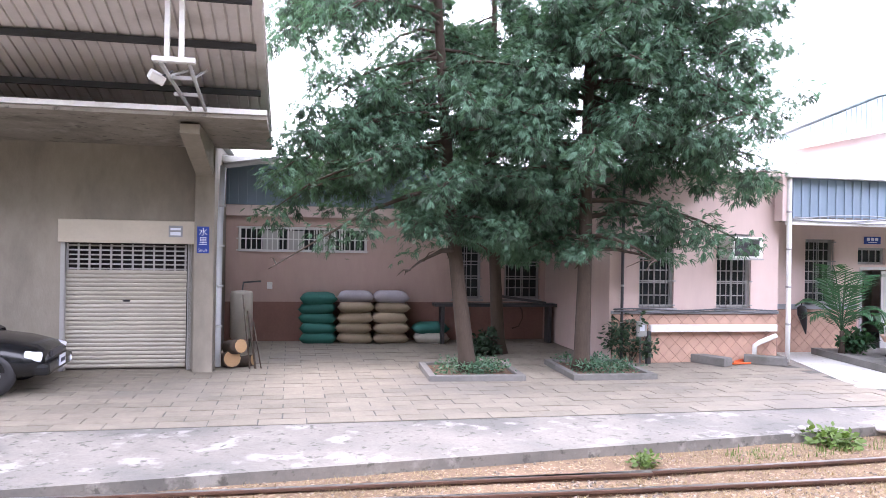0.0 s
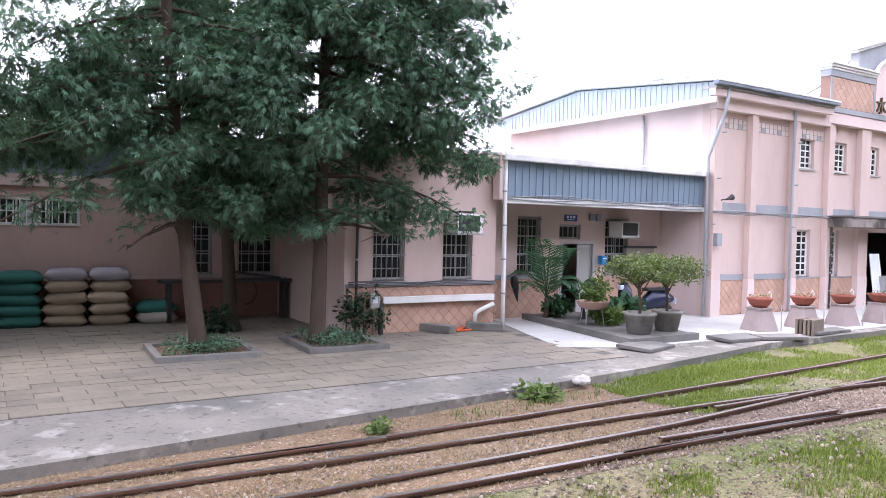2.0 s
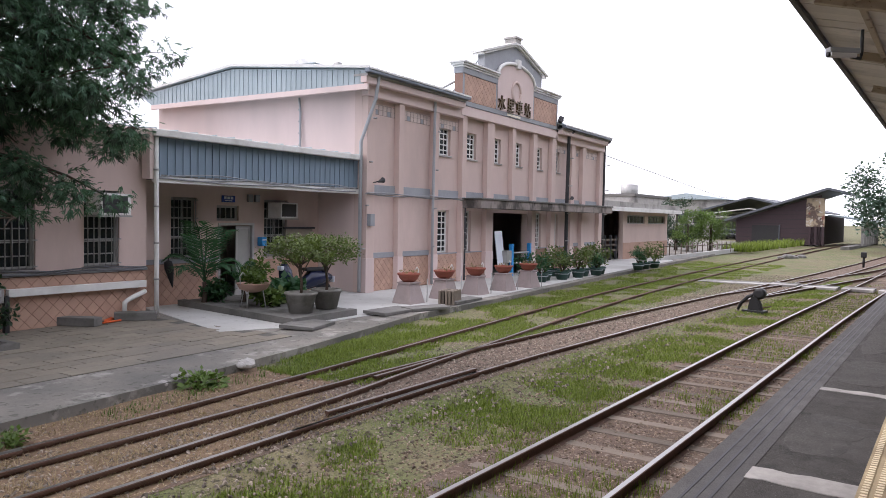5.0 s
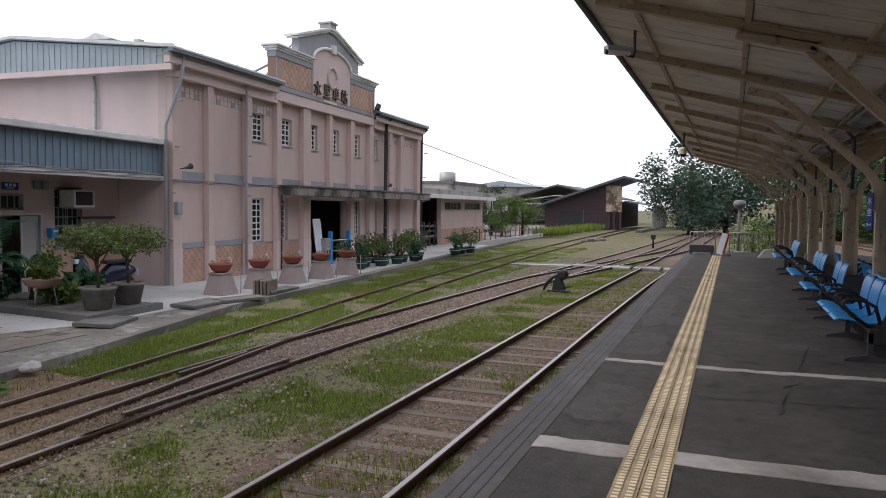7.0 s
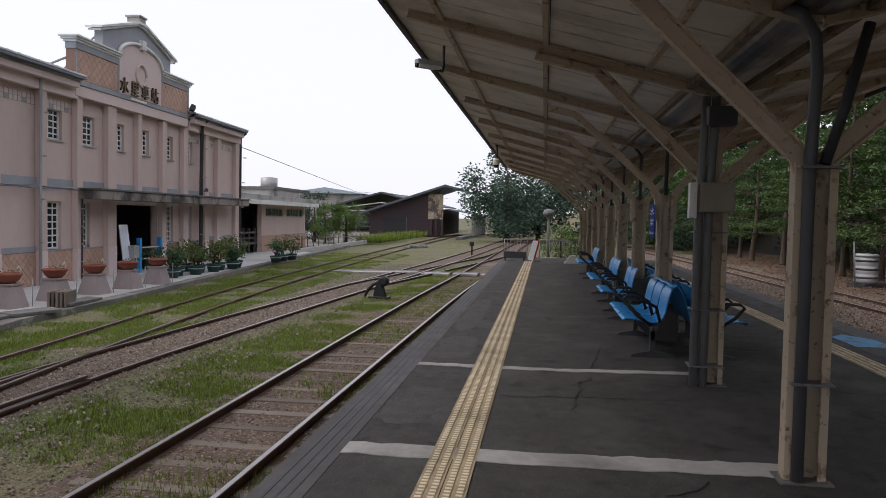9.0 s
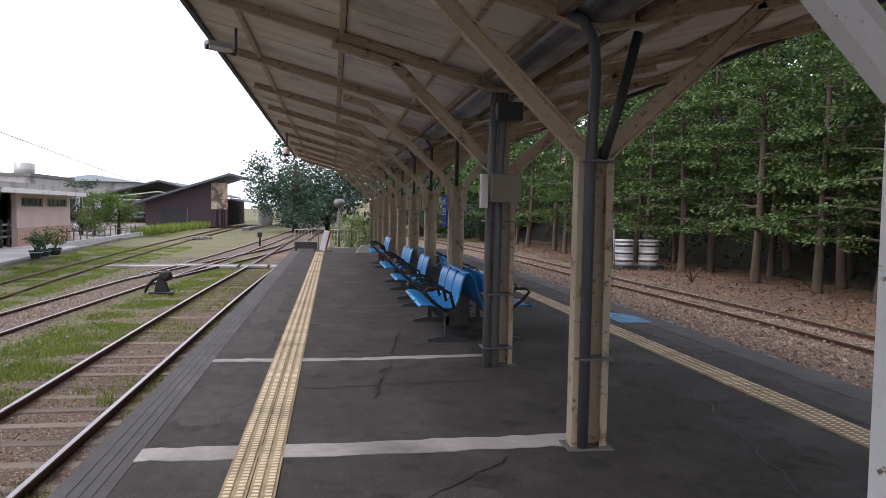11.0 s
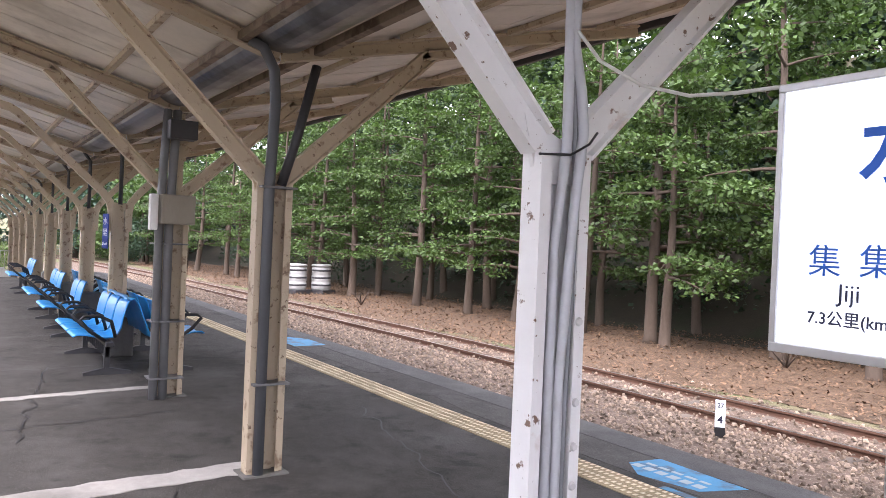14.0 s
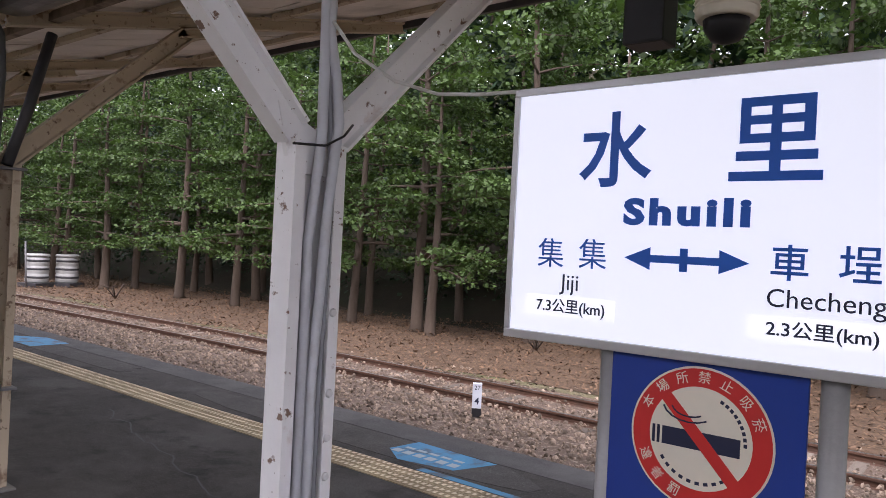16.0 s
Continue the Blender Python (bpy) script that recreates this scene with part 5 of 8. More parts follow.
fe = thing("wooden_fence", "dark wooden railing in the open bay", "fence", YARD)
for k in range(6):
    part("post", boxb(19.6 + .9 * k, 19.72 + .9 * k, .8, .92, 0, 1.4, .01), M["steeldk"], fe)
for z in (.5, .8, 1.1):
    part("rail", boxb(19.6, 24.5, .84, .88, z, z + .1), M["tie"], fe)


# ---- the platform's butterfly canopy ----
PY = -1.78                     # line of the valley
POST_X = [2.15 + 2.72 * k for k in range(-3, 12)]
NE, SE = 1.50, -5.30           # eaves


def deck_n(y):
    return 2.93 + 0.255 * (y - PY)


def deck_s(y):
    return 2.93 + 0.235 * (PY - y)


X0, X1 = -6.6, 32.2
bm = bmesh.new()
nb = int((X1 - X0) / 0.34)
for k in range(nb):
    xa, xb = X0 + 0.34 * k + .004, X0 + 0.34 * (k + 1) - .004
    for ya, yb, f in ((PY + .2, (PY + NE) / 2 - .004, deck_n), ((PY + NE) / 2 + .004, NE, deck_n), (SE, (SE + PY) / 2 - .004, deck_s), ((SE + PY) / 2 + .004, PY - .2, deck_s)):
        dz = random.uniform(-.006, .006)
        v = [bm.verts.new((x, y, f(y) + dz + t)) for t in (0, .018) for x, y in ((xa, ya), (xb, ya), (xb, yb), (xa, yb))]
        for q in ((3, 2, 1, 0), (4, 5, 6, 7), (0, 1, 5, 4), (1, 2, 6, 5), (2, 3, 7, 6), (3, 0, 4, 7)):
            bm.faces.new([v[i] for i in q])
structure("ceiling", bm, M["boards"], "pale painted boards under the platform canopy", "ceiling")
bm = bmesh.new()
for ya, yb, f in ((PY + .2, NE + .06, deck_n), (SE - .06, PY - .2, deck_s)):
    v = [bm.verts.new((x, y, f(y) + .03 + t)) for t in (0, .03) for x, y in ((X0 - .1, ya), (X1 + .1, ya), (X1 + .1, yb), (X0 - .1, yb))]
    for q in ((3, 2, 1, 0), (4, 5, 6, 7), (0, 1, 5, 4), (1, 2, 6, 5), (2, 3, 7, 6), (3, 0, 4, 7)):
        bm.faces.new([v[i] for i in q])
structure("canopy_roof", bm, M["steeldk"], "dark sheet roof over the platform canopy", "roof")
M["gutterdk"] = mat("tarnished_zinc_gutter", (0.30, 0.30, 0.31), 0.34, 0.25, 3, 0.15, 12, metal=0.75, stain=(0.07, 0.065, 0.06), stain_amt=0.85, stain_scale=1.6)
arc = [(math.cos(math.radians(a)), math.sin(math.radians(a))) for a in range(180, 361, 15)]
structure("valley_gutter", extrude_poly([(PY + .235 * c, 3.02 + .16 * q) for c, q in arc] + [(PY + .222 * c, 3.02 + .145 * q) for c, q in arc[::-1]], X0, X1, 'x'), M["gutterdk"], "tarnished half-round zinc valley gutter along the canopy", "gutter")
for s in (-1, 1):
    structure("gutter_batten", boxb(X0, X1, PY + s * .27 - .03, PY + s * .27 + .03, 2.885, 2.945, .004), M["postdk"], "dark batten beside the valley gutter", "batten")
for y, f in ((NE, deck_n), (SE, deck_s)):
    s = 1 if y > PY else -1
    structure("eave_board", boxb(X0, X1, min(y, y + s * .05), max(y, y + s * .05), f(y) - .06, f(y) + .07, .006), M["steeldk"], "dark weathered eave board", "eave")


def bar_between(bm, a, b, w, d):
    """A rolled section from a to b in the y-z plane: two flanges and a web, w wide along x, d deep."""
    a, b = Vector(a), Vector(b)
    t = (b - a).normalized()
    n = Vector((0, -t.z, t.y))
    x = Vector((1, 0, 0))
    k, u = w / 2, d / 2
    prof = [(-k, -u), (k, -u), (k, -u + .014), (.008, -u + .02), (.008, u - .02), (k, u - .014), (k, u), (-k, u), (-k, u - .014), (-.008, u - .02), (-.008, -u + .02), (-k, -u + .014)]
    A = [bm.verts.new(a + x * c + n * e) for c, e in prof]
    B = [bm.verts.new(b + x * c + n * e) for c, e in prof]
    bm.faces.new(A[::-1])
    bm.faces.new(B)
    for i in range(12):
        bm.faces.new((A[i], A[(i + 1) % 12], B[(i + 1) % 12], B[i]))
    return bm


def bent_bar(pts, w, d):
    """A bent square bar through (y, z) points."""
    bm = bmesh.new()
    rings = []
    for i, (y, z) in enumerate(pts):
        a, b = pts[max(i - 1, 0)], pts[min(i + 1, len(pts) - 1)]
        t = Vector((0, b[0] - a[0], b[1] - a[1])).normalized()
        n = Vector((0, -t.z, t.y))
        rings.append([bm.verts.new(Vector((c, y, z)) + n * e) for c, e in ((-w / 2, -d / 2), (w / 2, -d / 2), (w / 2, d / 2), (-w / 2, d / 2))])
    for a, b in zip(rings, rings[1:]):
        for k in range(4):
            bm.faces.new((a[k], a[(k + 1) % 4], b[(k + 1) % 4], b[k]))
    bm.faces.new(rings[0])
    bm.faces.new(rings[-1][::-1])
    return bm


def post_y(x):
    """The posts do not stand quite in one line."""
    return float(np.interp(x, [2.15, 4.87, 7.6, 10.3], [-1.885, -1.765, -1.775, -1.74]))


def canopy_post(x, m, bent, wide, shaft=None):
    lab = "chipped white steel canopy post with forked arms" if m is M["whitepost"] else "rusty cream steel canopy post with forked arms"
    p = thing("canopy_post", lab, "post", Matrix.Translation((x, post_y(x), 0)), "canopy posts")
    h, d = 1.97, .108 if not bent else .09
    for s in (-1, 1):
        part("channel", extrude_poly([(s * (d - .034), -.055), (s * (d + .016), -.055), (s * (d + .016), .055), (s * (d - .034), .055), (s * (d - .034), .047), (s * (d + .008), .047), (s * (d + .008), -.047), (s * (d - .034), -.047)][::s], 0, h, 'z'), shaft or m, p, "", pose(0, 0, 0, 0, 0, 90) @ Matrix.Diagonal((1, -1, 1, 1)))
    part("web", boxb(.02, .032, -d + .03, d - .03, 0, h), shaft or m, p)
    part("base_plate", boxb(-.11, .11, -d - .05, d + .05, -.02, .014, .004), M["concrete_dark"], p)
    if not bent:
        for s, ye, ze in ((1, 1.15, 3.055), (-1, -1.21, 3.05)):
            b = bmesh.new()
            bar_between(b, (0, s * (.1 if wide else .075), h + .03), (0, ye, ze), .085, .13 if wide else .115)
            part("arm", b, m, p)
            f, py = (deck_n, deck_s)[s < 0], post_y(x)
            b = bmesh.new()
            ln = .62 if s > 0 else .42
            bar_between(b, (0, ye - s * .07, f(py + ye - s * .07) - .155), (0, ye + s * ln, f(py + ye + s * ln) - .15), .085, .085)
            part("arm_shoe", b, m, p, "short bracket bolted under the rafter")
        part("gusset", extrude_poly([(-d, h - .12), (d, h - .12), (d + .07, h + .13), (0, h + .05), (-d - .07, h + .13)], -.012, .012, 'x'), m, p)
    else:
        for s in (-1, 1):
            e = 1.18 if s > 0 else 1.02
            pts = [(s * .1, 1.6), (s * .1, 1.86), (s * .13, 1.98), (s * .22, 2.1), (s * e, 2.98), (s * (e + .08), 3.03), (s * (e + .4), 3.11)]
            part("arm", bent_bar(pts, .07, .09), m, p)
    # rafters: one towards each eave
    for s, ye, f in ((1, NE - .05, deck_n), (-1, SE + .05, deck_s)):
        b = bmesh.new()
        y0 = PY - post_y(x)
        bar_between(b, (0, y0 + s * .004, f(PY) - .085), (0, ye - post_y(x) - (.15 if s > 0 else 0), f(ye) - .065 - (.02 if s > 0 else 0)), .085, .1)
        part("rafter", b, m, p)
    if bent:
        part("drop_pipe", tubeb([(0, .0, 1.95), (0, .0, 2.7), (.02, .1, 2.84)], .026, 8), M["steeldk"], p, "dark drain pipe between the arms")
    elif not wide and x > 6:
        part("king_post", boxb(-.03, .03, -.06, -.005, h, 2.79, .004), m, p)
    return p


for k, x in enumerate(POST_X):
    canopy_post(x, M["whitepost"] if k <= 3 else M["cream"], k >= 6, k == 3)
# short purlin battens between the rafters
bt = thing("canopy_purlins", "cream battens nailed under the canopy boards", "purlins", kind="structure")
proto = None
for k in range(len(POST_X) - 1):
    xm = (POST_X[k] + POST_X[k + 1]) / 2
    for y, f in ((.95, deck_n), (-.1, deck_n), (-1.1, deck_n), (-2.7, deck_s), (-3.7, deck_s), (-4.7, deck_s)):
        m = Matrix.Translation((xm, y, f(y) - .03))
        if proto is None:
            proto = part("purlin", boxb(-1.31, 1.31, -.026, .026, -.022, .028, .004), M["cream"], bt, "", m)
        else:
            share("purlin", proto, bt, m)

# conduits and pipes on the posts
pc = thing("conduit", "pale grey conduits tied to the white post", "conduit")
part("pipe", tubeb([(2.115, -1.855, 0), (2.115, -1.855, 1.6), (2.1, -1.885, 2.0), (2.1, -1.88, 2.35), (2.1, -1.87, 2.85)], .02, 8), M["palepipe"], pc)
part("pipe", tubeb([(2.11, -1.905, 0), (2.11, -1.9, 1.1), (2.09, -1.925, 1.75), (2.075, -1.945, 2.05), (2.08, -1.93, 2.2), (2.09, -1.895, 2.38), (2.09, -1.9, 2.85)], .02, 8), M["palepipe"], pc)
part("pipe", tubeb([(2.125, -1.945, 0), (2.12, -1.945, 1.0), (2.105, -1.95, 1.8), (2.1, -1.9, 2.3), (2.11, -1.88, 2.85)], .012, 6), M["cable"], pc)
part("tie_wire", tubeb([(2.1, -1.75, 1.95), (2.06, -1.87, 1.955), (2.05, -1.95, 2.0), (2.1, -2.04, 2.06)], .005, 5), M["black"], pc)
M["bolt"] = mat("white_bolt_heads", (0.7, 0.7, 0.7), 0.5, 0.05, 5, 0)
for z in (.32, .7, 1.02, 1.33, .85, .15):
    part("bolt", lathe([(.012, 0), (.018, .006), (.012, .016)], 10, Matrix.Translation((2.096, -1.975, z)) @ pose(0, 0, 0, 0, -90, 0)), M["bolt"], pc)
wire = thing("power_cable", "white cable sagging from the post to the sign", "cable")
part("cable", tubeb([(2.07, -1.89, 2.42), (1.99, -1.93, 2.3), (1.85, -2.0, 2.2), (1.68, -2.05, 2.145), (1.5, -2.06, 2.13), (1.34, -2.06, 2.125)], .007, 6), M["trimwhite"], wire)
c1 = thing("conduit", "dark grey pipe up the cream post", "conduit")
part("pipe", tubeb([(4.80, -1.715, 0), (4.80, -1.715, 1.9), (4.8, -1.735, 2.5), (4.8, -1.72, 2.72), (4.8, -1.64, 2.86), (4.82, -1.55, 2.9)], .037, 10), M["conduit"], c1)
part("pipe", tubeb([(4.8, -1.8, 1.96), (4.8, -1.9, 2.3), (4.82, -2.03, 2.8)], .033, 10), M["steeldk"], c1)
for z in (.62, 1.94):
    part("strap", boxb(4.755, 4.92, -1.9, -1.65, z - .007, z + .007), M["pipedark"], c1)
c2 = thing("conduit", "bundle of pipes beside the second cream post", "conduit")
for dy, r, mm in ((.175, .04, "pipedark"), (.085, .042, "pipedark")):
    part("pipe", tubeb([(7.46, PY + dy, 0), (7.46, PY + dy, 1.7), (7.46, PY + dy - .02, 2.3), (7.5, PY + dy - .05, 2.8)], r, 10), M[mm], c2)
for z in (.2, .75, 1.5):
    part("strap", boxb(7.41, 7.64, PY - .1, PY + .22, z - .007, z + .007), M["pipedark"], c2)
eb = thing("junction_box", "grey electrical junction box on the post", "junction box", Matrix.Translation((7.36, PY + .05, 1.83)))
part("case", boxb(-.1, .06, -.16, .15, -.14, .14, .01), M["concrete_wall"], eb)
part("cover", boxb(-.11, -.1, -.15, .14, -.125, .125, .004), M["concrete_wall"], eb)
part("side_box", boxb(-.05, .05, .17, .24, -.2, .14, .01), M["trimwhite"], eb)
ub = thing("junction_box", "black junction box under the canopy gutter", "junction box", Matrix.Translation((7.4, PY - .02, 2.6)))
part("case", boxb(-.09, .09, -.1, .16, -.09, .09, .01), M["steeldk"], ub)

def bullet_camera(m, label):
    c = thing("cctv_camera", label, "security camera", m)
    part("hood", boxb(-.14, .14, -.04, .04, -.01, .035, .008), M["pipe"], c)
    part("body", boxb(-.125, .11, -.033, .033, -.045, -.008, .006), M["trimwhite"], c)
    part("lens", lathe([(.024, 0), (.024, .02), (.016, .022)], 10, Matrix.Translation((-.125, 0, -.025)) @ pose(0, 0, 0, 0, -90, 0)), M["black"], c)
    part("bracket", tubeb([(.05, 0, -.03), (.16, 0, -.05), (.17, 0, .0), (.17, 0, .2)], .015, 6), M["steeldk"], c)


bullet_camera(Matrix.Translation((7.25, 1.02, 3.08)) @ pose(0, 0, 0, 0, 0, -50), "white bullet camera on a bracket under the eave")


def dome_camera(m, label, drop):
    c = thing("dome_camera", label, "security camera", m)
    part("housing", lathe([(.03, .17), (.075, .15), (.09, .12), (.095, .0), (.088, -.01)], 18), M["creamink"], c)
    part("dome", lathe([(.07, -.01), (.066, -.04), (.045, -.072), (.01, -.085)], 16), M["black"], c)
    for k in range(5):
        part("fin", lathe([(.093, .02 + .02 * k), (.1, .025 + .02 * k), (.093, .03 + .02 * k)], 18), M["creamink"], c)
    part("bracket", tubeb([(0, 0, .16), (0, 0, .24), (.1, 0, .26), (.2, 0, .1), (.26, 0, .02)], .025, 8), M["steeldk"], c)
    part("mount", boxb(.18, .32, -.06, .06, -.06, .12, .01), M["black"], c)
    part("drop_rod", tubeb([(.25, 0, .1), (.25, 0, drop)], .02, 6), M["steeldk"], c)


dome_camera(Matrix.Translation((.78, -2.35, 2.36)), "cream dome camera on a black bracket above the sign", .62)
dome_camera(Matrix.Translation((20.2, 1.2, 3.05)), "cream dome camera hung from the far eave", .55)


# blue seats
def bench(m, n, label, cover=False):
    b = thing("platform_bench", label, "bench", m, "platform benches")
    L = .6
    prof = [(-.01, .415, .9), (.03, .44, 1), (.12, .435, 1), (.22, .415, 1), (.32, .40, 1), (.40, .405, .98), (.445, .44, .96), (.465, .52, .96), (.48, .62, .98), (.50, .71, 1), (.525, .78, .97), (.55, .815, .86), (.575, .82, .7)]
    for k in range(n):
        bm = bmesh.new()
        rows = [[bm.verts.new((L * .455 * w * t, -a + .02 * t * t * (1 if z < .46 else .6), z + .022 * t * t * (1 if z < .46 else 0))) for t in (-1, -.8, -.4, 0, .4, .8, 1)] for a, z, w in prof]
        for a, c in zip(rows, rows[1:]):
            for q in range(6):
                bm.faces.new((a[q], a[q + 1], c[q + 1], c[q])).smooth = True
        s = part("seat", bm, M["seatblue"], b, "moulded blue plastic seat shell", Matrix.Translation((L * k, .25, 0)))
        so = s.modifiers.new("thick", 'SOLIDIFY')
        so.thickness = .014
    part("beam", boxb(-.4, L * (n - 1) + .4, -.12, -.04, .33, .38, .005), M["steeldk"], b)
    for k in range(n + 1):
        x = L * (k - .5)
        part("armrest", tubeb([(x, -.15, .42), (x, -.1, .6), (x, .02, .66), (x, .17, .66), (x, .22, .62), (x, .12, .5), (x, -.05, .38)], .02, 7), M["black"], b)
    for x in (-.22, L * (n - 1) + .22):
        part("leg", boxb(x - .03, x + .03, -.11, -.05, .03, .34, .006), M["steeldk"], b)
        part("foot", extrude_poly([(.16, 0), (.16, .03), (-.05, .075), (-.12, .075), (-.34, .03), (-.34, 0)], x - .035, x + .035, 'x'), M["steeldk"], b)
    for k in range(int(n * 4)):
        x = -.25 + (L * n - .1) * k / (n * 4)
        part("rib", boxb(x, x + .012, -.1, -.06, .2, .33), M["steeldk"], b)
    if cover:
        bm = bmesh.new()
        gx = 14
        rows = []
        for y, z in ((-.28, .84), (-.32, .86), (-.38, .8), (-.46, .6), (-.52, .42)):
            rows.append([bm.verts.new((-.35 + (L * n + .15) * i / gx, y + .03 * noise.noise((i * .9, z * 4, 1)), z + .03 * noise.noise((i * .8, y * 9, 2)))) for i in range(gx + 1)])
        for a, c in zip(rows, rows[1:]):
            for i in range(gx):
                bm.faces.new((a[i], a[i + 1], c[i + 1], c[i])).smooth = True
        ob = part("cover", bm, M["seatblue"], b, "loose blue tarpaulin over the seat back")
        so = ob.modifiers.new("thick", 'SOLIDIFY')
        so.thickness = .006
    return b


for x, n in ((9.18, 3), (12.5, 2), (15.05, 3), (20.75, 3)):
    bench(Matrix.Translation((x, -1.35, 0)), n, "row of blue plastic platform seats with black armrests", x < 9.5)
for x, n in ((9.2, 3), (12.5, 2), (15.1, 3)):
    bench(Matrix.Translation((x + .6 * (n - 1), -2.22, 0)) @ pose(0, 0, 0, 0, 0, 180), n, "row of blue platform seats facing the wood")
for x in (8.62, 11.2, 13.6, 17.2):
    pb = thing("concrete_plinth", "grey concrete block plinth at the foot of a post", "plinth", Matrix.Translation((x + 1.7, PY, 0)))
    part("block", boxb(-.16, .16, -.16, .16, 0, .62 if x > 11 else .5, .02), M["concrete_dark"], pb)


# hanging small name signs on the posts
for x in (POST_X[6],):
    s = thing("station_sign", "narrow blue vertical station name sign on a post", "sign", Matrix.Translation((x - .12, -1.56, 1.6)) @ pose(0, 0, 0, 0, 0, 203))
    part("plate", boxb(-.06, .06, -.008, .004, -.22, .22, .003), M["signblue"], s)
    for k, ch in enumerate("水里"):
        lettering("character", ch, .1, M["signwhite"], s, Matrix.Translation((0, -.01, .12 - .14 * k)) @ pose(0, 0, 0, 90, 0, 0))
    lettering("word", "Shuili", .05, M["signwhite"], s, Matrix.Translation((0, -.01, -.16)) @ pose(0, 0, 0, 90, 0, 0))

# ---- the big station name board, white cable attached: its face has an added glow ----
M["glowface"] = mat("glowing_white_acrylic", (0.74, 0.78, 0.86), 0.35, 0.02, 2, 0.0)
# emission added in place of the daylight that makes the face white
face_node = M["glowface"].node_tree.nodes["Principled BSDF"]
face_node.inputs["Emission Color"].default_value, face_node.inputs["Emission Strength"].default_value = (0.85, 0.92, 1.0, 1), 0.33
sg = thing("station_name_board", "white station name board with blue lettering in an aluminium frame", "sign", Matrix.Translation((.76, -2.05, 0)))
# the board is read from the north: its right is -x
BW, Z0, Z1 = .585, 1.325, 2.125
part("case", boxb(-BW, BW, -.12, -.008, Z0, Z1, .006), M["alu"], sg)
part("face", boxb(-BW + .018, BW - .018, -.01, .0, Z0 + .022, Z1 - .02), M["glowface"], sg, "white sign face with an added glow")
for a in ((-BW, BW, Z1 - .022, Z1 + .002), (-BW, BW, Z0 - .002, Z0 + .026), (-BW, -BW + .02, Z0 + .026, Z1 - .022), (BW - .02, BW, Z0 + .026, Z1 - .022)):
    part("frame", boxb(a[0], a[1], -.012, .008, a[2], a[3], .003), M["alu"], sg)


def board_text(ch, x, z, size, material, bold=0.0, sx=1.0, off=.0015, spacing=1.0):
    return lettering("lettering", ch, size, material, sg, Matrix.Translation((x - .76, off, z)) @ pose(0, 0, 0, 90, 0, 180) @ Matrix.Diagonal((sx, 1, 1, 1)), .0006, 'CENTER', bold, spacing)


board_text("水", .985, 1.9, .235, M["ink"], .004)
board_text("里", .534, 1.909, .25, M["ink"], .004)
board_text("Shuili", .765, 1.73, .1, M["ink"], .005, 1.35, .0015, 1.22)
board_text("集", 1.185, 1.595, .098, M["ink"])
board_text("集", 1.04, 1.597, .098, M["ink"])
board_text("Jiji", 1.112, 1.511, .07, M["inkblack"])
board_text("車", .485, 1.6, .098, M["ink"], .001)
board_text("埕", .325, 1.603, .098, M["ink"], .001)
board_text("Checheng", .402, 1.513, .068, M["inkblack"])
# stickers are given a glow too, a little above the face's
M["sticker"] = M["glowface"].copy()
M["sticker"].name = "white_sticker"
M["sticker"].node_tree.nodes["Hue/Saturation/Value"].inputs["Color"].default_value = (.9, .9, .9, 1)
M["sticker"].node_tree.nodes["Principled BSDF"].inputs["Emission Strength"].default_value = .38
for x, w in ((1.115, .155), (.39, .19)):
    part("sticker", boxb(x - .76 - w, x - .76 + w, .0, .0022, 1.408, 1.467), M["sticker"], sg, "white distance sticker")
board_text("7.3公里(km)", 1.108, 1.436, .047, M["inkblack"], .0006, 1.0, .004)
board_text("2.3公里(km)", .405, 1.435, .047, M["inkblack"], .0006, 1.08, .004)
ar = [(-.19, 0), (-.105, .036), (-.105, .012), (-.012, .012), (-.012, .036), (.012, .036), (.012, .012), (.105, .012), (.105, .036), (.19, 0), (.105, -.036), (.105, -.012), (.012, -.012), (.012, -.036), (-.012, -.036), (-.012, -.012), (-.105, -.012), (-.105, -.036)]
part("arrow", extrude_poly([(a * .93, b * .9 + 1.6) for a, b in ar], .001, .0025, 'y'), M["ink"], sg, "blue double arrow")
for x in (.985, .375):
    part("leg", tubeb([(x - .76, -.05, 0), (x - .76, -.05, Z0)], .033, 12), M["galv"], sg, "grey tubular leg")
lb = thing("no_smoking_board", "blue enamel board with a red no-smoking roundel", "sign", Matrix.Translation((.698, -2.07, 0)))
part("board", boxb(-.27, .27, -.012, .0, .72, 1.32, .004), M["signblue"], lb)


def disc(r0, r1, y0, y1, n=48):
    bm = bmesh.new()
    if r0 <= 0:
        bm.free()
        return lathe([(r1, y0), (r1, y1)], n, pose(0, 0, 0, -90, 0, 0))
    rings = [[bm.verts.new((r * math.cos(2 * math.pi * k / n), y, r * math.sin(2 * math.pi * k / n))) for k in range(n)] for r, y in ((r0, y0), (r1, y0), (r1, y1), (r0, y1))]
    for q in range(4):
        for k in range(n):
            bm.faces.new((rings[q][k], rings[q][(k + 1) % n], rings[(q + 1) % 4][(k + 1) % n], rings[(q + 1) % 4][k]))
    return bm


CC = Matrix.Translation((0.0, 0, 1.113))
part("roundel", disc(0, .198, .0005, .002), M["creamink"], lb, "cream roundel", CC)
part("red_ring", disc(.142, .192, .002, .0035), M["red"], lb, "red ring", CC)
part("disc", disc(0, .142, .002, .003), M["creamink"], lb, "", CC)
part("cigarette", boxb(-.11, .105, .003, .0042, -.032, .018), M["inkblack"], lb, "black cigarette symbol", CC @ pose(0, 0, 0, 0, 0, 0))
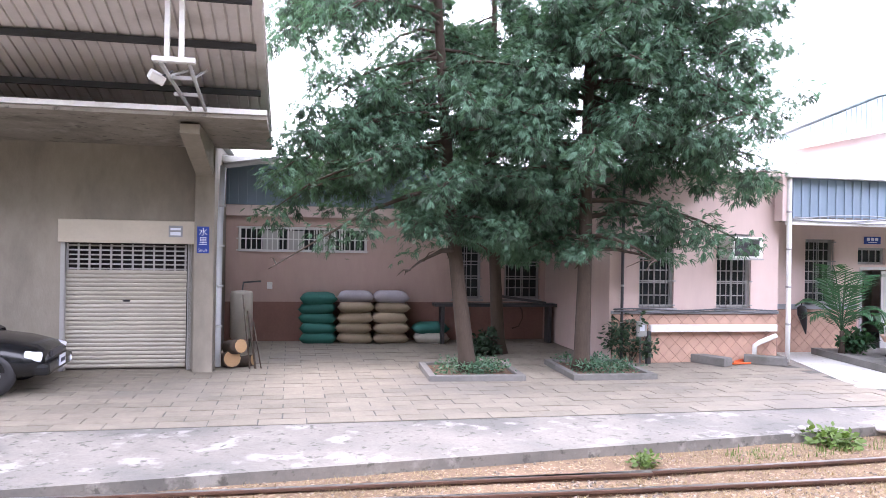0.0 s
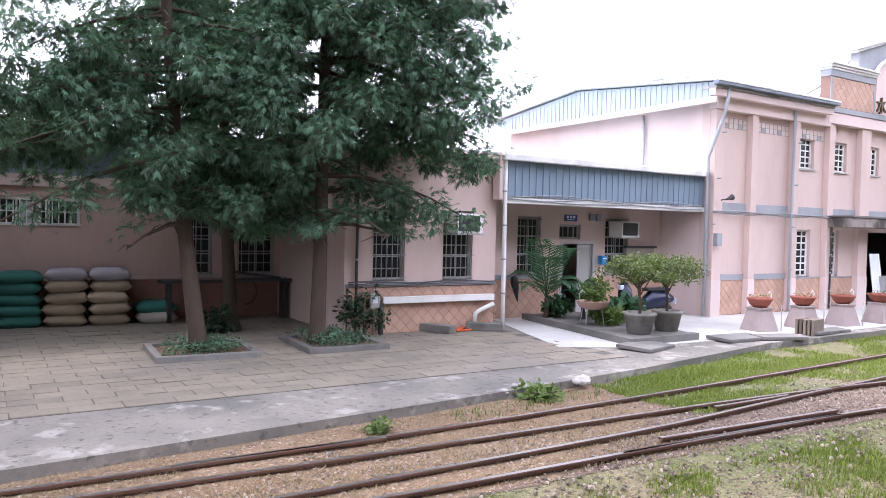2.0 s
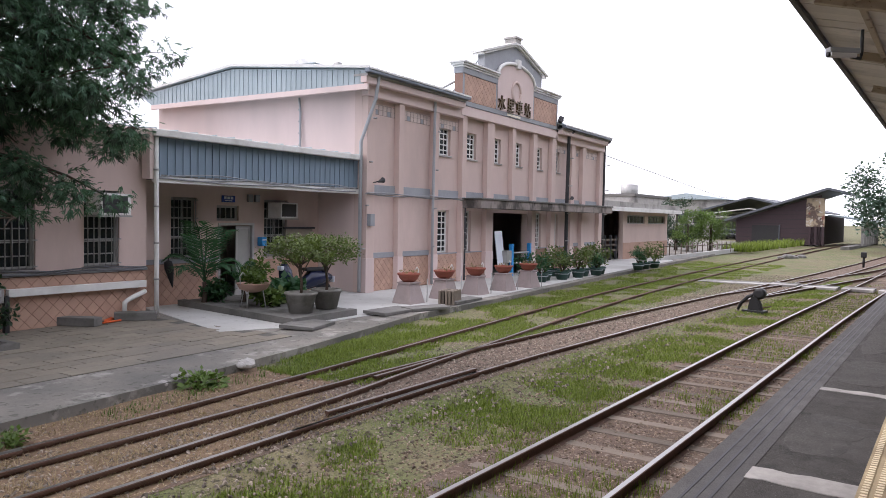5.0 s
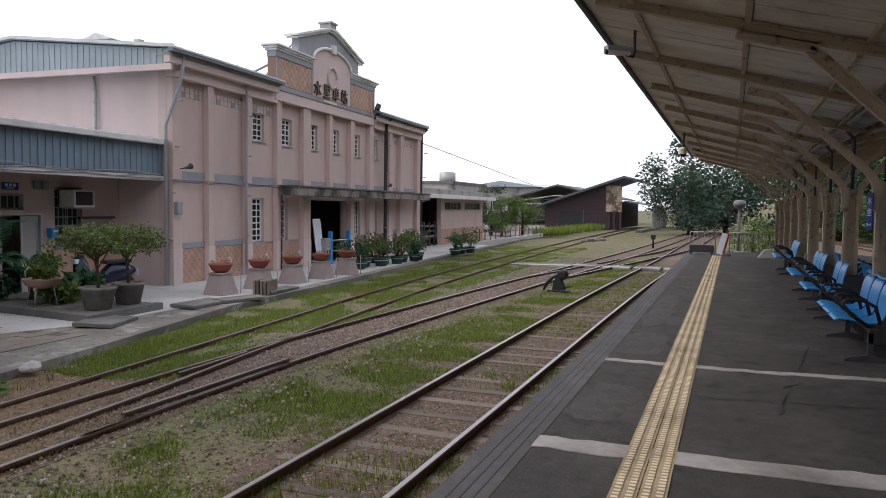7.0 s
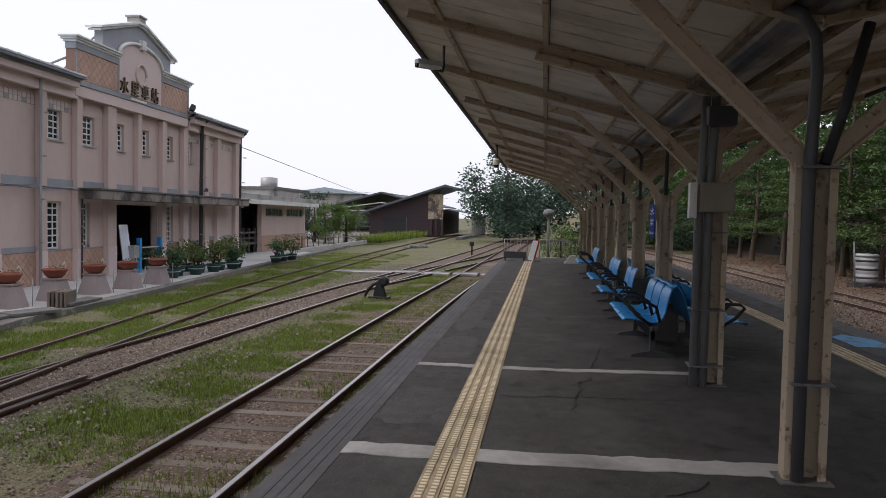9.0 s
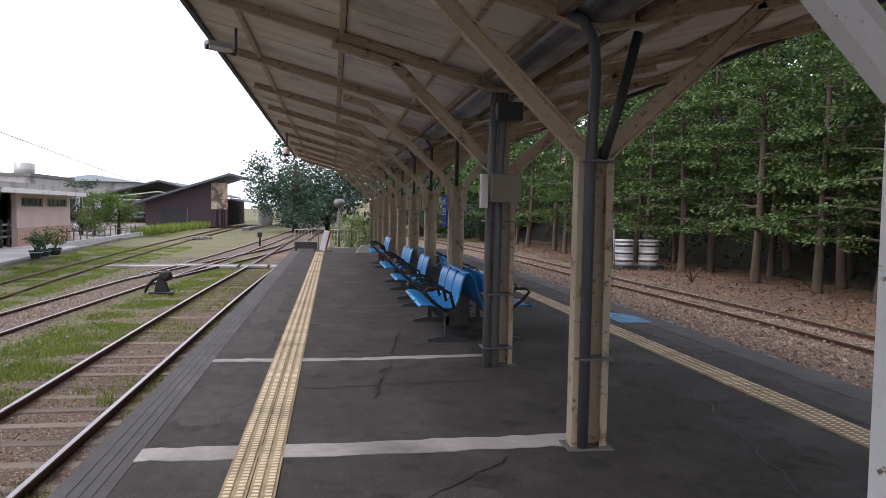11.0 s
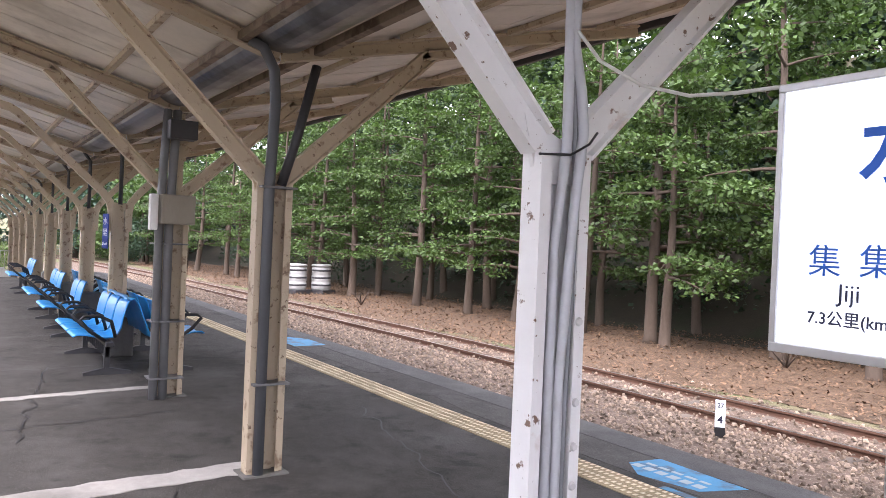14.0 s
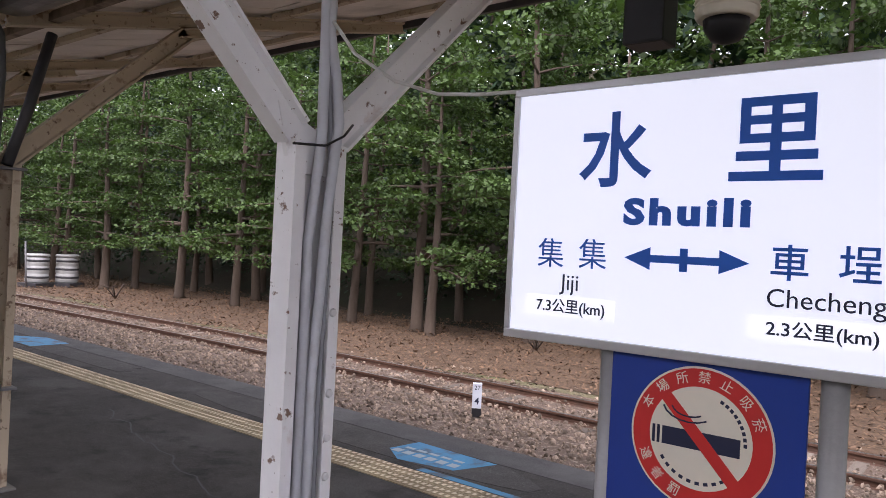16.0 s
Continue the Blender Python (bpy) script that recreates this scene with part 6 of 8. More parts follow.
for k in range(2):
    part("cigarette_band", boxb(.112 + .014 * k, .12 + .014 * k, .003, .0042, -.032, .018), M["inkblack"], lb, "", CC)
bm = bmesh.new()
for r in (.05, .075):
    tube(bm, [(.03 - r * math.cos(math.radians(a)) * 1.0, .004, .085 + r * .6 * math.sin(math.radians(a))) for a in range(190, 330, 20)], .003, 4)
part("smoke", bm, M["inkblack"], lb, "", CC)
part("red_bar", boxb(-.145, .145, .0042, .0055, -.017, .017), M["red"], lb, "red diagonal bar", CC @ pose(0, 0, 0, 0, -47, 0))
for k, ch in enumerate("本場所禁止吸菸"):
    a = math.radians(152 - 21.5 * k)
    lettering("lettering", ch, .036, M["creamink"], lb, CC @ Matrix.Translation((-.167 * math.cos(a), .0042, .167 * math.sin(a))) @ pose(0, 0, 0, 90, 0, 180) @ pose(0, 0, 0, 0, 0, math.degrees(a) - 90), .0004)
for k, ch in enumerate("違者罰"):
    a = math.radians(205 + 21 * k)
    lettering("lettering", ch, .036, M["creamink"], lb, CC @ Matrix.Translation((-.167 * math.cos(a), .0042, .167 * math.sin(a))) @ pose(0, 0, 0, 90, 0, 180) @ pose(0, 0, 0, 0, 0, math.degrees(a) + 90), .0004)
for k in range(9):
    a = math.radians(62 - 7.5 * k)
    part("text_bar", boxb(-.005, .005, .003, .004, -.0045, .0045), M["inkblack"], lb, "", CC @ Matrix.Translation((-.123 * math.cos(a), 0, .123 * math.sin(a))) @ pose(0, 0, 0, 0, math.degrees(a) - 90, 0))
for k in range(9):
    a = math.radians(215 + 11 * k)
    part("text_bar", boxb(-.006, .006, .003, .004, -.0045, .0045), M["inkblack"], lb, "", CC @ Matrix.Translation((-.123 * math.cos(a), 0, .123 * math.sin(a))) @ pose(0, 0, 0, 0, math.degrees(a) - 90, 0))

# painted arrow on the platform's south side
M["bluepaint"] = mat("worn_blue_floor_paint", (0.07, 0.27, 0.47), 0.7, 0.2, 5, 0.2, 60, stain=(0.10, 0.11, 0.12), stain_amt=0.8, stain_scale=4, edge=(0.5, 0.6))
pa = thing("floor_marking", "worn blue waiting arrow painted on the platform", "floor marking", Matrix.Translation((0, 0, .0025)), kind="structure")
part("paint", extrude_poly([(3.91, -4.32), (3.87, -4.63), (3.08, -4.60), (3.21, -4.24), (3.67, -4.15)], 0, .002, 'z'), M["bluepaint"], pa)
for k in range(6):
    part("character_bar", boxb(3.79 - .11 * k, 3.87 - .11 * k, -4.37, -4.29, .002, .0035), M["roofblue"], pa)
for k in range(5):
    part("character_bar", boxb(3.75 - .12 * k, 3.84 - .12 * k, -4.46, -4.42, .002, .0035), M["roofblue"], pa)
part("stripe", boxb(1.2, 3.4, -4.12, -4.055, 0, .002), M["bluepaint"], pa, "thin worn blue stripe beside the tiles")
pa2 = thing("floor_marking", "second worn blue patch painted on the platform edge", "floor marking", Matrix.Translation((10.2, -.15, .0025)), kind="structure")
part("paint", extrude_poly([(1.3, -4.32), (.9, -4.6), (.2, -4.6), (.2, -4.1), (1.0, -4.08)], 0, .002, 'z'), M["bluepaint"], pa2)


# ---- loose things on the forecourt ----
def sack(name_mat, m, seed, label):
    """A stuffed sack: a pillow with tied corners and slack folds."""
    bm = bmesh.new()
    nx, ny = 12, 8
    W, D, H = .42, .31, .138
    top, bot = [], []
    for lay, sgn in ((top, 1), (bot, -1)):
        for i in range(nx + 1):
            row = []
            for j in range(ny + 1):
                a, b = -1 + 2 * i / nx, -1 + 2 * j / ny
                prof = max(0, (1 - abs(a) ** 4)) ** .55 * max(0, (1 - abs(b) ** 3.0)) ** .5
                pinch = 1 - .09 * abs(a) ** 2 * (1 - abs(b))
                row.append((a * W * (1 - .05 * (1 - b * b) * abs(a) ** 4), b * D * pinch, sgn * H * prof + .012 * noise.noise((a * 3 + seed, b * 3, sgn * 2))))
            lay.append(row)
    vt = [[bm.verts.new(p) for p in r] for r in top]
    vb = [[vt[i][j] if i in (0, nx) or j in (0, ny) else bm.verts.new(bot[i][j]) for j in range(ny + 1)] for i in range(nx + 1)]
    for L in (vt, vb):
        for i in range(nx):
            for j in range(ny):
                f = (L[i][j], L[i + 1][j], L[i + 1][j + 1], L[i][j + 1])
                bm.faces.new(f if L is vt else f[::-1]).smooth = True
    return bm


M["sackgreen"] = mat("green_woven_sack", (0.03, 0.15, 0.125), .75, .15, 5, .35, 160, rand=.15)
M["sacktan"] = mat("tan_woven_sack", (0.36, 0.29, 0.21), .85, .15, 5, .35, 160, rand=.2)
M["sackgrey"] = mat("grey_woven_sack", (0.36, 0.34, 0.37), .8, .15, 5, .35, 160, rand=.15)
M["sackwhite"] = mat("pale_woven_sack", (0.46, 0.43, 0.38), .85, .15, 5, .35, 160, rand=.2)
stacks = [(-.22, 17.38, ["sackgreen"] * 5, .225), (.62, 17.36, ["sacktan"] * 4 + ["sackgrey"], .238), (1.44, 17.36, ["sacktan"] * 4 + ["sackgrey"], .238), (2.4, 17.4, ["sackwhite", "sackgreen"], .22)]
lab = {"sackgreen": "stuffed green woven sack in a stack", "sacktan": "stuffed tan woven sack in a stack", "sackgrey": "stuffed grey woven sack on a stack", "sackwhite": "stuffed pale woven sack on the paving"}
for sx, sy, kinds, st in stacks:
    for k, kd in enumerate(kinds):
        ob = part("sack", sack(kd, None, sx * 3 + k, ""), M[kd], None, "", pose(sx + random.uniform(-.03, .03), sy + random.uniform(-.03, .03), S + .12 + st * k, random.uniform(-2, 2), random.uniform(-2, 2), random.uniform(-4, 4)) @ Matrix.Diagonal((1.02, 1, 1.08, 1)))
        tagged(ob, lab[kd], "sack", "stacked sacks")

wh = thing("water_tank", "pale upright cylinder tank by the wing wall", "tank", Matrix.Translation((-1.85, 16.6, S)))
part("drum", lathe([(.2, .2), (.24, .22), (.24, 1.18), (.22, 1.22), (.05, 1.24)], 20), mat("pale_tank_paint", (.5, .47, .42), .6, .1, 2, .1, 50), wh)
for a in range(3):
    part("leg", tubeb([(.18 * math.cos(a * 2.1), .18 * math.sin(a * 2.1), 0), (.18 * math.cos(a * 2.1), .18 * math.sin(a * 2.1), .22)], .02, 6), M["steeldk"], wh)
part("pipe", tubeb([(0, .1, 1.2), (0, .25, 1.4), (.35, .5, 1.42)], .018, 6), M["conduit"], wh)
so = thing("wall_socket", "small white socket box on the wing wall", "socket", YARD @ Matrix.Translation((-17.15, 4.24, 1.3)))
part("case", boxb(-.06, .06, -.05, .03, -.08, .08, .01), M["trimwhite"], so)
M["logend"] = mat("cut_log", (.42, .27, .14), .85, .2, 6, .3, 60)
for k, (x, y, z, r, a) in enumerate(((-1.72, 13.85, .16, .16, 20), (-1.5, 13.95, .1, .1, 70), (-1.62, 13.7, .4, .13, 40))):
    lg = thing("log", "short cut log leaning at the pillar foot", "log", Matrix.Translation((x, y, S + z)) @ pose(0, 0, 0, 80, 0, a))
    part("bark", lathe([(r, -.2), (r * 1.03, 0), (r, .2)], 12), M["bark"], lg)
    part("cut_face", lathe([(r * .93, .2), (r * .93, .205)], 12), M["logend"], lg)
for k, (x0, z1, r) in enumerate(((-1.55, 1.3, .015), (-1.45, 1.0, .02), (-1.35, .8, .012))):
    st = thing("stick", "thin stick leaning against the wall", "stick", Matrix.Translation((x0, 14.1, S)))
    part("rod", tubeb([(.2, -.4, .0), (0, .1, z1)], r, 6), M["bark2"], st)

# kerb blocks, orange hose, electric box by the annex
for x0, x1, y0, y1, a, lb_ in ((6.95, 8.05, 13.9, 14.1, -62, "mossy loose concrete kerb block"), (8.3, 9.1, 13.65, 13.9, -31, "dark loose concrete kerb block")):
    kb_ = part("kerb_block", boxb((x0 - x1) / 2, (x1 - x0) / 2, -.14, .14, 0, .17, .02), M["concrete_dark"], None, "", pose((x0 + x1) / 2, (y0 + y1) / 2, S + .012, 0, 0, a))
    tagged(kb_, lb_, "kerb block")
M["orange"] = mat("orange_hose", (.75, .13, .03), .5, .05, 4, 0)
oh = thing("garden_hose", "bright orange hose coiled on the ground", "hose", Matrix.Translation((8.45, 13.85, S + .02)))
pts = [(-.1, .82, .95), (-.1, .8, .5), (-.1, .75, .12)] + [(.55 * math.cos(q * .55) * (1 + .2 * math.sin(q)), .2 + .36 * math.sin(q * .55 + .1 * q), .015 + .004 * (q % 3)) for q in range(24)] + [(.5, .3, .12), (.8, .45, .02), (.95, .3, .02)]
part("hose", tubeb(pts, .019, 6), M["orange"], oh)
me_ = thing("electric_meter", "grey electric meter box on a thin post", "meter box", Matrix.Translation((6.15, 14.0, S)))
part("post", tubeb([(0, 0, 0), (0, 0, .95)], .02, 6), M["galv"], me_)
part("case", boxb(-.1, .1, -.08, .0, .55, .85, .01), M["galv"], me_)
part("dial", boxb(-.05, .05, -.09, -.08, .66, .78), M["signwhite"], me_)
bn = thing("wooden_bench", "dark weathered bench in the shade under the windows", "bench", YARD @ Matrix.Translation((-11.9, 3.6, 0)))
part("seat", boxb(-1.5, 1.5, -.2, .2, .88, .95, .01), M["steeldk"], bn)
for u in (-1.3, 0, 1.3):
    part("leg", boxb(u - .04, u + .04, -.15, .15, 0, .88, .006), M["steeldk"], bn)
pk = thing("plank", "dark plank lying across the bench", "plank", YARD @ Matrix.Translation((-11.3, 3.5, 1.05)))
part("board", boxb(-.6, .6, -.06, .06, -.03, .03, .006, pose(0, 0, 0, 0, 8, 0)), M["steeldk"], pk)
fp = thing("red_hook", "curved orange pipe against the wing wall", "pipe", YARD @ Matrix.Translation((-11.2, 4.1, 0)))
part("pipe", tubeb([(0, 0, .9), (.1, 0, .75), (.12, 0, .55), (.02, 0, .35), (-.15, 0, .3)], .015, 6), M["potred"] if "potred" in M else M["rust"], fp)

# broken slabs at the walkway's end
for k, (x, y, a, sx, sy) in enumerate(((10.4, 10.6, 20, .55, .35), (13.2, 10.75, 5, .7, .3), (14.2, 10.5, -12, .6, .22), (16.2, 10.75, 8, .8, .2))):
    bs = part("broken_slab", boxb(-sx, sx, -sy, sy, 0, .07, .012), M["concrete_dark"], None, "", pose(x, y, S + .013, 2, 1, a))
    tagged(bs, "broken tilted concrete slab at the kerb", "slab")
fr = thing("firewood_crate", "rotten wooden crate on the kerb", "crate", Matrix.Translation((15.6, 10.75, S + .0)) @ pose(0, 0, 0, 0, 0, 15))
for k in range(5):
    part("board", boxb(-.3, .3, -.2 + .09 * k, -.14 + .09 * k, .0, .36, .01), M["tie"], fr)
for k, (x, y, r) in enumerate(((5.75, 8.55, .07), (7.25, 8.68, .13), (7.02, 8.55, .07), (5.95, 8.6, .05))):
    st = bmesh.new()
    bmesh.ops.create_icosphere(st, subdivisions=2, radius=r)
    for v in st.verts:
        v.co *= 1 + .35 * noise.noise(v.co * 9 + Vector((k, 0, 0)))
        v.co.z *= .65
    ob = part("kerb_stone", st, M["concrete"], None, "", Matrix.Translation((x, y, S - .02 + .02 * k)))
    tagged(ob, "pale broken stone at the kerb", "stone")

# ---- car, only its nose shows ----
car = thing("car", "black saloon car parked by the warehouse", "car", Matrix.Translation((-5.72, 11.95, S + .012)) @ pose(0, 0, 0, 0, 0, 6))
M["carpaint"] = mat("black_car_paint", (.008, .009, .011), .18, .02, 1, 0, spec=.6)
body = bmesh.new()
sec = [(-2.6, .45, .62, .70), (-2.45, .30, .72, .82), (-1.4, .25, .84, .86), (-.3, .22, .86, .87), (.6, .22, .82, .87), (1.2, .24, .74, .85), (1.52, .28, .66, .78), (1.66, .34, .56, .68)]
rings = []
for x, z0, z1, w in sec:
    rings.append([body.verts.new((x, y, z)) for y, z in ((-w * .86, z0), (-w, z0 + .12), (-w, z1 - .14), (-w * .9, z1 - .02), (-w * .5, z1 + .035), (0, z1 + .05), (w * .5, z1 + .035), (w * .9, z1 - .02), (w, z1 - .14), (w, z0 + .12), (w * .86, z0))])
for a, b in zip(rings, rings[1:]):
    for k in range(10):
        body.faces.new((a[k], b[k], b[k + 1], a[k + 1])).smooth = True
    body.faces.new((a[10], b[10], b[0], a[0]))
body.faces.new(rings[0])
body.faces.new(rings[-1][::-1])
bo = part("body", body, M["carpaint"], car)
cab = bmesh.new()
cr = []
for x, w, z in ((-2.2, .74, .8), (-1.5, .6, 1.34), (-.6, .62, 1.4), (-.1, .6, 1.34), (.75, .72, .84)):
    cr.append([cab.verts.new((x, y, q)) for y, q in ((-w - .08, .76), (-w, z), (w, z), (w + .08, .76))])
for a, b in zip(cr, cr[1:]):
    for k in range(3):
        cab.faces.new((a[k], b[k], b[k + 1], a[k + 1]))
part("cabin", cab, M["glass"], car, "dark tinted glass cabin")
for s in (-1, 1):
    part("headlight", boxb(-.14, .1, -.22, .22, -.065, .065, .04, Matrix.Translation((1.5, s * .55, .56)) @ pose(0, 0, 0, 0, 12, s * -14)), M["signwhite"], car, "clear headlight")
    for x in (1.0, -1.75):
        w = part("wheel", lathe([(.22, -.09), (.31, -.1), (.32, 0), (.31, .1), (.22, .09)], 24, Matrix.Translation((x, s * .76, .31)) @ pose(0, 0, 0, 90, 0, 0)), M["black"], car, "black tyre")
        part("rim", lathe([(.05, .1 * s), (.2, .085 * s), (.21, .07 * s)], 16, Matrix.Translation((x, s * .76, .31)) @ pose(0, 0, 0, -90, 0, 0)), M["galv"], w)
part("bumper", boxb(1.5, 1.74, -.74, .74, .28, .46, .06), M["carpaint"], car)
part("grille", boxb(1.6, 1.69, -.34, .34, .5, .6, .02), M["steeldk"], car)
pt = part("licence_plate", boxb(1.74, 1.755, -.17, .17, .34, .5, .004), M["signwhite"], car, "white licence plate")
part("plate_bar", boxb(1.756, 1.76, -.13, .13, .39, .45), M["inkblack"], pt)
part("fog_light", lathe([(.05, 0), (.05, .02), (.02, .03)], 12, Matrix.Translation((1.73, .55, .36)) @ pose(0, 0, 0, 0, 90, 0)), M["signwhite"], car)

# ---- scooter in the porch ----
sc = thing("scooter", "dark blue motor scooter parked in the porch", "scooter", Matrix.Translation((13.6, 14.0, S + .012)) @ pose(0, 0, 0, 0, 0, 168))
for x in (-.62, .62):
    w = part("wheel", lathe([(.13, -.05), (.21, -.055), (.23, 0), (.21, .055), (.13, .05)], 20, Matrix.Translation((x, 0, .23)) @ pose(0, 0, 0, 90, 0, 0)), M["black"], sc)
    part("rim", lathe([(.02, -.04), (.13, -.03), (.13, .03), (.02, .04)], 14, Matrix.Translation((x, 0, .23)) @ pose(0, 0, 0, 90, 0, 0)), M["alu"], w)
M["scoot"] = mat("dark_blue_scooter", (.015, .02, .05), .25, .05, 3, 0)
bod = bmesh.new()
rs = []
for x, z0, z1, w in ((-.85, .5, .62, .08), (-.6, .38, .74, .15), (-.2, .3, .74, .17), (.05, .26, .5, .16), (.3, .24, .34, .16), (.42, .3, .8, .2), (.55, .4, .98, .17), (.68, .5, .9, .08)):
    rs.append([bod.verts.new((x, y, z)) for y, z in ((-w * .7, z0), (-w, (z0 + z1) / 2), (-w * .6, z1), (w * .6, z1), (w, (z0 + z1) / 2), (w * .7, z0))])
for a, b in zip(rs, rs[1:]):
    for k in range(6):
        bod.faces.new((a[k], b[k], b[(k + 1) % 6], a[(k + 1) % 6])).smooth = True
bod.faces.new(rs[0])
bod.faces.new(rs[-1][::-1])
part("body", bod, M["scoot"], sc)
part("seat", boxb(-.72, -.02, -.13, .13, .74, .83, .04), M["black"], sc)
part("handlebar", tubeb([(.48, -.32, 1.0), (.55, -.1, 1.03), (.55, .1, 1.03), (.48, .32, 1.0)], .02, 7), M["black"], sc)
part("headlight", boxb(.6, .72, -.09, .09, .78, .9, .03), M["signwhite"], sc)
lp = part("licence_plate", boxb(-.9, -.88, -.11, .11, .42, .58, .004), M["signwhite"], sc)
for s in (-1, 1):
    part("mirror", boxb(-.05, .05, -.01, .01, -.03, .03, .008, Matrix.Translation((.5, s * .3, 1.2))), M["black"], sc)
    part("mirror_stalk", tubeb([(.5, s * .24, 1.0), (.5, s * .3, 1.18)], .007, 5), M["black"], sc)
um = thing("umbrella", "folded black umbrella hung on the porch window", "umbrella", YARD @ Matrix.Translation((-5.45, 1.35, 1.05)))
part("cloth", lathe([(.01, -.62), (.05, -.45), (.11, -.15), (.09, 0), (.02, .04)], 8, pose(0, 0, 0, 0, -12, 0)), M["black"], um)
part("handle", tubeb([(.0, 0, .02), (.02, 0, .15), (.06, 0, .18)], .012, 6), M["black"], um)

# ---- things by the tracks ----
lv_ = thing("point_lever", "black cast iron point lever with counterweight", "point lever", Matrix.Translation((20.8, 4.5, G)) @ pose(0, 0, 0, 0, 0, 80))
part("base", boxb(-.3, .3, -.14, .14, 0, .09, .02), M["black"], lv_)
part("stand", extrude_poly([(-.2, .08), (.16, .08), (.12, .3), (.06, .46), (-.06, .46), (-.12, .3)], -.09, .09, 'y'), M["black"], lv_)
part("weight", lathe([(.08, -.1), (.15, -.08), (.15, .08), (.08, .1)], 16, Matrix.Translation((-.12, 0, .53)) @ pose(0, 0, 0, 90, 0, 0)), M["black"], lv_)
part("lever", tubeb([(-.2, 0, .56), (0, 0, .52), (.2, 0, .42), (.36, 0, .26), (.46, 0, .05)], [.03, .045, .05, .045, .035], 8), M["black"], lv_)
part("rod", tubeb([(0, -.1, .12), (0, -1.1, .1)], .02, 6), M["rust"], lv_)
pi_ = thing("point_indicator", "small dark point indicator between the tracks", "signal", Matrix.Translation((47, 4.4, G)))
part("post", tubeb([(0, 0, 0), (0, 0, .7)], .06, 8), M["black"], pi_)
part("head", boxb(-.14, .14, -.14, .14, .6, .9, .03), M["black"], pi_)
dm = thing("distance_marker", "white distance marker post with black foot", "marker post", Matrix.Translation((6.16, -8.55, G + .02)) @ pose(0, 0, 0, 0, 0, 38))
part("post", boxb(-.065, .065, -.05, .05, .12, .47, .006), M["signwhite"], dm)
part("foot", boxb(-.066, .066, -.051, .051, 0, .12), M["black"], dm)
lettering("digits", "27", .085, M["inkblack"], dm, Matrix.Translation((0, .052, .41)) @ pose(0, 0, 0, 90, 0, 180))
lettering("digits", "4", .13, M["inkblack"], dm, Matrix.Translation((0, .052, .22)) @ pose(0, 0, 0, 90, 0, 180), .0006, 'CENTER', .003)
M["tankwhite"] = mat("white_plastic_tank", (.46, .47, .46), .5, .1, 2, .1, 40, stain=(.2, .2, .18), stain_amt=.6)
for k, (x, y) in enumerate(((30.3, -12.4), (30.2, -13.5))):
    tk = thing("water_tank", "white ribbed bulk tank with dark bands under the trees", "tank", Matrix.Translation((x, y, G + .05)) @ pose(0, 0, 0, 0, 0, 20 + 10 * k), "bulk tanks")
    part("tank", lathe([(.36, .16), (.42, .22), (.42, .5), (.40, .53), (.42, .56), (.42, .8), (.40, .83), (.42, .86), (.42, 1.12), (.36, 1.2), (.2, 1.24)], 18), M["tankwhite"], tk)
    part("lid", lathe([(.44, 1.19), (.45, 1.24), (.4, 1.28), (.1, 1.3)], 18), M["tankwhite"], tk)
    part("pallet", boxb(-.46, .46, -.46, .46, 0, .16, .01), M["steeldk"], tk)
    for z in (.34, .66, .98):
        part("band", lathe([(.423, z), (.432, z + .01), (.432, z + .07), (.423, z + .08)], 18), M["steeldk"], tk)
bp = thing("leaning_pole", "grey leaning pole beside the tanks", "pole", Matrix.Translation((30.0, -11.9, G)))
part("pole", tubeb([(0, 0, 0), (.1, .05, 1.8)], .035, 6), M["pipedark"], bp)
for k, (x, y) in enumerate(((24.5, -12.6), (9.2, -15.0), (15.5, -14.0))):
    br = thing("fallen_branch", "bare fallen branch on the leaf litter", "branch", Matrix.Translation((x, y, G + .05)) @ pose(0, 0, 0, 0, 0, 60 * k))
    bm = bmesh.new()
    for q in range(5):
        a = q * 1.2
        tube(bm, [(0, 0, .02), (.3 * math.cos(a), .3 * math.sin(a), .35 + .05 * q), (.6 * math.cos(a + .4), .6 * math.sin(a + .4), .5)], [.025, .015, .005], 5)
    part("wood", bm, M["bark"], br)
sb2 = thing("trackside_sign", "small trackside sign on a thin post", "sign", Matrix.Translation((40, -6.6, G)))
part("post", tubeb([(0, 0, 0), (0, 0, 1.9)], .03, 6), M["galv"], sb2)
part("plate", boxb(-.02, .02, -.18, .18, 1.7, 2.0, .004), M["greyband"], sb2)

cg = thing("track_crossing", "worn concrete plank crossing over the tracks", "crossing", kind="structure")
for y0, y1, x, sk, up in ((1.75, 2.36, 30.3, 0, .0), (2.5, 3.5, 30.3, 0, .012), (3.66, 4.5, 30.35, .5, .0), (4.52, 4.98, 30.4, .5, -.02), (5.0, 5.9, 30.4, 0, .01), (6.05, 7.2, 30.45, 1, -.02), (7.22, 8.55, 30.4, 1, -.03)):
    part("plank", boxb(-.62, .0, y0, y1, -.1, 0, .012, Matrix.Translation((x, 0, RT - .004 + up)) @ pose(0, 0, 0, 0, 0, sk * .3)), M["concrete"], cg)
    part("plank", boxb(.02, .6, y0, y1, -.1, 0, .012, Matrix.Translation((x, 0, RT - .004 + up)) @ pose(0, 0, 0, 0, 0, sk * .3)), M["concrete_dark"], cg, "darker worn plank")
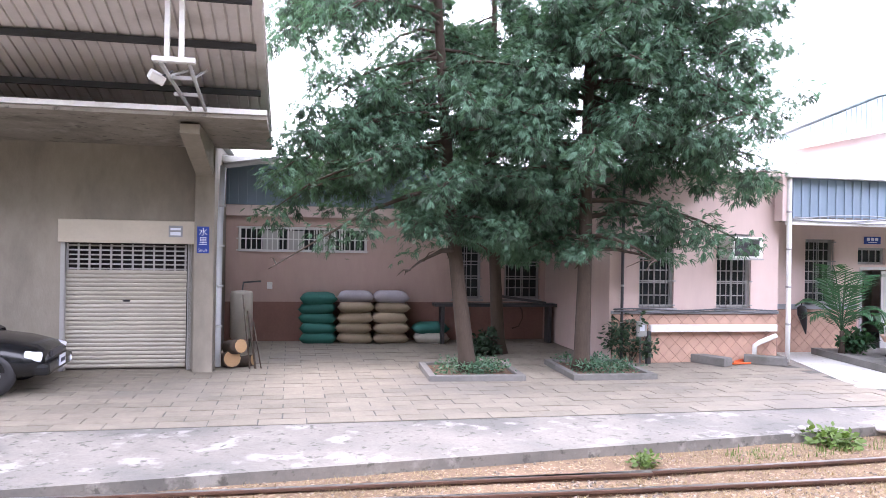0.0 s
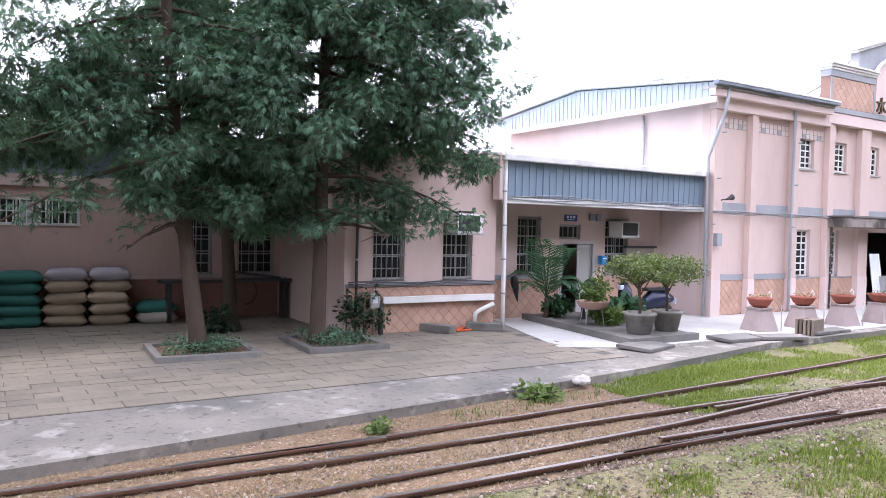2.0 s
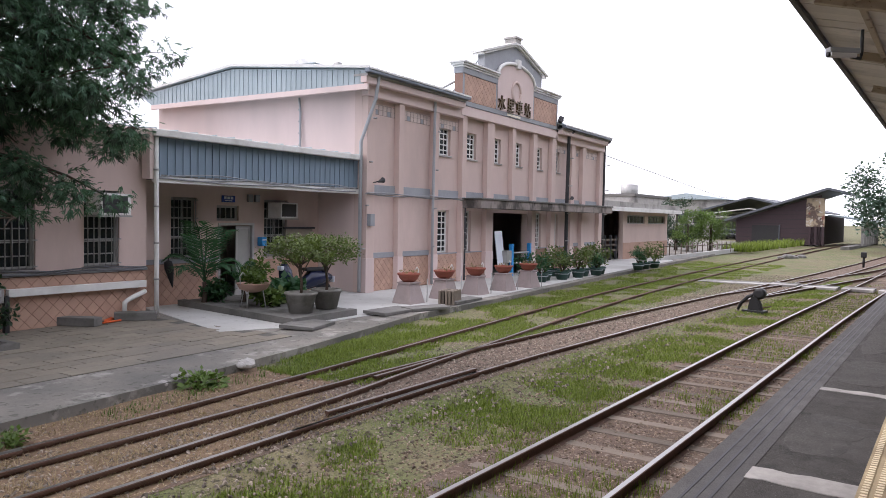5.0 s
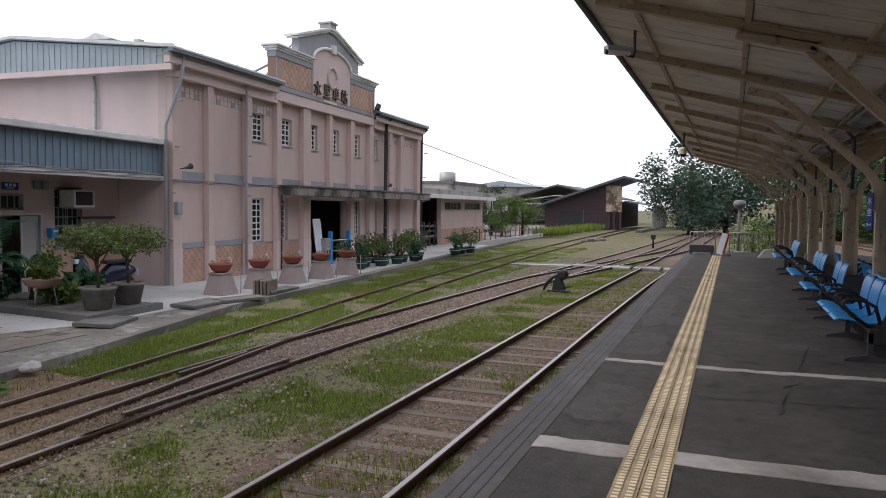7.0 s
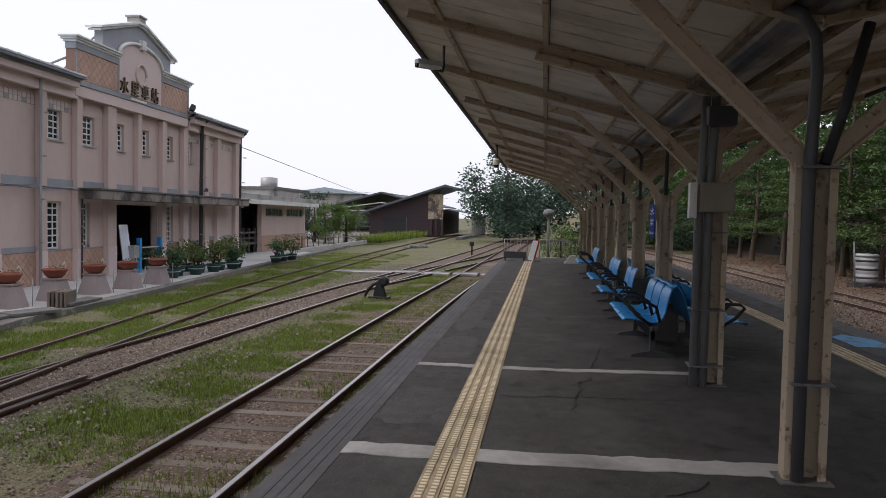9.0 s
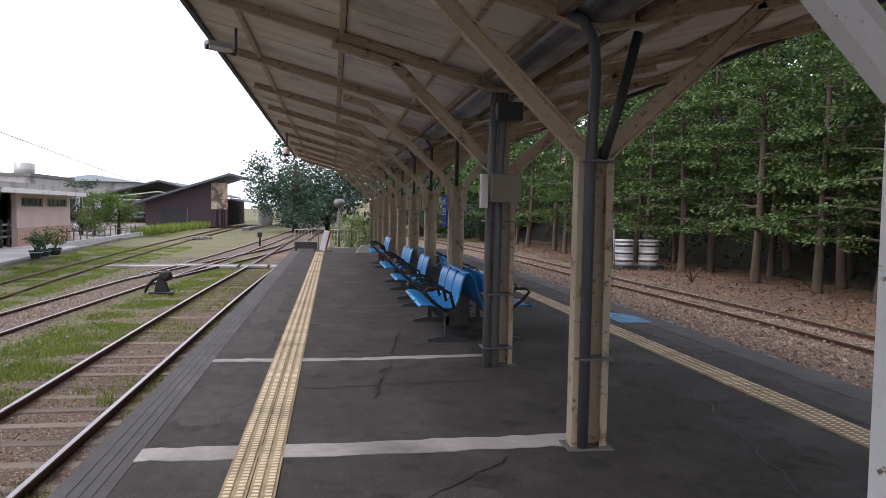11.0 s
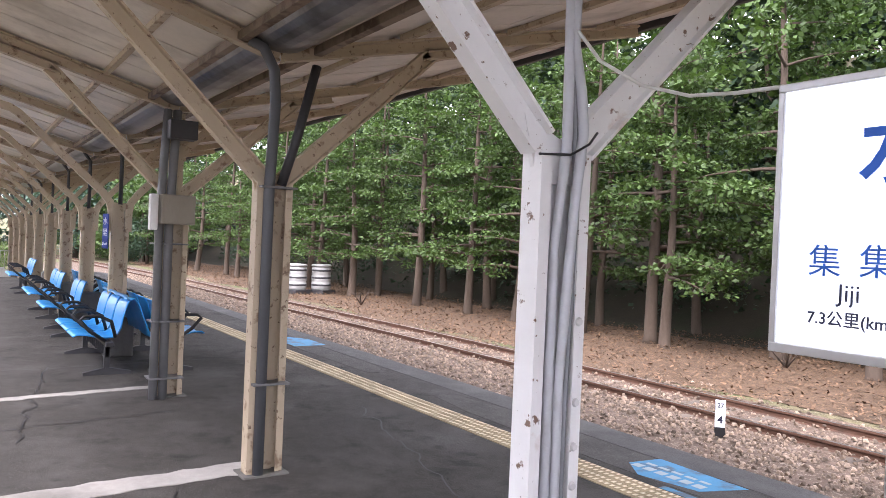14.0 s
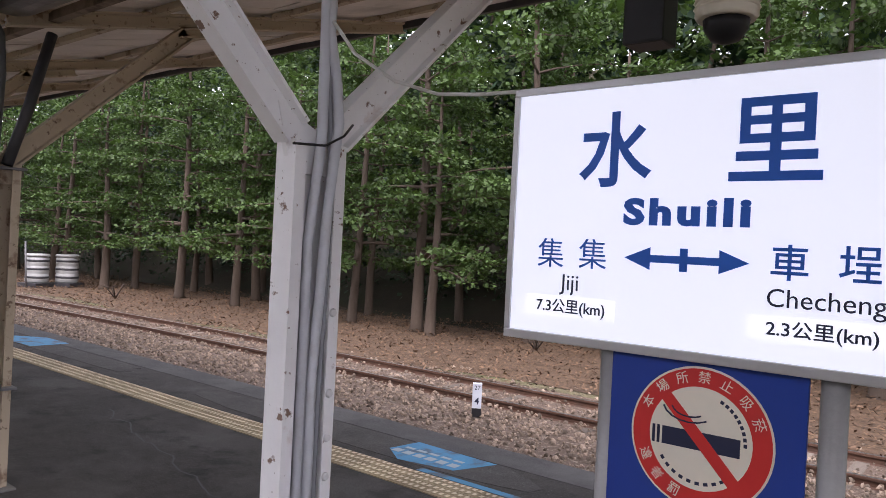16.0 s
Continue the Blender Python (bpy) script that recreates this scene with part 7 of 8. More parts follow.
for k, (x, y, r) in enumerate(((54.6, 9.6, .4), (55.3, 9.3, .3), (53.9, 9.9, .25), (56.2, 9.0, .34))):
    st = bmesh.new()
    bmesh.ops.create_icosphere(st, subdivisions=2, radius=r)
    for v in st.verts:
        v.co *= 1 + .4 * noise.noise(v.co * 4 + Vector((k, 3, 0)))
        v.co.z *= .6
    tagged(part("rubble_stone", st, M["concrete_dark"], None, "", Matrix.Translation((x, y, G + r * .3))), "grey rubble stone beside the far track", "stone")

# ---- platform end ----
def barrier(y0, y1, label):
    b = thing("crowd_barrier", label, "barrier", Matrix.Translation((28.9, 0, 0)))
    part("frame", tubeb([(0, y0, 0), (0, y0, .8), (0, y1, .8), (0, y1, 0)], .022, 8), M["galv"], b)
    part("rail", tubeb([(0, y0, .12), (0, y1, .12)], .016, 6), M["galv"], b)
    n = int(abs(y1 - y0) / .12)
    for k in range(1, n):
        y = y0 + (y1 - y0) * k / n
        part("bar", tubeb([(0, y, .12), (0, y, .8)], .009, 5), M["galv"], b)


barrier(1.38, .5, "grey steel barrier at the platform end")
barrier(.02, -1.5, "grey steel barrier across the platform end")
tr_ = thing("trough", "grey steel trough standing before the barrier", "trough", Matrix.Translation((28.4, .95, 0)))
part("box", boxb(-.15, .15, -.42, .42, .1, .36, .02), M["steeldk"], tr_)
for s in (-.35, .35):
    part("foot", boxb(-.12, .12, s - .03, s + .03, 0, .1), M["steeldk"], tr_)
wb = thing("warning_board", "red and white barrier boards leaning together", "barrier board", Matrix.Translation((28.0, .28, 0)))
part("board", boxb(-.02, .02, -.08, .1, .04, .82, .005, pose(0, 0, 0, 14, 0, 0)), M["red"], wb, "red board")
part("board", boxb(-.06, -.03, -.02, .18, .04, .8, .005, pose(0, 0, 0, 14, 0, 0)), M["signwhite"], wb, "white board")
part("foot", boxb(-.14, .14, -.32, -.05, 0, .1, .02), M["concrete_dark"], wb)
cb = thing("concrete_weight", "pale concrete barrier foot", "block", Matrix.Translation((27.6, -1.2, 0)))
part("block", extrude_poly([(-.3, 0), (.3, 0), (.1, .28), (-.1, .3)], -.18, .18, 'x'), M["concrete_pale"], cb)
sl = thing("signal_lamp", "round grey railway signal lamp on a post", "signal", Matrix.Translation((34, -0.33, G)))
part("post", tubeb([(0, 0, 0), (0, 0, 2.6)], .06, 8), M["concrete_dark"], sl)
part("lamp_head", lathe([(.08, 0), (.24, .1), (.26, .2), (.2, .34), (.05, .38)], 16, Matrix.Translation((0, 0, 2.49))), M["pipedark"], sl)

# ---- sheds and buildings in the distance ----
M["shedwall"] = mat("dark_purple_boarding", (.055, .036, .04), .8, .15, 1.5, .3, 30, stretch=(1, 1, 6))
M["shedroof"] = mat("slate_grey_roof", (.085, .095, .11), .6, .1, 1, .1, 20)
hut = thing("shed", "dark brown boarded shed with a rising roof and mural", "shed", None)
part("wall", extrude_poly([(20.9, S), (12.3, S), (12.3, 4.75), (20.9, 2.0)], 88, 88.3, 'x'), M["shedwall"], hut)
part("side_wall", boxb(88.3, 108, 12.3, 12.6, S, 2.6), M["shedwall"], hut)
part("roof", extrude_poly([(22.0, 1.75), (11.6, 5.25), (9.4, 4.75), (9.4, 4.95), (11.6, 5.5), (22.0, 2.0)], 87, 100, 'x'), M["shedroof"], hut)
# flat dark panel in place of an opening, the shade inside painted on
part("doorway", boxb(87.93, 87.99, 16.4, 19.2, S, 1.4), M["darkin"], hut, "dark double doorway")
part("door_frame", boxb(87.9, 87.96, 16.3, 16.4, S, 1.5), M["shedroof"], hut)
for k in range(8):
    part("board_joint", boxb(87.97, 87.995, 12.4, 20.8, S + .5 * k + .2, S + .5 * k + .23), M["darkin"], hut)
M["mural"] = mat("faded_mural_paint", (.36, .29, .2), .7, .3, 1.2, 0, 40, stain=(.09, .06, .05), stain_amt=.95, stain_scale=1.1, edge=(.46, .54), specks=(((.5, .46, .4), .9, 2.2, (.56, .6)), ((.2, .07, .05), .9, 1.7, (.6, .64))))
part("mural", boxb(87.9, 87.96, 11.9, 13.7, 1.35, 4.4), M["mural"], hut, "faded abstract mural panel")
for y in (12.0, 12.7, 13.3):
    part("post", boxb(87.7, 87.9, y - .12, y + .12, S, 1.3), M["shedwall"], hut)
part("side_roof", extrude_poly([(8.0, 1.95), (11.9, 2.55), (11.9, 2.7), (8.0, 2.1)], 90, 108, 'x'), M["roofblue"], hut)
for k in range(7):
    part("post", boxb(90 + 2.8 * k, 90.25 + 2.8 * k, 8.4, 8.65, S, 2.0), M["concrete"], hut)
structure("platform_far", boxb(80, 110, 8.6, 9.4, G, S + .12, .03), M["concrete_dark"], "far loading platform before the shed", "platform")
cp = thing("carport", "open shed with steel roof trusses", "open shed", None)
part("roof", extrude_poly([(33.5, 2.4), (24, 5.0), (16.5, 3.2), (16.5, 3.4), (24, 5.25), (33.5, 2.6)], 108, 140, 'x'), M["shedroof"], cp)
for x in (108, 116, 124):
    for y in (32.5, 28, 24, 20, 17):
        part("post", boxb(x, x + .25, y, y + .25, S, 2.6), M["steeldk"], cp)
    part("truss", tubeb([(x, 33, 2.3), (x, 24, 3.6), (x, 17, 2.6)], .1, 5), M["galv"], cp)
    part("truss", tubeb([(x, 33, 2.3), (x, 17, 2.5)], .1, 5), M["galv"], cp)
fb = thing("far_building", "pale grey block building in the distance", "building", None)
part("wall", boxb(120, 140, 30, 42, S, 5.2), M["concrete"], fb)
part("roof", extrude_poly([(29.5, 5.2), (42.5, 5.2), (36, 6.2)], 119, 141, 'x'), M["roofblue"], fb)
for k in range(4):
    part("window", boxb(119.9, 119.99, 31 + 2.6 * k, 32.4 + 2.6 * k, 1.5, 3), M["glass"], fb)
fb2 = thing("far_building", "grey rooftop with tanks behind the outbuilding", "building", None)
part("wall", boxb(64, 74, 24, 33, S, 3.8), M["concrete"], fb2)
part("tank", lathe([(.8, 3.8), (.8, 5.0), (.3, 5.1)], 14, Matrix.Translation((68, 26, 0))), M["galv"], fb2)
part("parapet", boxb(63.9, 74.1, 23.9, 33.1, 3.8, 4.05), M["concrete_dark"], fb2)
pc_ = thing("parked_car", "small dark car parked under the open shed", "car", Matrix.Translation((101, 24.5, S)))
part("body", boxb(-2, 2, -.85, .85, .3, .85, .15), M["carpaint"], pc_)
part("cabin", boxb(-1.1, 1.0, -.75, .75, .85, 1.4, .2), M["glass"], pc_)
for x in (-1.3, 1.3):
    for y in (-.85, .85):
        part("wheel", lathe([(.2, -.08), (.31, -.08), (.31, .08), (.2, .08)], 14, Matrix.Translation((x, y, .31)) @ pose(0, 0, 0, 90, 0, 0)), M["black"], pc_)
gf = thing("garden_fence", "low fence of thin stakes round the garden", "fence", Matrix.Translation((0, 0, S)))
for k in range(14):
    part("stake", boxb(47 + .9 * k, 47.06 + .9 * k, 15.6 - .1 * k, 15.66 - .1 * k, 0, .8), M["tie"], gf)
part("rail", tubeb([(47, 15.63, .6), (58.7, 14.3, .6)], .03, 5), M["tie"], gf)
ov = thing("overhead_wire", "thin overhead wire behind the station", "wire", None)
part("wire", tubeb([(36, 17, 5.6), (70, 18, 3.9), (120, 14, 4.6)], .02, 4), M["black"], ov)
wl_ = structure("low_wall", boxb(38, 88, 14.2, 14.4, S - .1, S + .22, .01, pose(0, -1.5, 0, 0, 0, 1.6)), M["concrete_pale"], "low pale kerb wall beyond the station", "wall")


# ---- plants ----
def leaf_cloud(centres, radii, per, size, flat_=0.6, droop=0.0, kind='leaf', seed=1):
    """Small leaves scattered through clumps; arrays of corners and faces. kind spray: feathery sprigs of narrow leaves."""
    r = np.random.default_rng(seed)
    c = np.repeat(np.asarray(centres, float), per, 0)
    rad = np.repeat(np.asarray(radii, float), per)
    n = len(c)
    d = r.normal(0, 1, (n, 3))
    d /= np.linalg.norm(d, axis=1)[:, None]
    p = c + d * (rad * r.random(n) ** .45)[:, None] * np.array([1, 1, flat_])
    out = d * np.array([1, 1, .35])
    out[:, 2] -= droop
    out += r.normal(0, .45, (n, 3))
    out /= np.linalg.norm(out, axis=1)[:, None]
    side = np.cross(out, r.normal(0, 1, (n, 3)) * np.array([.5, .5, 1]) + np.array([0, 0, .8]))
    side /= np.linalg.norm(side, axis=1)[:, None] + 1e-9
    L = (size * r.uniform(.6, 1.4, n))[:, None]
    if kind == 'spray':
        vs, fs = [], []
        for k, (t, w, a) in enumerate(((0, .065, 0), (.2, .07, .6), (.2, .07, -.6), (.5, .06, .55), (.5, .06, -.55))):
            dirn = out * math.cos(a) + side * math.sin(a)
            nrm = -out * math.sin(a) + side * math.cos(a)
            b0 = p + out * L * t
            ln = L * (.9 if k == 0 else .6)
            vs.append(np.stack([b0, b0 + dirn * ln * .45 + nrm * L * w, b0 + dirn * ln + np.array([0, 0, -.12]) * L, b0 + dirn * ln * .45 - nrm * L * w], 1))
        v = np.concatenate(vs, 1).reshape(-1, 3)
        f = np.arange(len(v)).reshape(-1, 4)
        return v, f
    v = np.stack([p, p + out * L * .5 + side * L * .32, p + out * L, p + out * L * .5 - side * L * .32], 1).reshape(-1, 3)
    return v, np.arange(len(v)).reshape(-1, 4)


def limb_tree(parent, base, lean, height, r0, limbs, bark, seed, twigs=2, droop=.12):
    """A tapered, slightly bent trunk with limbs (height, azimuth, length, rise); the limb ends."""
    rr = random.Random(seed)
    bm = bmesh.new()
    tr = []
    for k in range(9):
        t = k / 8
        tr.append(Vector((base[0] + lean[0] * t + .06 * math.sin(t * 7 + seed), base[1] + lean[1] * t + .06 * math.cos(t * 5 + seed), base[2] + height * t)))
    rad = [r0 * 1.45] + [r0 * (1 - .85 * k / 8) for k in range(1, 9)]
    tr.insert(1, tr[0].lerp(tr[1], .18))
    rad.insert(1, r0 * 1.05)
    tube(bm, tr, rad, 9)
    part("trunk", bm, bark, parent)
    ends = []
    for h, az, ln, rise in limbs:
        bl = bmesh.new()
        t = min(max(h / height, 0), .97)
        k = t * 8
        i = min(int(k), 7)
        pts_main = [tr[0]] + tr[2:]
        s = pts_main[i].lerp(pts_main[i + 1], k - i)
        d = Vector((math.cos(az), math.sin(az), 0))
        pts = [s + d * ln * q + Vector((rr.uniform(-.08, .08), rr.uniform(-.08, .08), rise * ln * (q ** .8) - droop * ln * q * q)) for q in (0, .25, .5, .75, 1)]
        q0 = max(.012, r0 * (1 - .85 * t) * .45)
        tube(bl, pts, [q0, q0 * .8, q0 * .6, q0 * .4, q0 * .15], 5, False)
        ends += [(pts[2], .7), (pts[3], .9), (pts[4], 1.0)]
        if droop > .2:
            ends.append((pts[1], .75))
        for _ in range(twigs):
            b = pts[2].lerp(pts[4], rr.random())
            e = b + Vector((rr.uniform(-.5, .5), rr.uniform(-.5, .5), rr.uniform(-.3, .35))) * ln * .5
            tube(bl, [b, b.lerp(e, .5) + Vector((0, 0, .05)), e], [q0 * .35, q0 * .22, .005], 4, False)
            ends.append((e, .8))
        part("limb", bl, bark, parent)
    return ends


def cedar(x, y, height, lean, crown, seed, label, skirt=0, skirt_az=0.0, ring=3):
    """A tall cedar with a clear trunk and drooping feathery sprays. crown(h, az): reach of a limb at height h."""
    t = thing("cedar_tree", label, "tree", Matrix.Translation((0, 0, 0)))
    rr = random.Random(seed)
    limbs = []
    h = 2.2
    while h < height - .3:
        for _ in range(ring):
            az = rr.uniform(0, 2 * math.pi)
            ln = crown(h, az) * rr.uniform(.75, 1.08)
            limbs.append((h, az, ln, rr.uniform(.0, .35)))
        h += rr.uniform(.22, .36) if h < 7 else rr.uniform(.4, .6)
    for k in range(skirt):
        limbs.append((rr.uniform(3.3, 7.5), rr.uniform(-1.0, 1.0) + skirt_az, rr.uniform(2.0, 3.3), rr.uniform(-.15, .15)))
    ends = limb_tree(t, (x, y, S), lean, height, .145, limbs, M["bark"], seed, 3, .34)
    cen = [tuple(e) for e, q in ends]
    rad = [.39 * q for e, q in ends]
    v, f = leaf_cloud(cen, rad, 60, .145, .8, .6, 'spray', seed)
    keep = v.reshape(-1, 20, 3)[:, 0, 2] > S + 2.15 - .25 * np.sin(v.reshape(-1, 20, 3)[:, 0, 0] * 2.1)
    v = v.reshape(-1, 20, 3)[keep].reshape(-1, 3)
    pyd("crown", v, np.arange(len(v)).reshape(-1, 4), M["cedar"], t, "dark green feathery drooping foliage")
    # inner sprays wear the darker copy, painting the crown's own shade
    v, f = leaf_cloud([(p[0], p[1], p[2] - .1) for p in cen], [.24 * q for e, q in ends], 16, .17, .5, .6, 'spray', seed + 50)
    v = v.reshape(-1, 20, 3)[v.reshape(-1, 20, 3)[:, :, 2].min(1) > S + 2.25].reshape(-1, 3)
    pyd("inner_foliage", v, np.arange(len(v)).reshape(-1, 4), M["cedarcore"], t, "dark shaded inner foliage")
    return t


def crown_a(h, az):
    w = Vector((math.cos(az), math.sin(az)))
    base = 1.0 + 1.5 * min(1, (h - 2.0) / 2.0) if h < 6 else 2.5 * max(.2, min(1, (13.2 - h) / 5.5))
    return base * (1.1 if w.x < -.2 else .75)


def crown_b(h, az):
    w = Vector((math.cos(az), math.sin(az)))
    base = 1.2 + 1.6 * min(1, (h - 2.0) / 1.4) if h < 8.5 else 2.9 * max(.2, min(1, (14.5 - h) / 5))
    return base * (1.16 if w.x > .2 else .75)


# tops out of view are made up, raised to shade the forecourt
cedar(2.5, 13.05, 12.4, (-1.22, .13), crown_a, 3, "tall dark cedar tree with drooping sprays in a kerbed bed", 20, 3.2, 2)
cedar(4.55, 13.05, 13.6, (.45, .19), crown_b, 8, "broad dark cedar tree with hanging branches in a kerbed bed", 26, -.2)
# crown widened to keep sky light off the recess
cedar(3.6, 15.6, 11.0, (-.24, .24), lambda h, az: 1.1 if h < 3.4 else 1.9 * max(.3, min(1, (11.4 - h) / 4)), 15, "slimmer dark tree standing behind the cedars", ring=2)


def shrub(m, r, n, size, material, label, name="shrub", flat_=.7, seed=1, stems=5, category="shrub"):
    t = thing(name, label, category, m)
    bm = bmesh.new()
    rr = random.Random(seed)
    for k in range(stems):
        a = rr.uniform(0, 6.28)
        tube(bm, [(0, 0, 0), (.3 * r * math.cos(a), .3 * r * math.sin(a), .5 * r), (.7 * r * math.cos(a), .7 * r * math.sin(a), r * flat_)], [.015, .01, .004], 5)
    part("stem", bm, M["bark"], t)
    cen = [(rr.uniform(-.6, .6) * r, rr.uniform(-.6, .6) * r, r * flat_ * rr.uniform(.3, 1.3)) for _ in range(14)]
    v, f = leaf_cloud(cen, [r * .42] * 14, n // 14, size, .8, .1, 'leaf', seed)
    v[:, 2] = np.maximum(v[:, 2], .01)
    pyd("foliage", v, f, material, t)
    return t


# kerbed beds of the two cedars
def tree_bed(x0, x1, y0, y1, seed):
    b = thing("tree_bed", "square tree bed with a low stone kerb and weeds", "planting bed", Matrix.Translation((0, 0, S)))
    for a in ((x0, x1, y0, y0 + .12), (x0, x1, y1 - .12, y1), (x0, x0 + .12, y0 + .125, y1 - .125), (x1 - .12, x1, y0 + .125, y1 - .125)):
        part("kerb_stone", boxb(a[0], a[1], a[2], a[3], 0, .11, .015), M["concrete_dark"], b)
    part("soil", boxb(x0 + .1, x1 - .1, y0 + .1, y1 - .1, 0, .06, .01), M["litter"], b)
    v, f = leaf_cloud([(random.uniform(x0 + .2, x1 - .2), random.uniform(y0 + .2, y1 - .2), .16) for _ in range(60)], [.17] * 60, 22, .06, .8, 0, 'leaf', seed)
    v[:, 2] = np.maximum(v[:, 2], .05)
    pyd("weed_patch", v, f, M["cedar"], b, "low leafy weeds")


tree_bed(1.7, 3.35, 12.2, 13.75, 4)
tree_bed(4.18, 5.7, 12.2, 14.0, 5)


# ---- the wood south of the line ----
def wood_tree(seed, height):
    t = thing("woodland_tree", "slender woodland tree with layered green branches", "tree", None, "woodland trees")
    rr = random.Random(seed)
    limbs, h = [], 2.0
    while h < height - .4:
        for _ in range(2):
            limbs.append((h, rr.uniform(0, 6.28), rr.uniform(1.1, 2.6) * (1 if h < height * .7 else .6), rr.uniform(-.05, .25)))
        h += rr.uniform(.35, .6)
    ends = limb_tree(t, (0, 0, 0), (rr.uniform(-.4, .4), rr.uniform(-.4, .4)), height, rr.uniform(.14, .2), limbs, M["bark2"], seed, 1)
    v, f = leaf_cloud([tuple(e) for e, q in ends], [.62 * q for e, q in ends], 60, .135, .24, .12, 'leaf', seed)
    pyd("crown", v, f, M["forest"], t, "layers of mid-green leaves")
    return t


protos = [wood_tree(21 + k, h) for k, h in enumerate((8.5, 9.5, 10.5, 7.5, 9.0))]
FRONT = [(29.0, -14.4), (28.8, -15.6), (24.3, -14.9), (26.5, -16.9), (21.0, -15.0), (18.5, -15.1), (15.6, -15.2), (13.3, -15.5), (12.5, -15.1), (31.9, -14.2), (34.2, -14.6), (36.5, -13.9),
         (39, -14.3), (42, -13.6), (45, -13.9), (49, -13.2), (53, -13.5), (10.1, -16.2), (7.6, -15.5), (5.0, -16.4), (2.2, -15.6), (-.6, -16.1), (-3.6, -15.4), (-7, -16), (57, -12.6), (62, -12.4),
         (16.9, -17.2), (22.6, -17.0), (19.8, -17.8), (10.8, -18.2), (6.1, -18.4), (31.0, -16.8), (34.8, -17.0), (14.2, -18.4), (3.4, -18.3), (0.4, -18.5), (38, -17), (43, -16.5), (47.5, -16.6), (25, -19), (29, -19.2), (52, -16)]
for k, (x, y) in enumerate(FRONT):
    m = pose(x, y, ground_height(x, y) - .05, 0, 0, (k * 77) % 360) @ Matrix.Diagonal((1, 1, .9 + .2 * ((k * 37) % 10) / 10, 1))
    if k < len(protos):
        protos[k].matrix_basis = m
    else:
        copy_thing(protos[k % 5], m)
# undergrowth and leafy slope behind, with the wood's shade in their dark green
cen, rad = [], []
for _ in range(800):
    x, y = random.uniform(-16, 66), random.uniform(-34, -19.5)
    cen.append((x, y, ground_height(x, y) + random.uniform(.1, 2.6)))
    rad.append(random.uniform(.5, 1.2))
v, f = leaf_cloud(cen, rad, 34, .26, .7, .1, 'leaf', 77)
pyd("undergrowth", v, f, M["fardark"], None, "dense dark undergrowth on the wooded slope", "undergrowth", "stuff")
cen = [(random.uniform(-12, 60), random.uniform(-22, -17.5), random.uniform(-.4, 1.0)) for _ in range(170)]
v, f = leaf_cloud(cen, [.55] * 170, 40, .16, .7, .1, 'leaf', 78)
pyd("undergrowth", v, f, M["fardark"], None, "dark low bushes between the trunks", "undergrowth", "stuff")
trunks = bmesh.new()
for _ in range(90):
    x, y = random.uniform(-14, 64), random.uniform(-32, -20)
    z = ground_height(x, y)
    tube(trunks, [(x, y, z - .2), (x + random.uniform(-.3, .3), y, z + 4), (x + random.uniform(-.6, .6), y, z + 8)], [.13, .1, .05], 6, False)
tagged(part("far_trunks", trunks, M["bark2"], None, "trunks of the wood behind"), "pale trunks of the deeper wood", "trees", "", "stuff")
cen, rad = [], []
for _ in range(1150):
    x, y = random.uniform(-18, 68), random.uniform(-34, -18)
    cen.append((x, y, ground_height(x, y) + random.uniform(2.6, 12)))
    rad.append(random.uniform(.8, 1.6))
v, f = leaf_cloud(cen, rad, 66, .28, .4, .1, 'leaf', 79)
pyd("wood_canopy", v, f, M["forest"], None, "dense canopy of the wood behind the front trees", "trees", "stuff")


# taller crowns on the slope close the wood against the sky
cen, rad = [], []
for _ in range(700):
    x, y = random.uniform(-30, 80), random.uniform(-46, -26)
    cen.append((x, y, ground_height(x, y) + random.uniform(5, 17)))
    rad.append(random.uniform(1.2, 2.2))
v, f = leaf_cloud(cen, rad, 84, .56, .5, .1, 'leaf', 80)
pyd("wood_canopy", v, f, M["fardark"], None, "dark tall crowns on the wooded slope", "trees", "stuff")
# foliage deep in the wood, again with shade put into the colour
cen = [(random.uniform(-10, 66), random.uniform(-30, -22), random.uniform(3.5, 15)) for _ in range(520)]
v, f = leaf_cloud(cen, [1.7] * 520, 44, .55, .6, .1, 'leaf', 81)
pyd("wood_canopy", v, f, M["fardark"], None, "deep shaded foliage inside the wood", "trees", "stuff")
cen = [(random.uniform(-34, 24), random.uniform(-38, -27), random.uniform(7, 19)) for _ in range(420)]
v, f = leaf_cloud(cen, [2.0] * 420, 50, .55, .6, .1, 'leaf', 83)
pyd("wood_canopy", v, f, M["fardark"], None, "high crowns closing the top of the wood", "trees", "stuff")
# fallen leaves and twigs on the woodland edge
n = 34000
lx_ = -8 + 66 * rng.random(n) ** 1.2
ly_ = rng.uniform(-19, -10.9, n) + .4 * np.sin(lx_ * .9)
c = np.stack([lx_, ly_, G + .1 + rng.uniform(-.02, .03, n)], 1)
a, t_ = rng.uniform(0, 6.28, n), rng.normal(0, .35, (n, 2))
d = np.stack([np.cos(a), np.sin(a), t_[:, 0]], 1) * rng.uniform(.025, .07, (n, 1))
e = np.stack([-np.sin(a), np.cos(a), t_[:, 1]], 1) * rng.uniform(.012, .03, (n, 1))
v = np.stack([c - d, c + e, c + d, c - e], 1).reshape(-1, 3)
pyd("fallen_leaves", v, np.arange(4 * n).reshape(-1, 4), mat("fallen_leaf", (0.135, 0.083, 0.05), .9, .3, 3, 0, isl=1.3), None, "brown fallen leaves on the woodland floor", "leaves", "stuff")


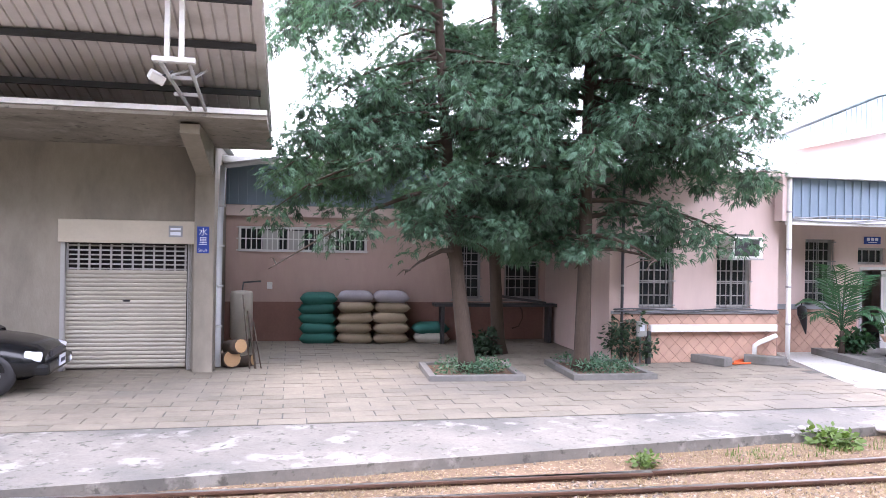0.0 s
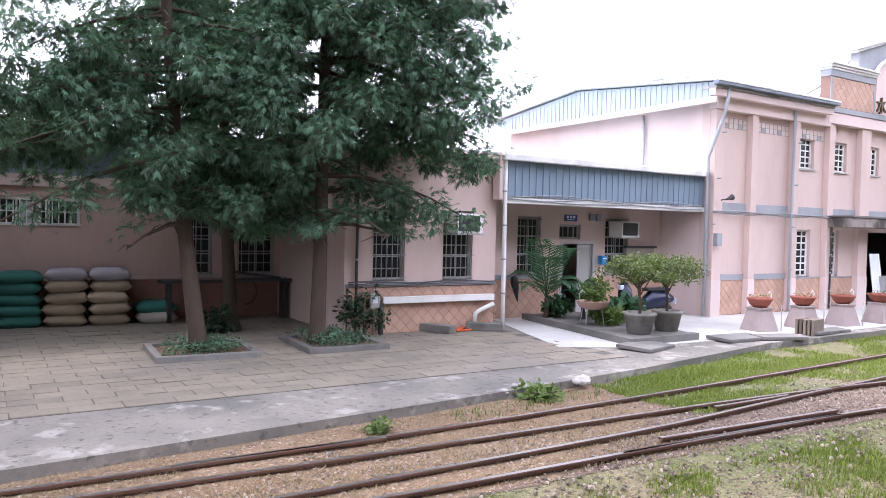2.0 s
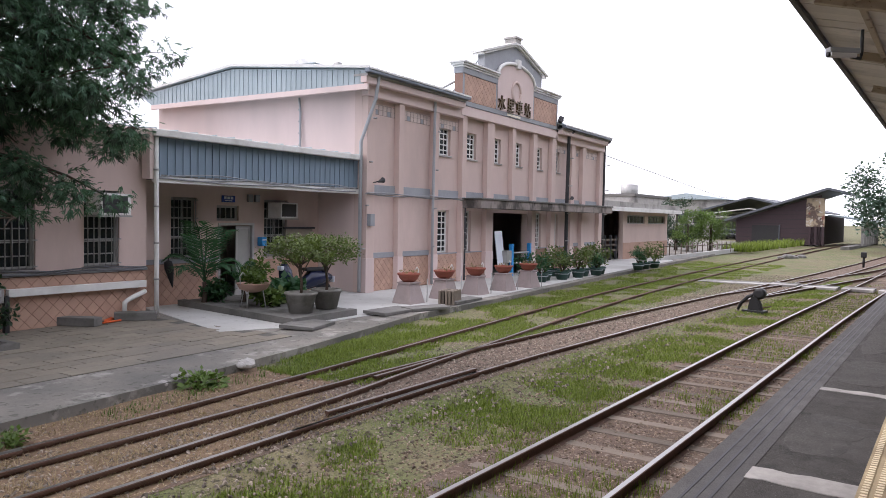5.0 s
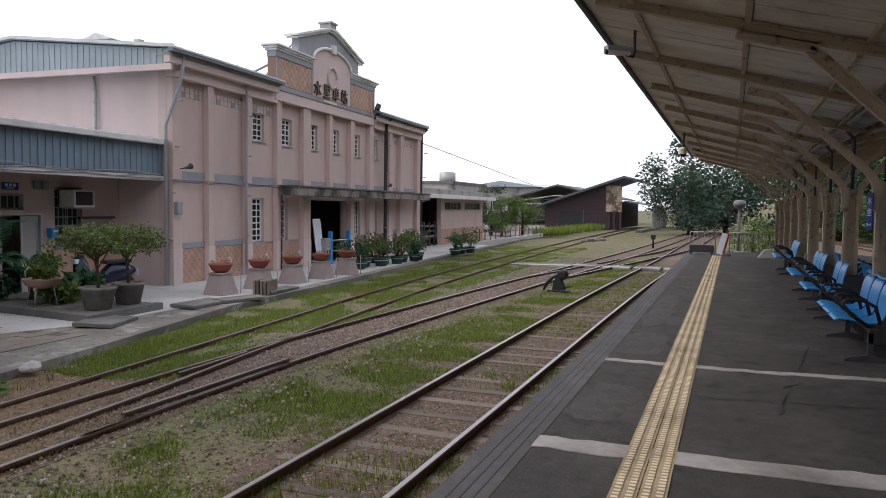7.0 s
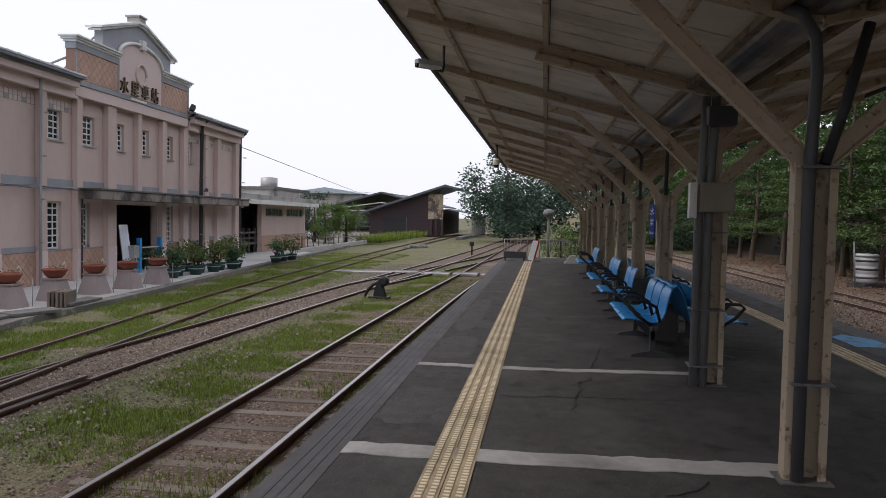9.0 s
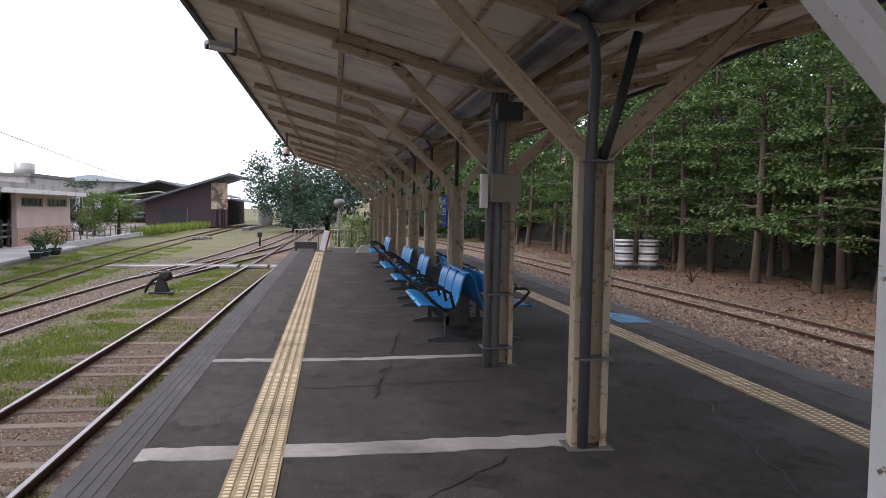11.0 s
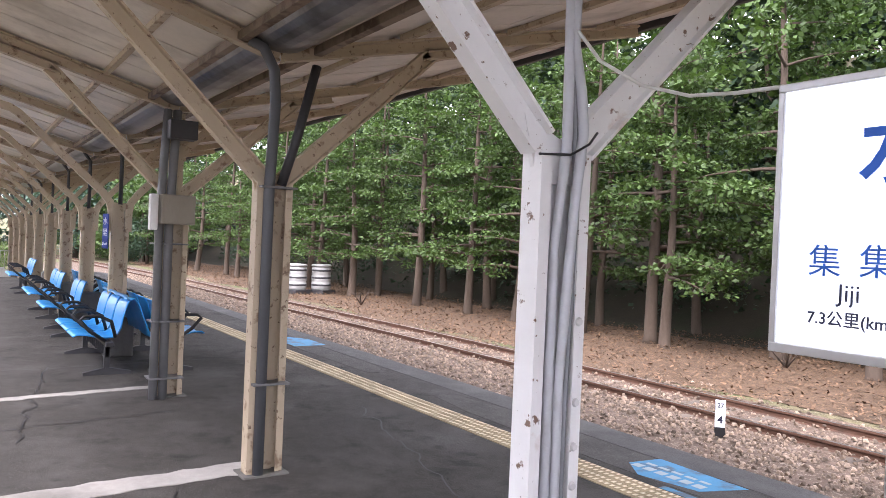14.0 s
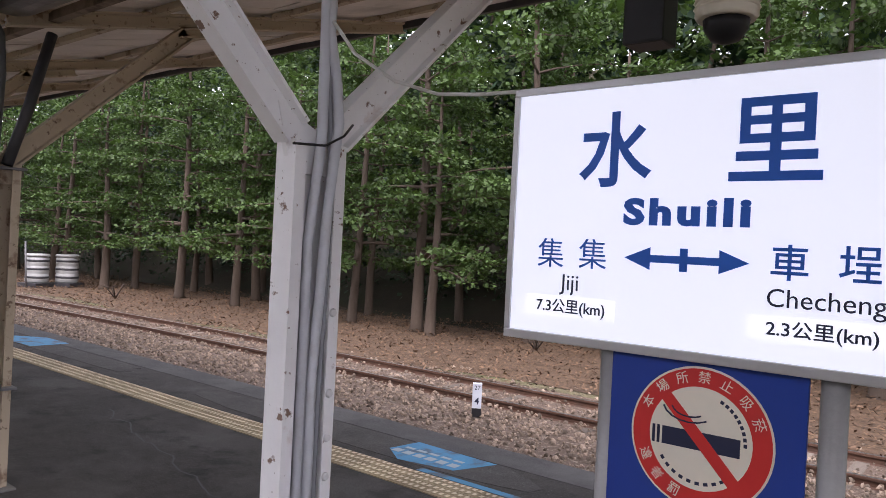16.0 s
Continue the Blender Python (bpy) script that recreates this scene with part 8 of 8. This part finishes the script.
# ---- potted plants and the porch bed ----
bed_t = thing("planter_bed", "low raised planting bed with dark kerb", "planting bed", Matrix.Translation((0, 0, S)))
part("kerb_stone", extrude_poly([(10.25, 10.86), (12.3, 11.0), (12.3, 11.2), (10.47, 11.08), (10.9, 15.2), (10.7, 15.2)], 0, .15, 'z'), M["concrete_dark"], bed_t)
part("soil", extrude_poly([(10.49, 11.1), (12.3, 11.22), (12.9, 15.2), (10.92, 15.2)], 0, .13, 'z'), M["concrete_dark"], bed_t)


def pot(m, r, h, material, label, rim=.02, n=20):
    p = thing("plant_pot", label, "plant pot", m)
    part("pot", lathe([(r * .72, 0), (r * .98, h * .86), (r * 1.06, h * .88), (r * 1.06, h), (r * .95, h), (r * .9, h * .8)], n), material, p)
    part("soil", lathe([(r * .5, h * .78), (r * .92, h * .8), (.01, h * .88)], n), M["litter"], p)
    return p


def bonsai(x, y, z, r, crown_h, seed, label):
    t = thing("potted_tree", label, "potted plant", Matrix.Translation((x, y, z)))
    bm = bmesh.new()
    tube(bm, [(0, 0, 0), (.02, .0, .3), (-.03, .02, .55), (0, 0, crown_h)], [.035, .03, .025, .015], 7)
    rr = random.Random(seed)
    for k in range(9):
        a = k * .7
        tube(bm, [(0, 0, .45 + .03 * k), (.4 * r * math.cos(a), .4 * r * math.sin(a), crown_h * .9), (.85 * r * math.cos(a), .85 * r * math.sin(a), crown_h + rr.uniform(-.05, .15))], [.014, .01, .004], 5)
    part("trunk", bm, M["bark2"], t)
    cen = [(r * rr.uniform(.1, .95) * math.cos(a), r * rr.uniform(.1, .95) * math.sin(a), crown_h + rr.uniform(-.22, .22)) for a in np.linspace(0, 30, 60)]
    v, f = leaf_cloud(cen, [.19] * 60, 56, .06, .7, 0, 'leaf', seed)
    pyd("foliage", v, f, M["olive"], t, "dense small-leaved flat crown")


M["potgrey"] = mat("weathered_grey_pot", (0.27, 0.26, 0.24), 0.85, 0.25, 5, 0.4, 60, stain=(0.11, 0.105, 0.09), stain_amt=.6, stain_scale=3)
for k, (x, y) in enumerate(((11.08, 11.5), (11.98, 11.62))):
    pot(Matrix.Translation((x, y, S + .14)), .33, .44, M["potgrey"], "large weathered hexagonal pot on the bed kerb", n=6 if k else 8)
    bonsai(x, y, S + .48, .9 - .1 * k, 1.0, 40 + k, "clipped small-leaved tree growing in a grey pot")


def palm(x, y, z, h, n, ln, seed, label):
    t = thing("palm_plant", label, "palm", Matrix.Translation((x, y, z)))
    rr = random.Random(seed)
    part("trunk", tubeb([(0, 0, 0), (.03, 0, h * .5), (0, 0, h)], [.07, .05, .04], 8), M["bark"], t)
    for k in range(n):
        a = 6.28 * k / n + rr.uniform(-.2, .2)
        up = rr.uniform(1.0, 1.75)
        L = ln * rr.uniform(.8, 1.15)
        rib = [Vector((math.cos(a) * L * q * (1.1 - up * .45), math.sin(a) * L * q * (1.1 - up * .45), h + L * up * q - .75 * L * q * q)) for q in np.linspace(0, 1, 12)]
        bm = bmesh.new()
        tube(bm, rib, [.012] * 11 + [.004], 4)
        s = Vector((-math.sin(a), math.cos(a), 0))
        for i in range(2, 12):
            for sg_ in (-1, 1):
                for o in (0, .5):
                    b = rib[i - 1].lerp(rib[i], o)
                    d = (rib[i] - rib[i - 1]).normalized()
                    w = L * .3 * (1.1 - abs(i / 12 - .5))
                    e = b + s * sg_ * w + d * w * .8 + Vector((0, 0, -w * .35))
                    vv = [bm.verts.new(q) for q in (b - d * .012, b.lerp(e, .5) + d * .018, e, b.lerp(e, .5) - d * .018)]
                    bm.faces.new(vv)
        part("frond", bm, M["palm"], t)


palm(10.8, 14.35, S + .12, .5, 10, 1.4, 5, "small feathery palm growing by the porch path")
palm(11.55, 13.9, S + .1, .35, 8, .75, 6, "low palm in the porch bed")
shrub(Matrix.Translation((11.2, 14.5, S + .1)), .45, 500, .13, M["palm"], "dark broad-leaved plant in the porch bed", seed=3)
shrub(Matrix.Translation((11.5, 12.9, S + .1)), .42, 460, .16, M["shrub"], "green broad-leaved plant in the porch bed", seed=4)
shrub(Matrix.Translation((12.3, 13.3, S + .1)), .5, 480, .2, M["palm"], "dark leafy plant hanging over the bed kerb", seed=5)
shrub(Matrix.Translation((11.7, 13.6, S + .6)), .45, 500, .1, M["shrub"], "yellow-green bush behind the bowl", seed=6)
M["potpink"] = mat("pinkish_clay_bowl", (0.42, 0.28, 0.22), .8, .15, 4, .2, 50)
bw = thing("plant_bowl", "wide clay bowl on a wire stand with a plant", "plant pot", Matrix.Translation((11.0, 12.9, S)))
part("bowl", lathe([(.12, .48), (.3, .55), (.36, .66), (.38, .68), (.34, .68), (.28, .6)], 22), M["potpink"], bw)
for a in range(4):
    part("stand_leg", tubeb([(.3 * math.cos(a * 1.57 + .4), .3 * math.sin(a * 1.57 + .4), .14), (.22 * math.cos(a * 1.57 + .4), .22 * math.sin(a * 1.57 + .4), .58)], .012, 5), M["galv"], bw)
part("hoop", tubeb([(-.36, 0, .66), (-.38, 0, .85), (-.3, 0, .93), (-.22, 0, .86)], .014, 6), M["galv"], bw)
shrub(Matrix.Translation((11.05, 12.9, S + .66)), .3, 380, .09, M["shrub"], "leafy plant growing in the clay bowl", seed=7)

# red bowls on tapered plinths along the walkway
M["potred"] = mat("red_clay_bowl", (0.29, 0.088, 0.06), .75, .15, 5, .2, 60)
M["plinthpink"] = mat("pinkish_grey_plinth", (0.35, 0.29, 0.28), .85, .15, 3, .25, 60, stain=(.22, .19, .18), stain_amt=.5, stain_scale=2)
for k in range(5):
    x = 14.95 + 1.56 * k
    y = 11.6 - .02 * k
    pl = thing("pot_plinth", "tapered pinkish concrete plinth on the walkway", "plinth", Matrix.Translation((x, y, S + .012)), "walkway plinths")
    bm = bmesh.new()
    a = [bm.verts.new((q[0] * .3, q[1] * .3, 0)) for q in ((-1, -1), (1, -1), (1, 1), (-1, 1))]
    b = [bm.verts.new((q[0] * .19, q[1] * .19, .5)) for q in ((-1, -1), (1, -1), (1, 1), (-1, 1))]
    bm.faces.new(a[::-1])
    bm.faces.new(b)
    for i in range(4):
        bm.faces.new((a[i], a[(i + 1) % 4], b[(i + 1) % 4], b[i]))
    part("plinth", bm, M["plinthpink"], pl)
    part("cap", boxb(-.22, .22, -.22, .22, .5, .54, .01), M["plinthpink"], pl)
    pb = thing("plant_bowl", "round red clay bowl with a white hoop handle", "plant pot", Matrix.Translation((x, y, S + .552)), "red bowls")
    part("bowl", lathe([(.14, 0), (.23, .08), (.27, .17), (.295, .18), (.295, .225), (.25, .225), (.22, .12)], 22), M["potred"], pb)
    part("soil", lathe([(.17, .13), (.24, .15), (.01, .2)], 18), M["litter"], pb)
    part("hoop", tubeb([(.265, -.08, .1), (.3, -.08, .3), (.24, -.08, .37), (.17, -.08, .3)], .014, 6), M["trimwhite"], pb)
    v, f = leaf_cloud([(.15 * math.cos(q * 1.3 + k), .15 * math.sin(q * 1.3 + k), .25) for q in range(5)], [.08] * 5, 9, .06, .6, 0, 'leaf', 300 + k)
    pyd("dry_plant", v, f, M["drygrass"], pb, "withered low plant")
    pole = thing("thin_stake", "thin grey stake beside a plinth", "stake", Matrix.Translation((x + .42, y - .28, S)))
    part("rod", tubeb([(0, 0, 0), (0, 0, .62)], .012, 6), M["galv"], pole)
# green pots with shrubs further along
M["potgreen"] = mat("dark_green_pot", (0.045, 0.10, 0.085), .6, .15, 5, .1, 60)
GREEN = [(23.2, 12.1), (24.0, 12.35), (24.8, 12.05), (25.5, 12.3), (26.2, 12.05), (27.0, 12.2), (27.8, 12.0), (28.6, 12.2), (31.2, 13.6), (32.4, 11.95), (33.4, 12.0), (34.4, 11.9), (23.5, 12.9), (26.0, 13.0)]
for k, (x, y) in enumerate(GREEN):
    p = pot(Matrix.Translation((x, y, S + .012)), .26, .3, M["potgreen"], "dark green plastic pot with pale rim stripe")
    part("stripe", lathe([(.255, .2), (.265, .2), (.272, .23), (.26, .23)], 20), M["roofblue"], p)
    shrub(Matrix.Translation((x, y, S + .3)), .42 + .06 * (k % 3), 520, .085, M["olive"] if k % 3 else M["palm"], "leafy shrub growing in a green pot", seed=60 + k, flat_=1.15, stems=8)

# small climbers at the foot of the second cedar
shrub(Matrix.Translation((5.9, 13.9, S)), .55, 700, .1, M["fardark"], "dark tangled shrub beside the cedar bed", seed=31, flat_=1.3)
shrub(Matrix.Translation((3.2, 15.3, S)), .4, 500, .12, M["fardark"], "dark shrub at the foot of the back tree", seed=32, flat_=.9)
shrub(Matrix.Translation((6.2, 8.35, G)), .32, 420, .09, M["shrub"], "bright green weed at the kerb", seed=33, flat_=.6)
shrub(Matrix.Translation((3.5, 7.75, G)), .2, 240, .07, M["shrub"], "small green weed in the straw", seed=34, flat_=.6)

# ---- far trees ----
def far_tree(x, y, h, r, material, seed, label, z=G):
    t = thing("far_tree", label, "tree", Matrix.Translation((x, y, z)))
    rr = random.Random(seed)
    part("trunk", tubeb([(0, 0, 0), (.1, 0, h * .3), (0, 0, h * .7)], [h * .035, h * .025, h * .01], 7), M["bark"], t)
    cen = []
    while len(cen) < 46:
        p = Vector((rr.uniform(-1, 1), rr.uniform(-1, 1), rr.uniform(-1, 1)))
        if p.length < 1:
            cen.append((p.x * r, p.y * r, h * .5 + p.z * h * .46))
    v, f = leaf_cloud(cen, [r * .33] * 46, 120, r * .062, .8, .1, 'leaf', seed)
    w, g = leaf_cloud(cen, [r * .22] * 46, 40, r * .09, .8, .1, 'leaf', seed + 90)
    w[:, 2] = np.maximum(w[:, 2], h * .05)
    pyd("inner_foliage", w, g, material, t)
    v[:, 2] = np.maximum(v[:, 2], h * .05)
    pyd("crown", v, f, material, t)


# paler, bluer green for trees far off: air haze put into the colour
M["hazy"] = leafmat("haze_tinted_foliage", (0.055, 0.098, 0.072), 0.7, 0.15)
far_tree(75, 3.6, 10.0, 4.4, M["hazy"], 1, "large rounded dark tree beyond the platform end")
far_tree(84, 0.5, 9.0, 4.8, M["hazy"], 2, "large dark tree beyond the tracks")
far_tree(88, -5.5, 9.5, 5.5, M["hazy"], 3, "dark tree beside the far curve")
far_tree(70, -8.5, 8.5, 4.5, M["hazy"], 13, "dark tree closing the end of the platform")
far_tree(58, 18.3, 4.4, 1.8, M["fardark"], 4, "rounded tree beside the outbuilding", S)
far_tree(57, 15.4, 3.7, 1.4, M["shrub"], 5, "young tree behind the garden fence", S)
far_tree(56, 16.8, 3.3, 1.2, M["shrub"], 6, "small green tree in the garden", S)
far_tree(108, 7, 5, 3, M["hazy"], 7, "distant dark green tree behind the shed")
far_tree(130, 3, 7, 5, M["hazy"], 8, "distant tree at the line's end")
far_tree(64, -12.8, 9, 5, M["forest"], 21, "green tree at the end of the wood")
far_tree(72, -14.5, 10, 5.5, M["fardark"], 22, "dark tree at the end of the wood")
far_tree(81, -11.5, 8, 5, M["forest"], 23, "green tree beside the far curve")
far_tree(58, -11.9, 4, 2.2, M["fardark"], 24, "low dark bush beside the far track")
far_tree(66, -10.6, 4, 2.4, M["forest"], 25, "low green bush beside the far track")
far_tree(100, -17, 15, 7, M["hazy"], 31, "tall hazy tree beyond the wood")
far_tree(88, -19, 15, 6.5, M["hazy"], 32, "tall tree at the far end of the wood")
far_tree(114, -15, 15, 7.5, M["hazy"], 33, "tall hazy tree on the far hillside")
far_tree(76, -20, 14, 6, M["fardark"], 34, "tall dark tree at the end of the wood")
far_tree(95, -12, 9, 6, M["fardark"], 14, "distant tree on the wooded side")
far_tree(36, -0.95, 2.5, .95, M["shrub"], 9, "clipped round bush behind the platform end", G)
blades("grass", "tall yellow-green weeds before the dark shed", patchy(60, 86, 13.2, 15.5, 500, -1), lambda x, y: S, (.3, .8), .05, M["grass"])


# ---- pieces of the paving and strips ----
# tactile strips of ribbed yellow tiles
def tactile_tile():
    bm = bmesh.new()
    box(bm, -0.154, 0.154, -0.154, -0.003, -0.01, 0.006)
    box(bm, -0.154, 0.154, 0.003, 0.154, -0.01, 0.006)
    for i in range(6):
        for j in range(4):
            x, y = -0.128 + 0.051 * i, (-0.115, -0.042, 0.042, 0.115)[j]
            a = [bm.verts.new((x + p * 0.021, y + q * 0.027, 0.006)) for p, q in ((-1, -1), (1, -1), (1, 1), (-1, 1))]
            b = [bm.verts.new((x + p * 0.014, y + q * 0.019, 0.0125)) for p, q in ((-1, -1), (1, -1), (1, 1), (-1, 1))]
            bm.faces.new(b).material_index = 1
            for k in range(4):
                bm.faces.new((a[k], a[(k + 1) % 4], b[(k + 1) % 4], b[k]))
    return bm


for yc, x0, n in ((0.42, -3.0, 100), (-3.88, -3.0, 100)):
    st = thing("tactile_strip", "worn yellow tactile paving strip on asphalt", "tactile paving", kind="structure")
    first = None
    for k in range(n):
        m = pose(x0 + 0.311 * k, yc, random.uniform(0, .002), 0, 0, random.uniform(-.4, .4))
        if first is None:
            first = part("tile", tactile_tile(), M["tactile_dark"], st, "", m)
            first.data.materials.append(M["tactile"])
        else:
            share("tile", first, st, m)

# paving slabs of the forecourt, laid in running bond
pv = thing("paving", "grey-brown rectangular paving slabs in running bond", "paving", kind="structure")
bed_ob = part("bed", boxb(-9.2, 9.4, 0, 8.3, -0.02, 0.006, 0, pose(0, 9.45, S, 0, 0, 3.2)), M["joint"], pv)
base = pose(0, 9.45, S, 0, 0, 3.2)
slab = None
far_v, far_f, cnt = [], [], 0
for j in range(27):
    for i in range(32):
        x, y = -9.2 + 0.3 + 0.6 * i + (0.3 if j % 2 else 0), 0.15 + 0.305 * j
        if x > 9.2 - max(0, y - 4.2) * .6:
            continue
        jit = (random.uniform(-.004, .004), random.uniform(-.004, .004), random.uniform(-.004, .005), random.uniform(-.5, .5))
        m = base @ pose(x + jit[0], y + jit[1], 0.012 + jit[2], random.uniform(-.3, .3), random.uniform(-.3, .3), jit[3])
        if j < 11:
            if slab is None:
                slab = part("paving_slab", boxb(-0.293, 0.293, -0.146, 0.146, -0.03, 0.0, 0.004), M["paver"], pv, "", m)
            else:
                share("paving_slab", slab, pv, m)
        else:
            c = [m @ Vector((sx * .293, sy * .146, sz)) for sx in (-1, 1) for sy in (-1, 1) for sz in (-.03, 0)]
            o = len(far_v)
            far_v += [tuple(q) for q in c]
            far_f += [tuple(o + q for q in f) for f in ((0, 1, 3, 2), (4, 6, 7, 5), (0, 4, 5, 1), (2, 3, 7, 6), (1, 5, 7, 3))]
o = pyd("far_paving_slabs", far_v, far_f, M["paver"], pv, "paving slabs near the wall", kind="stuff")
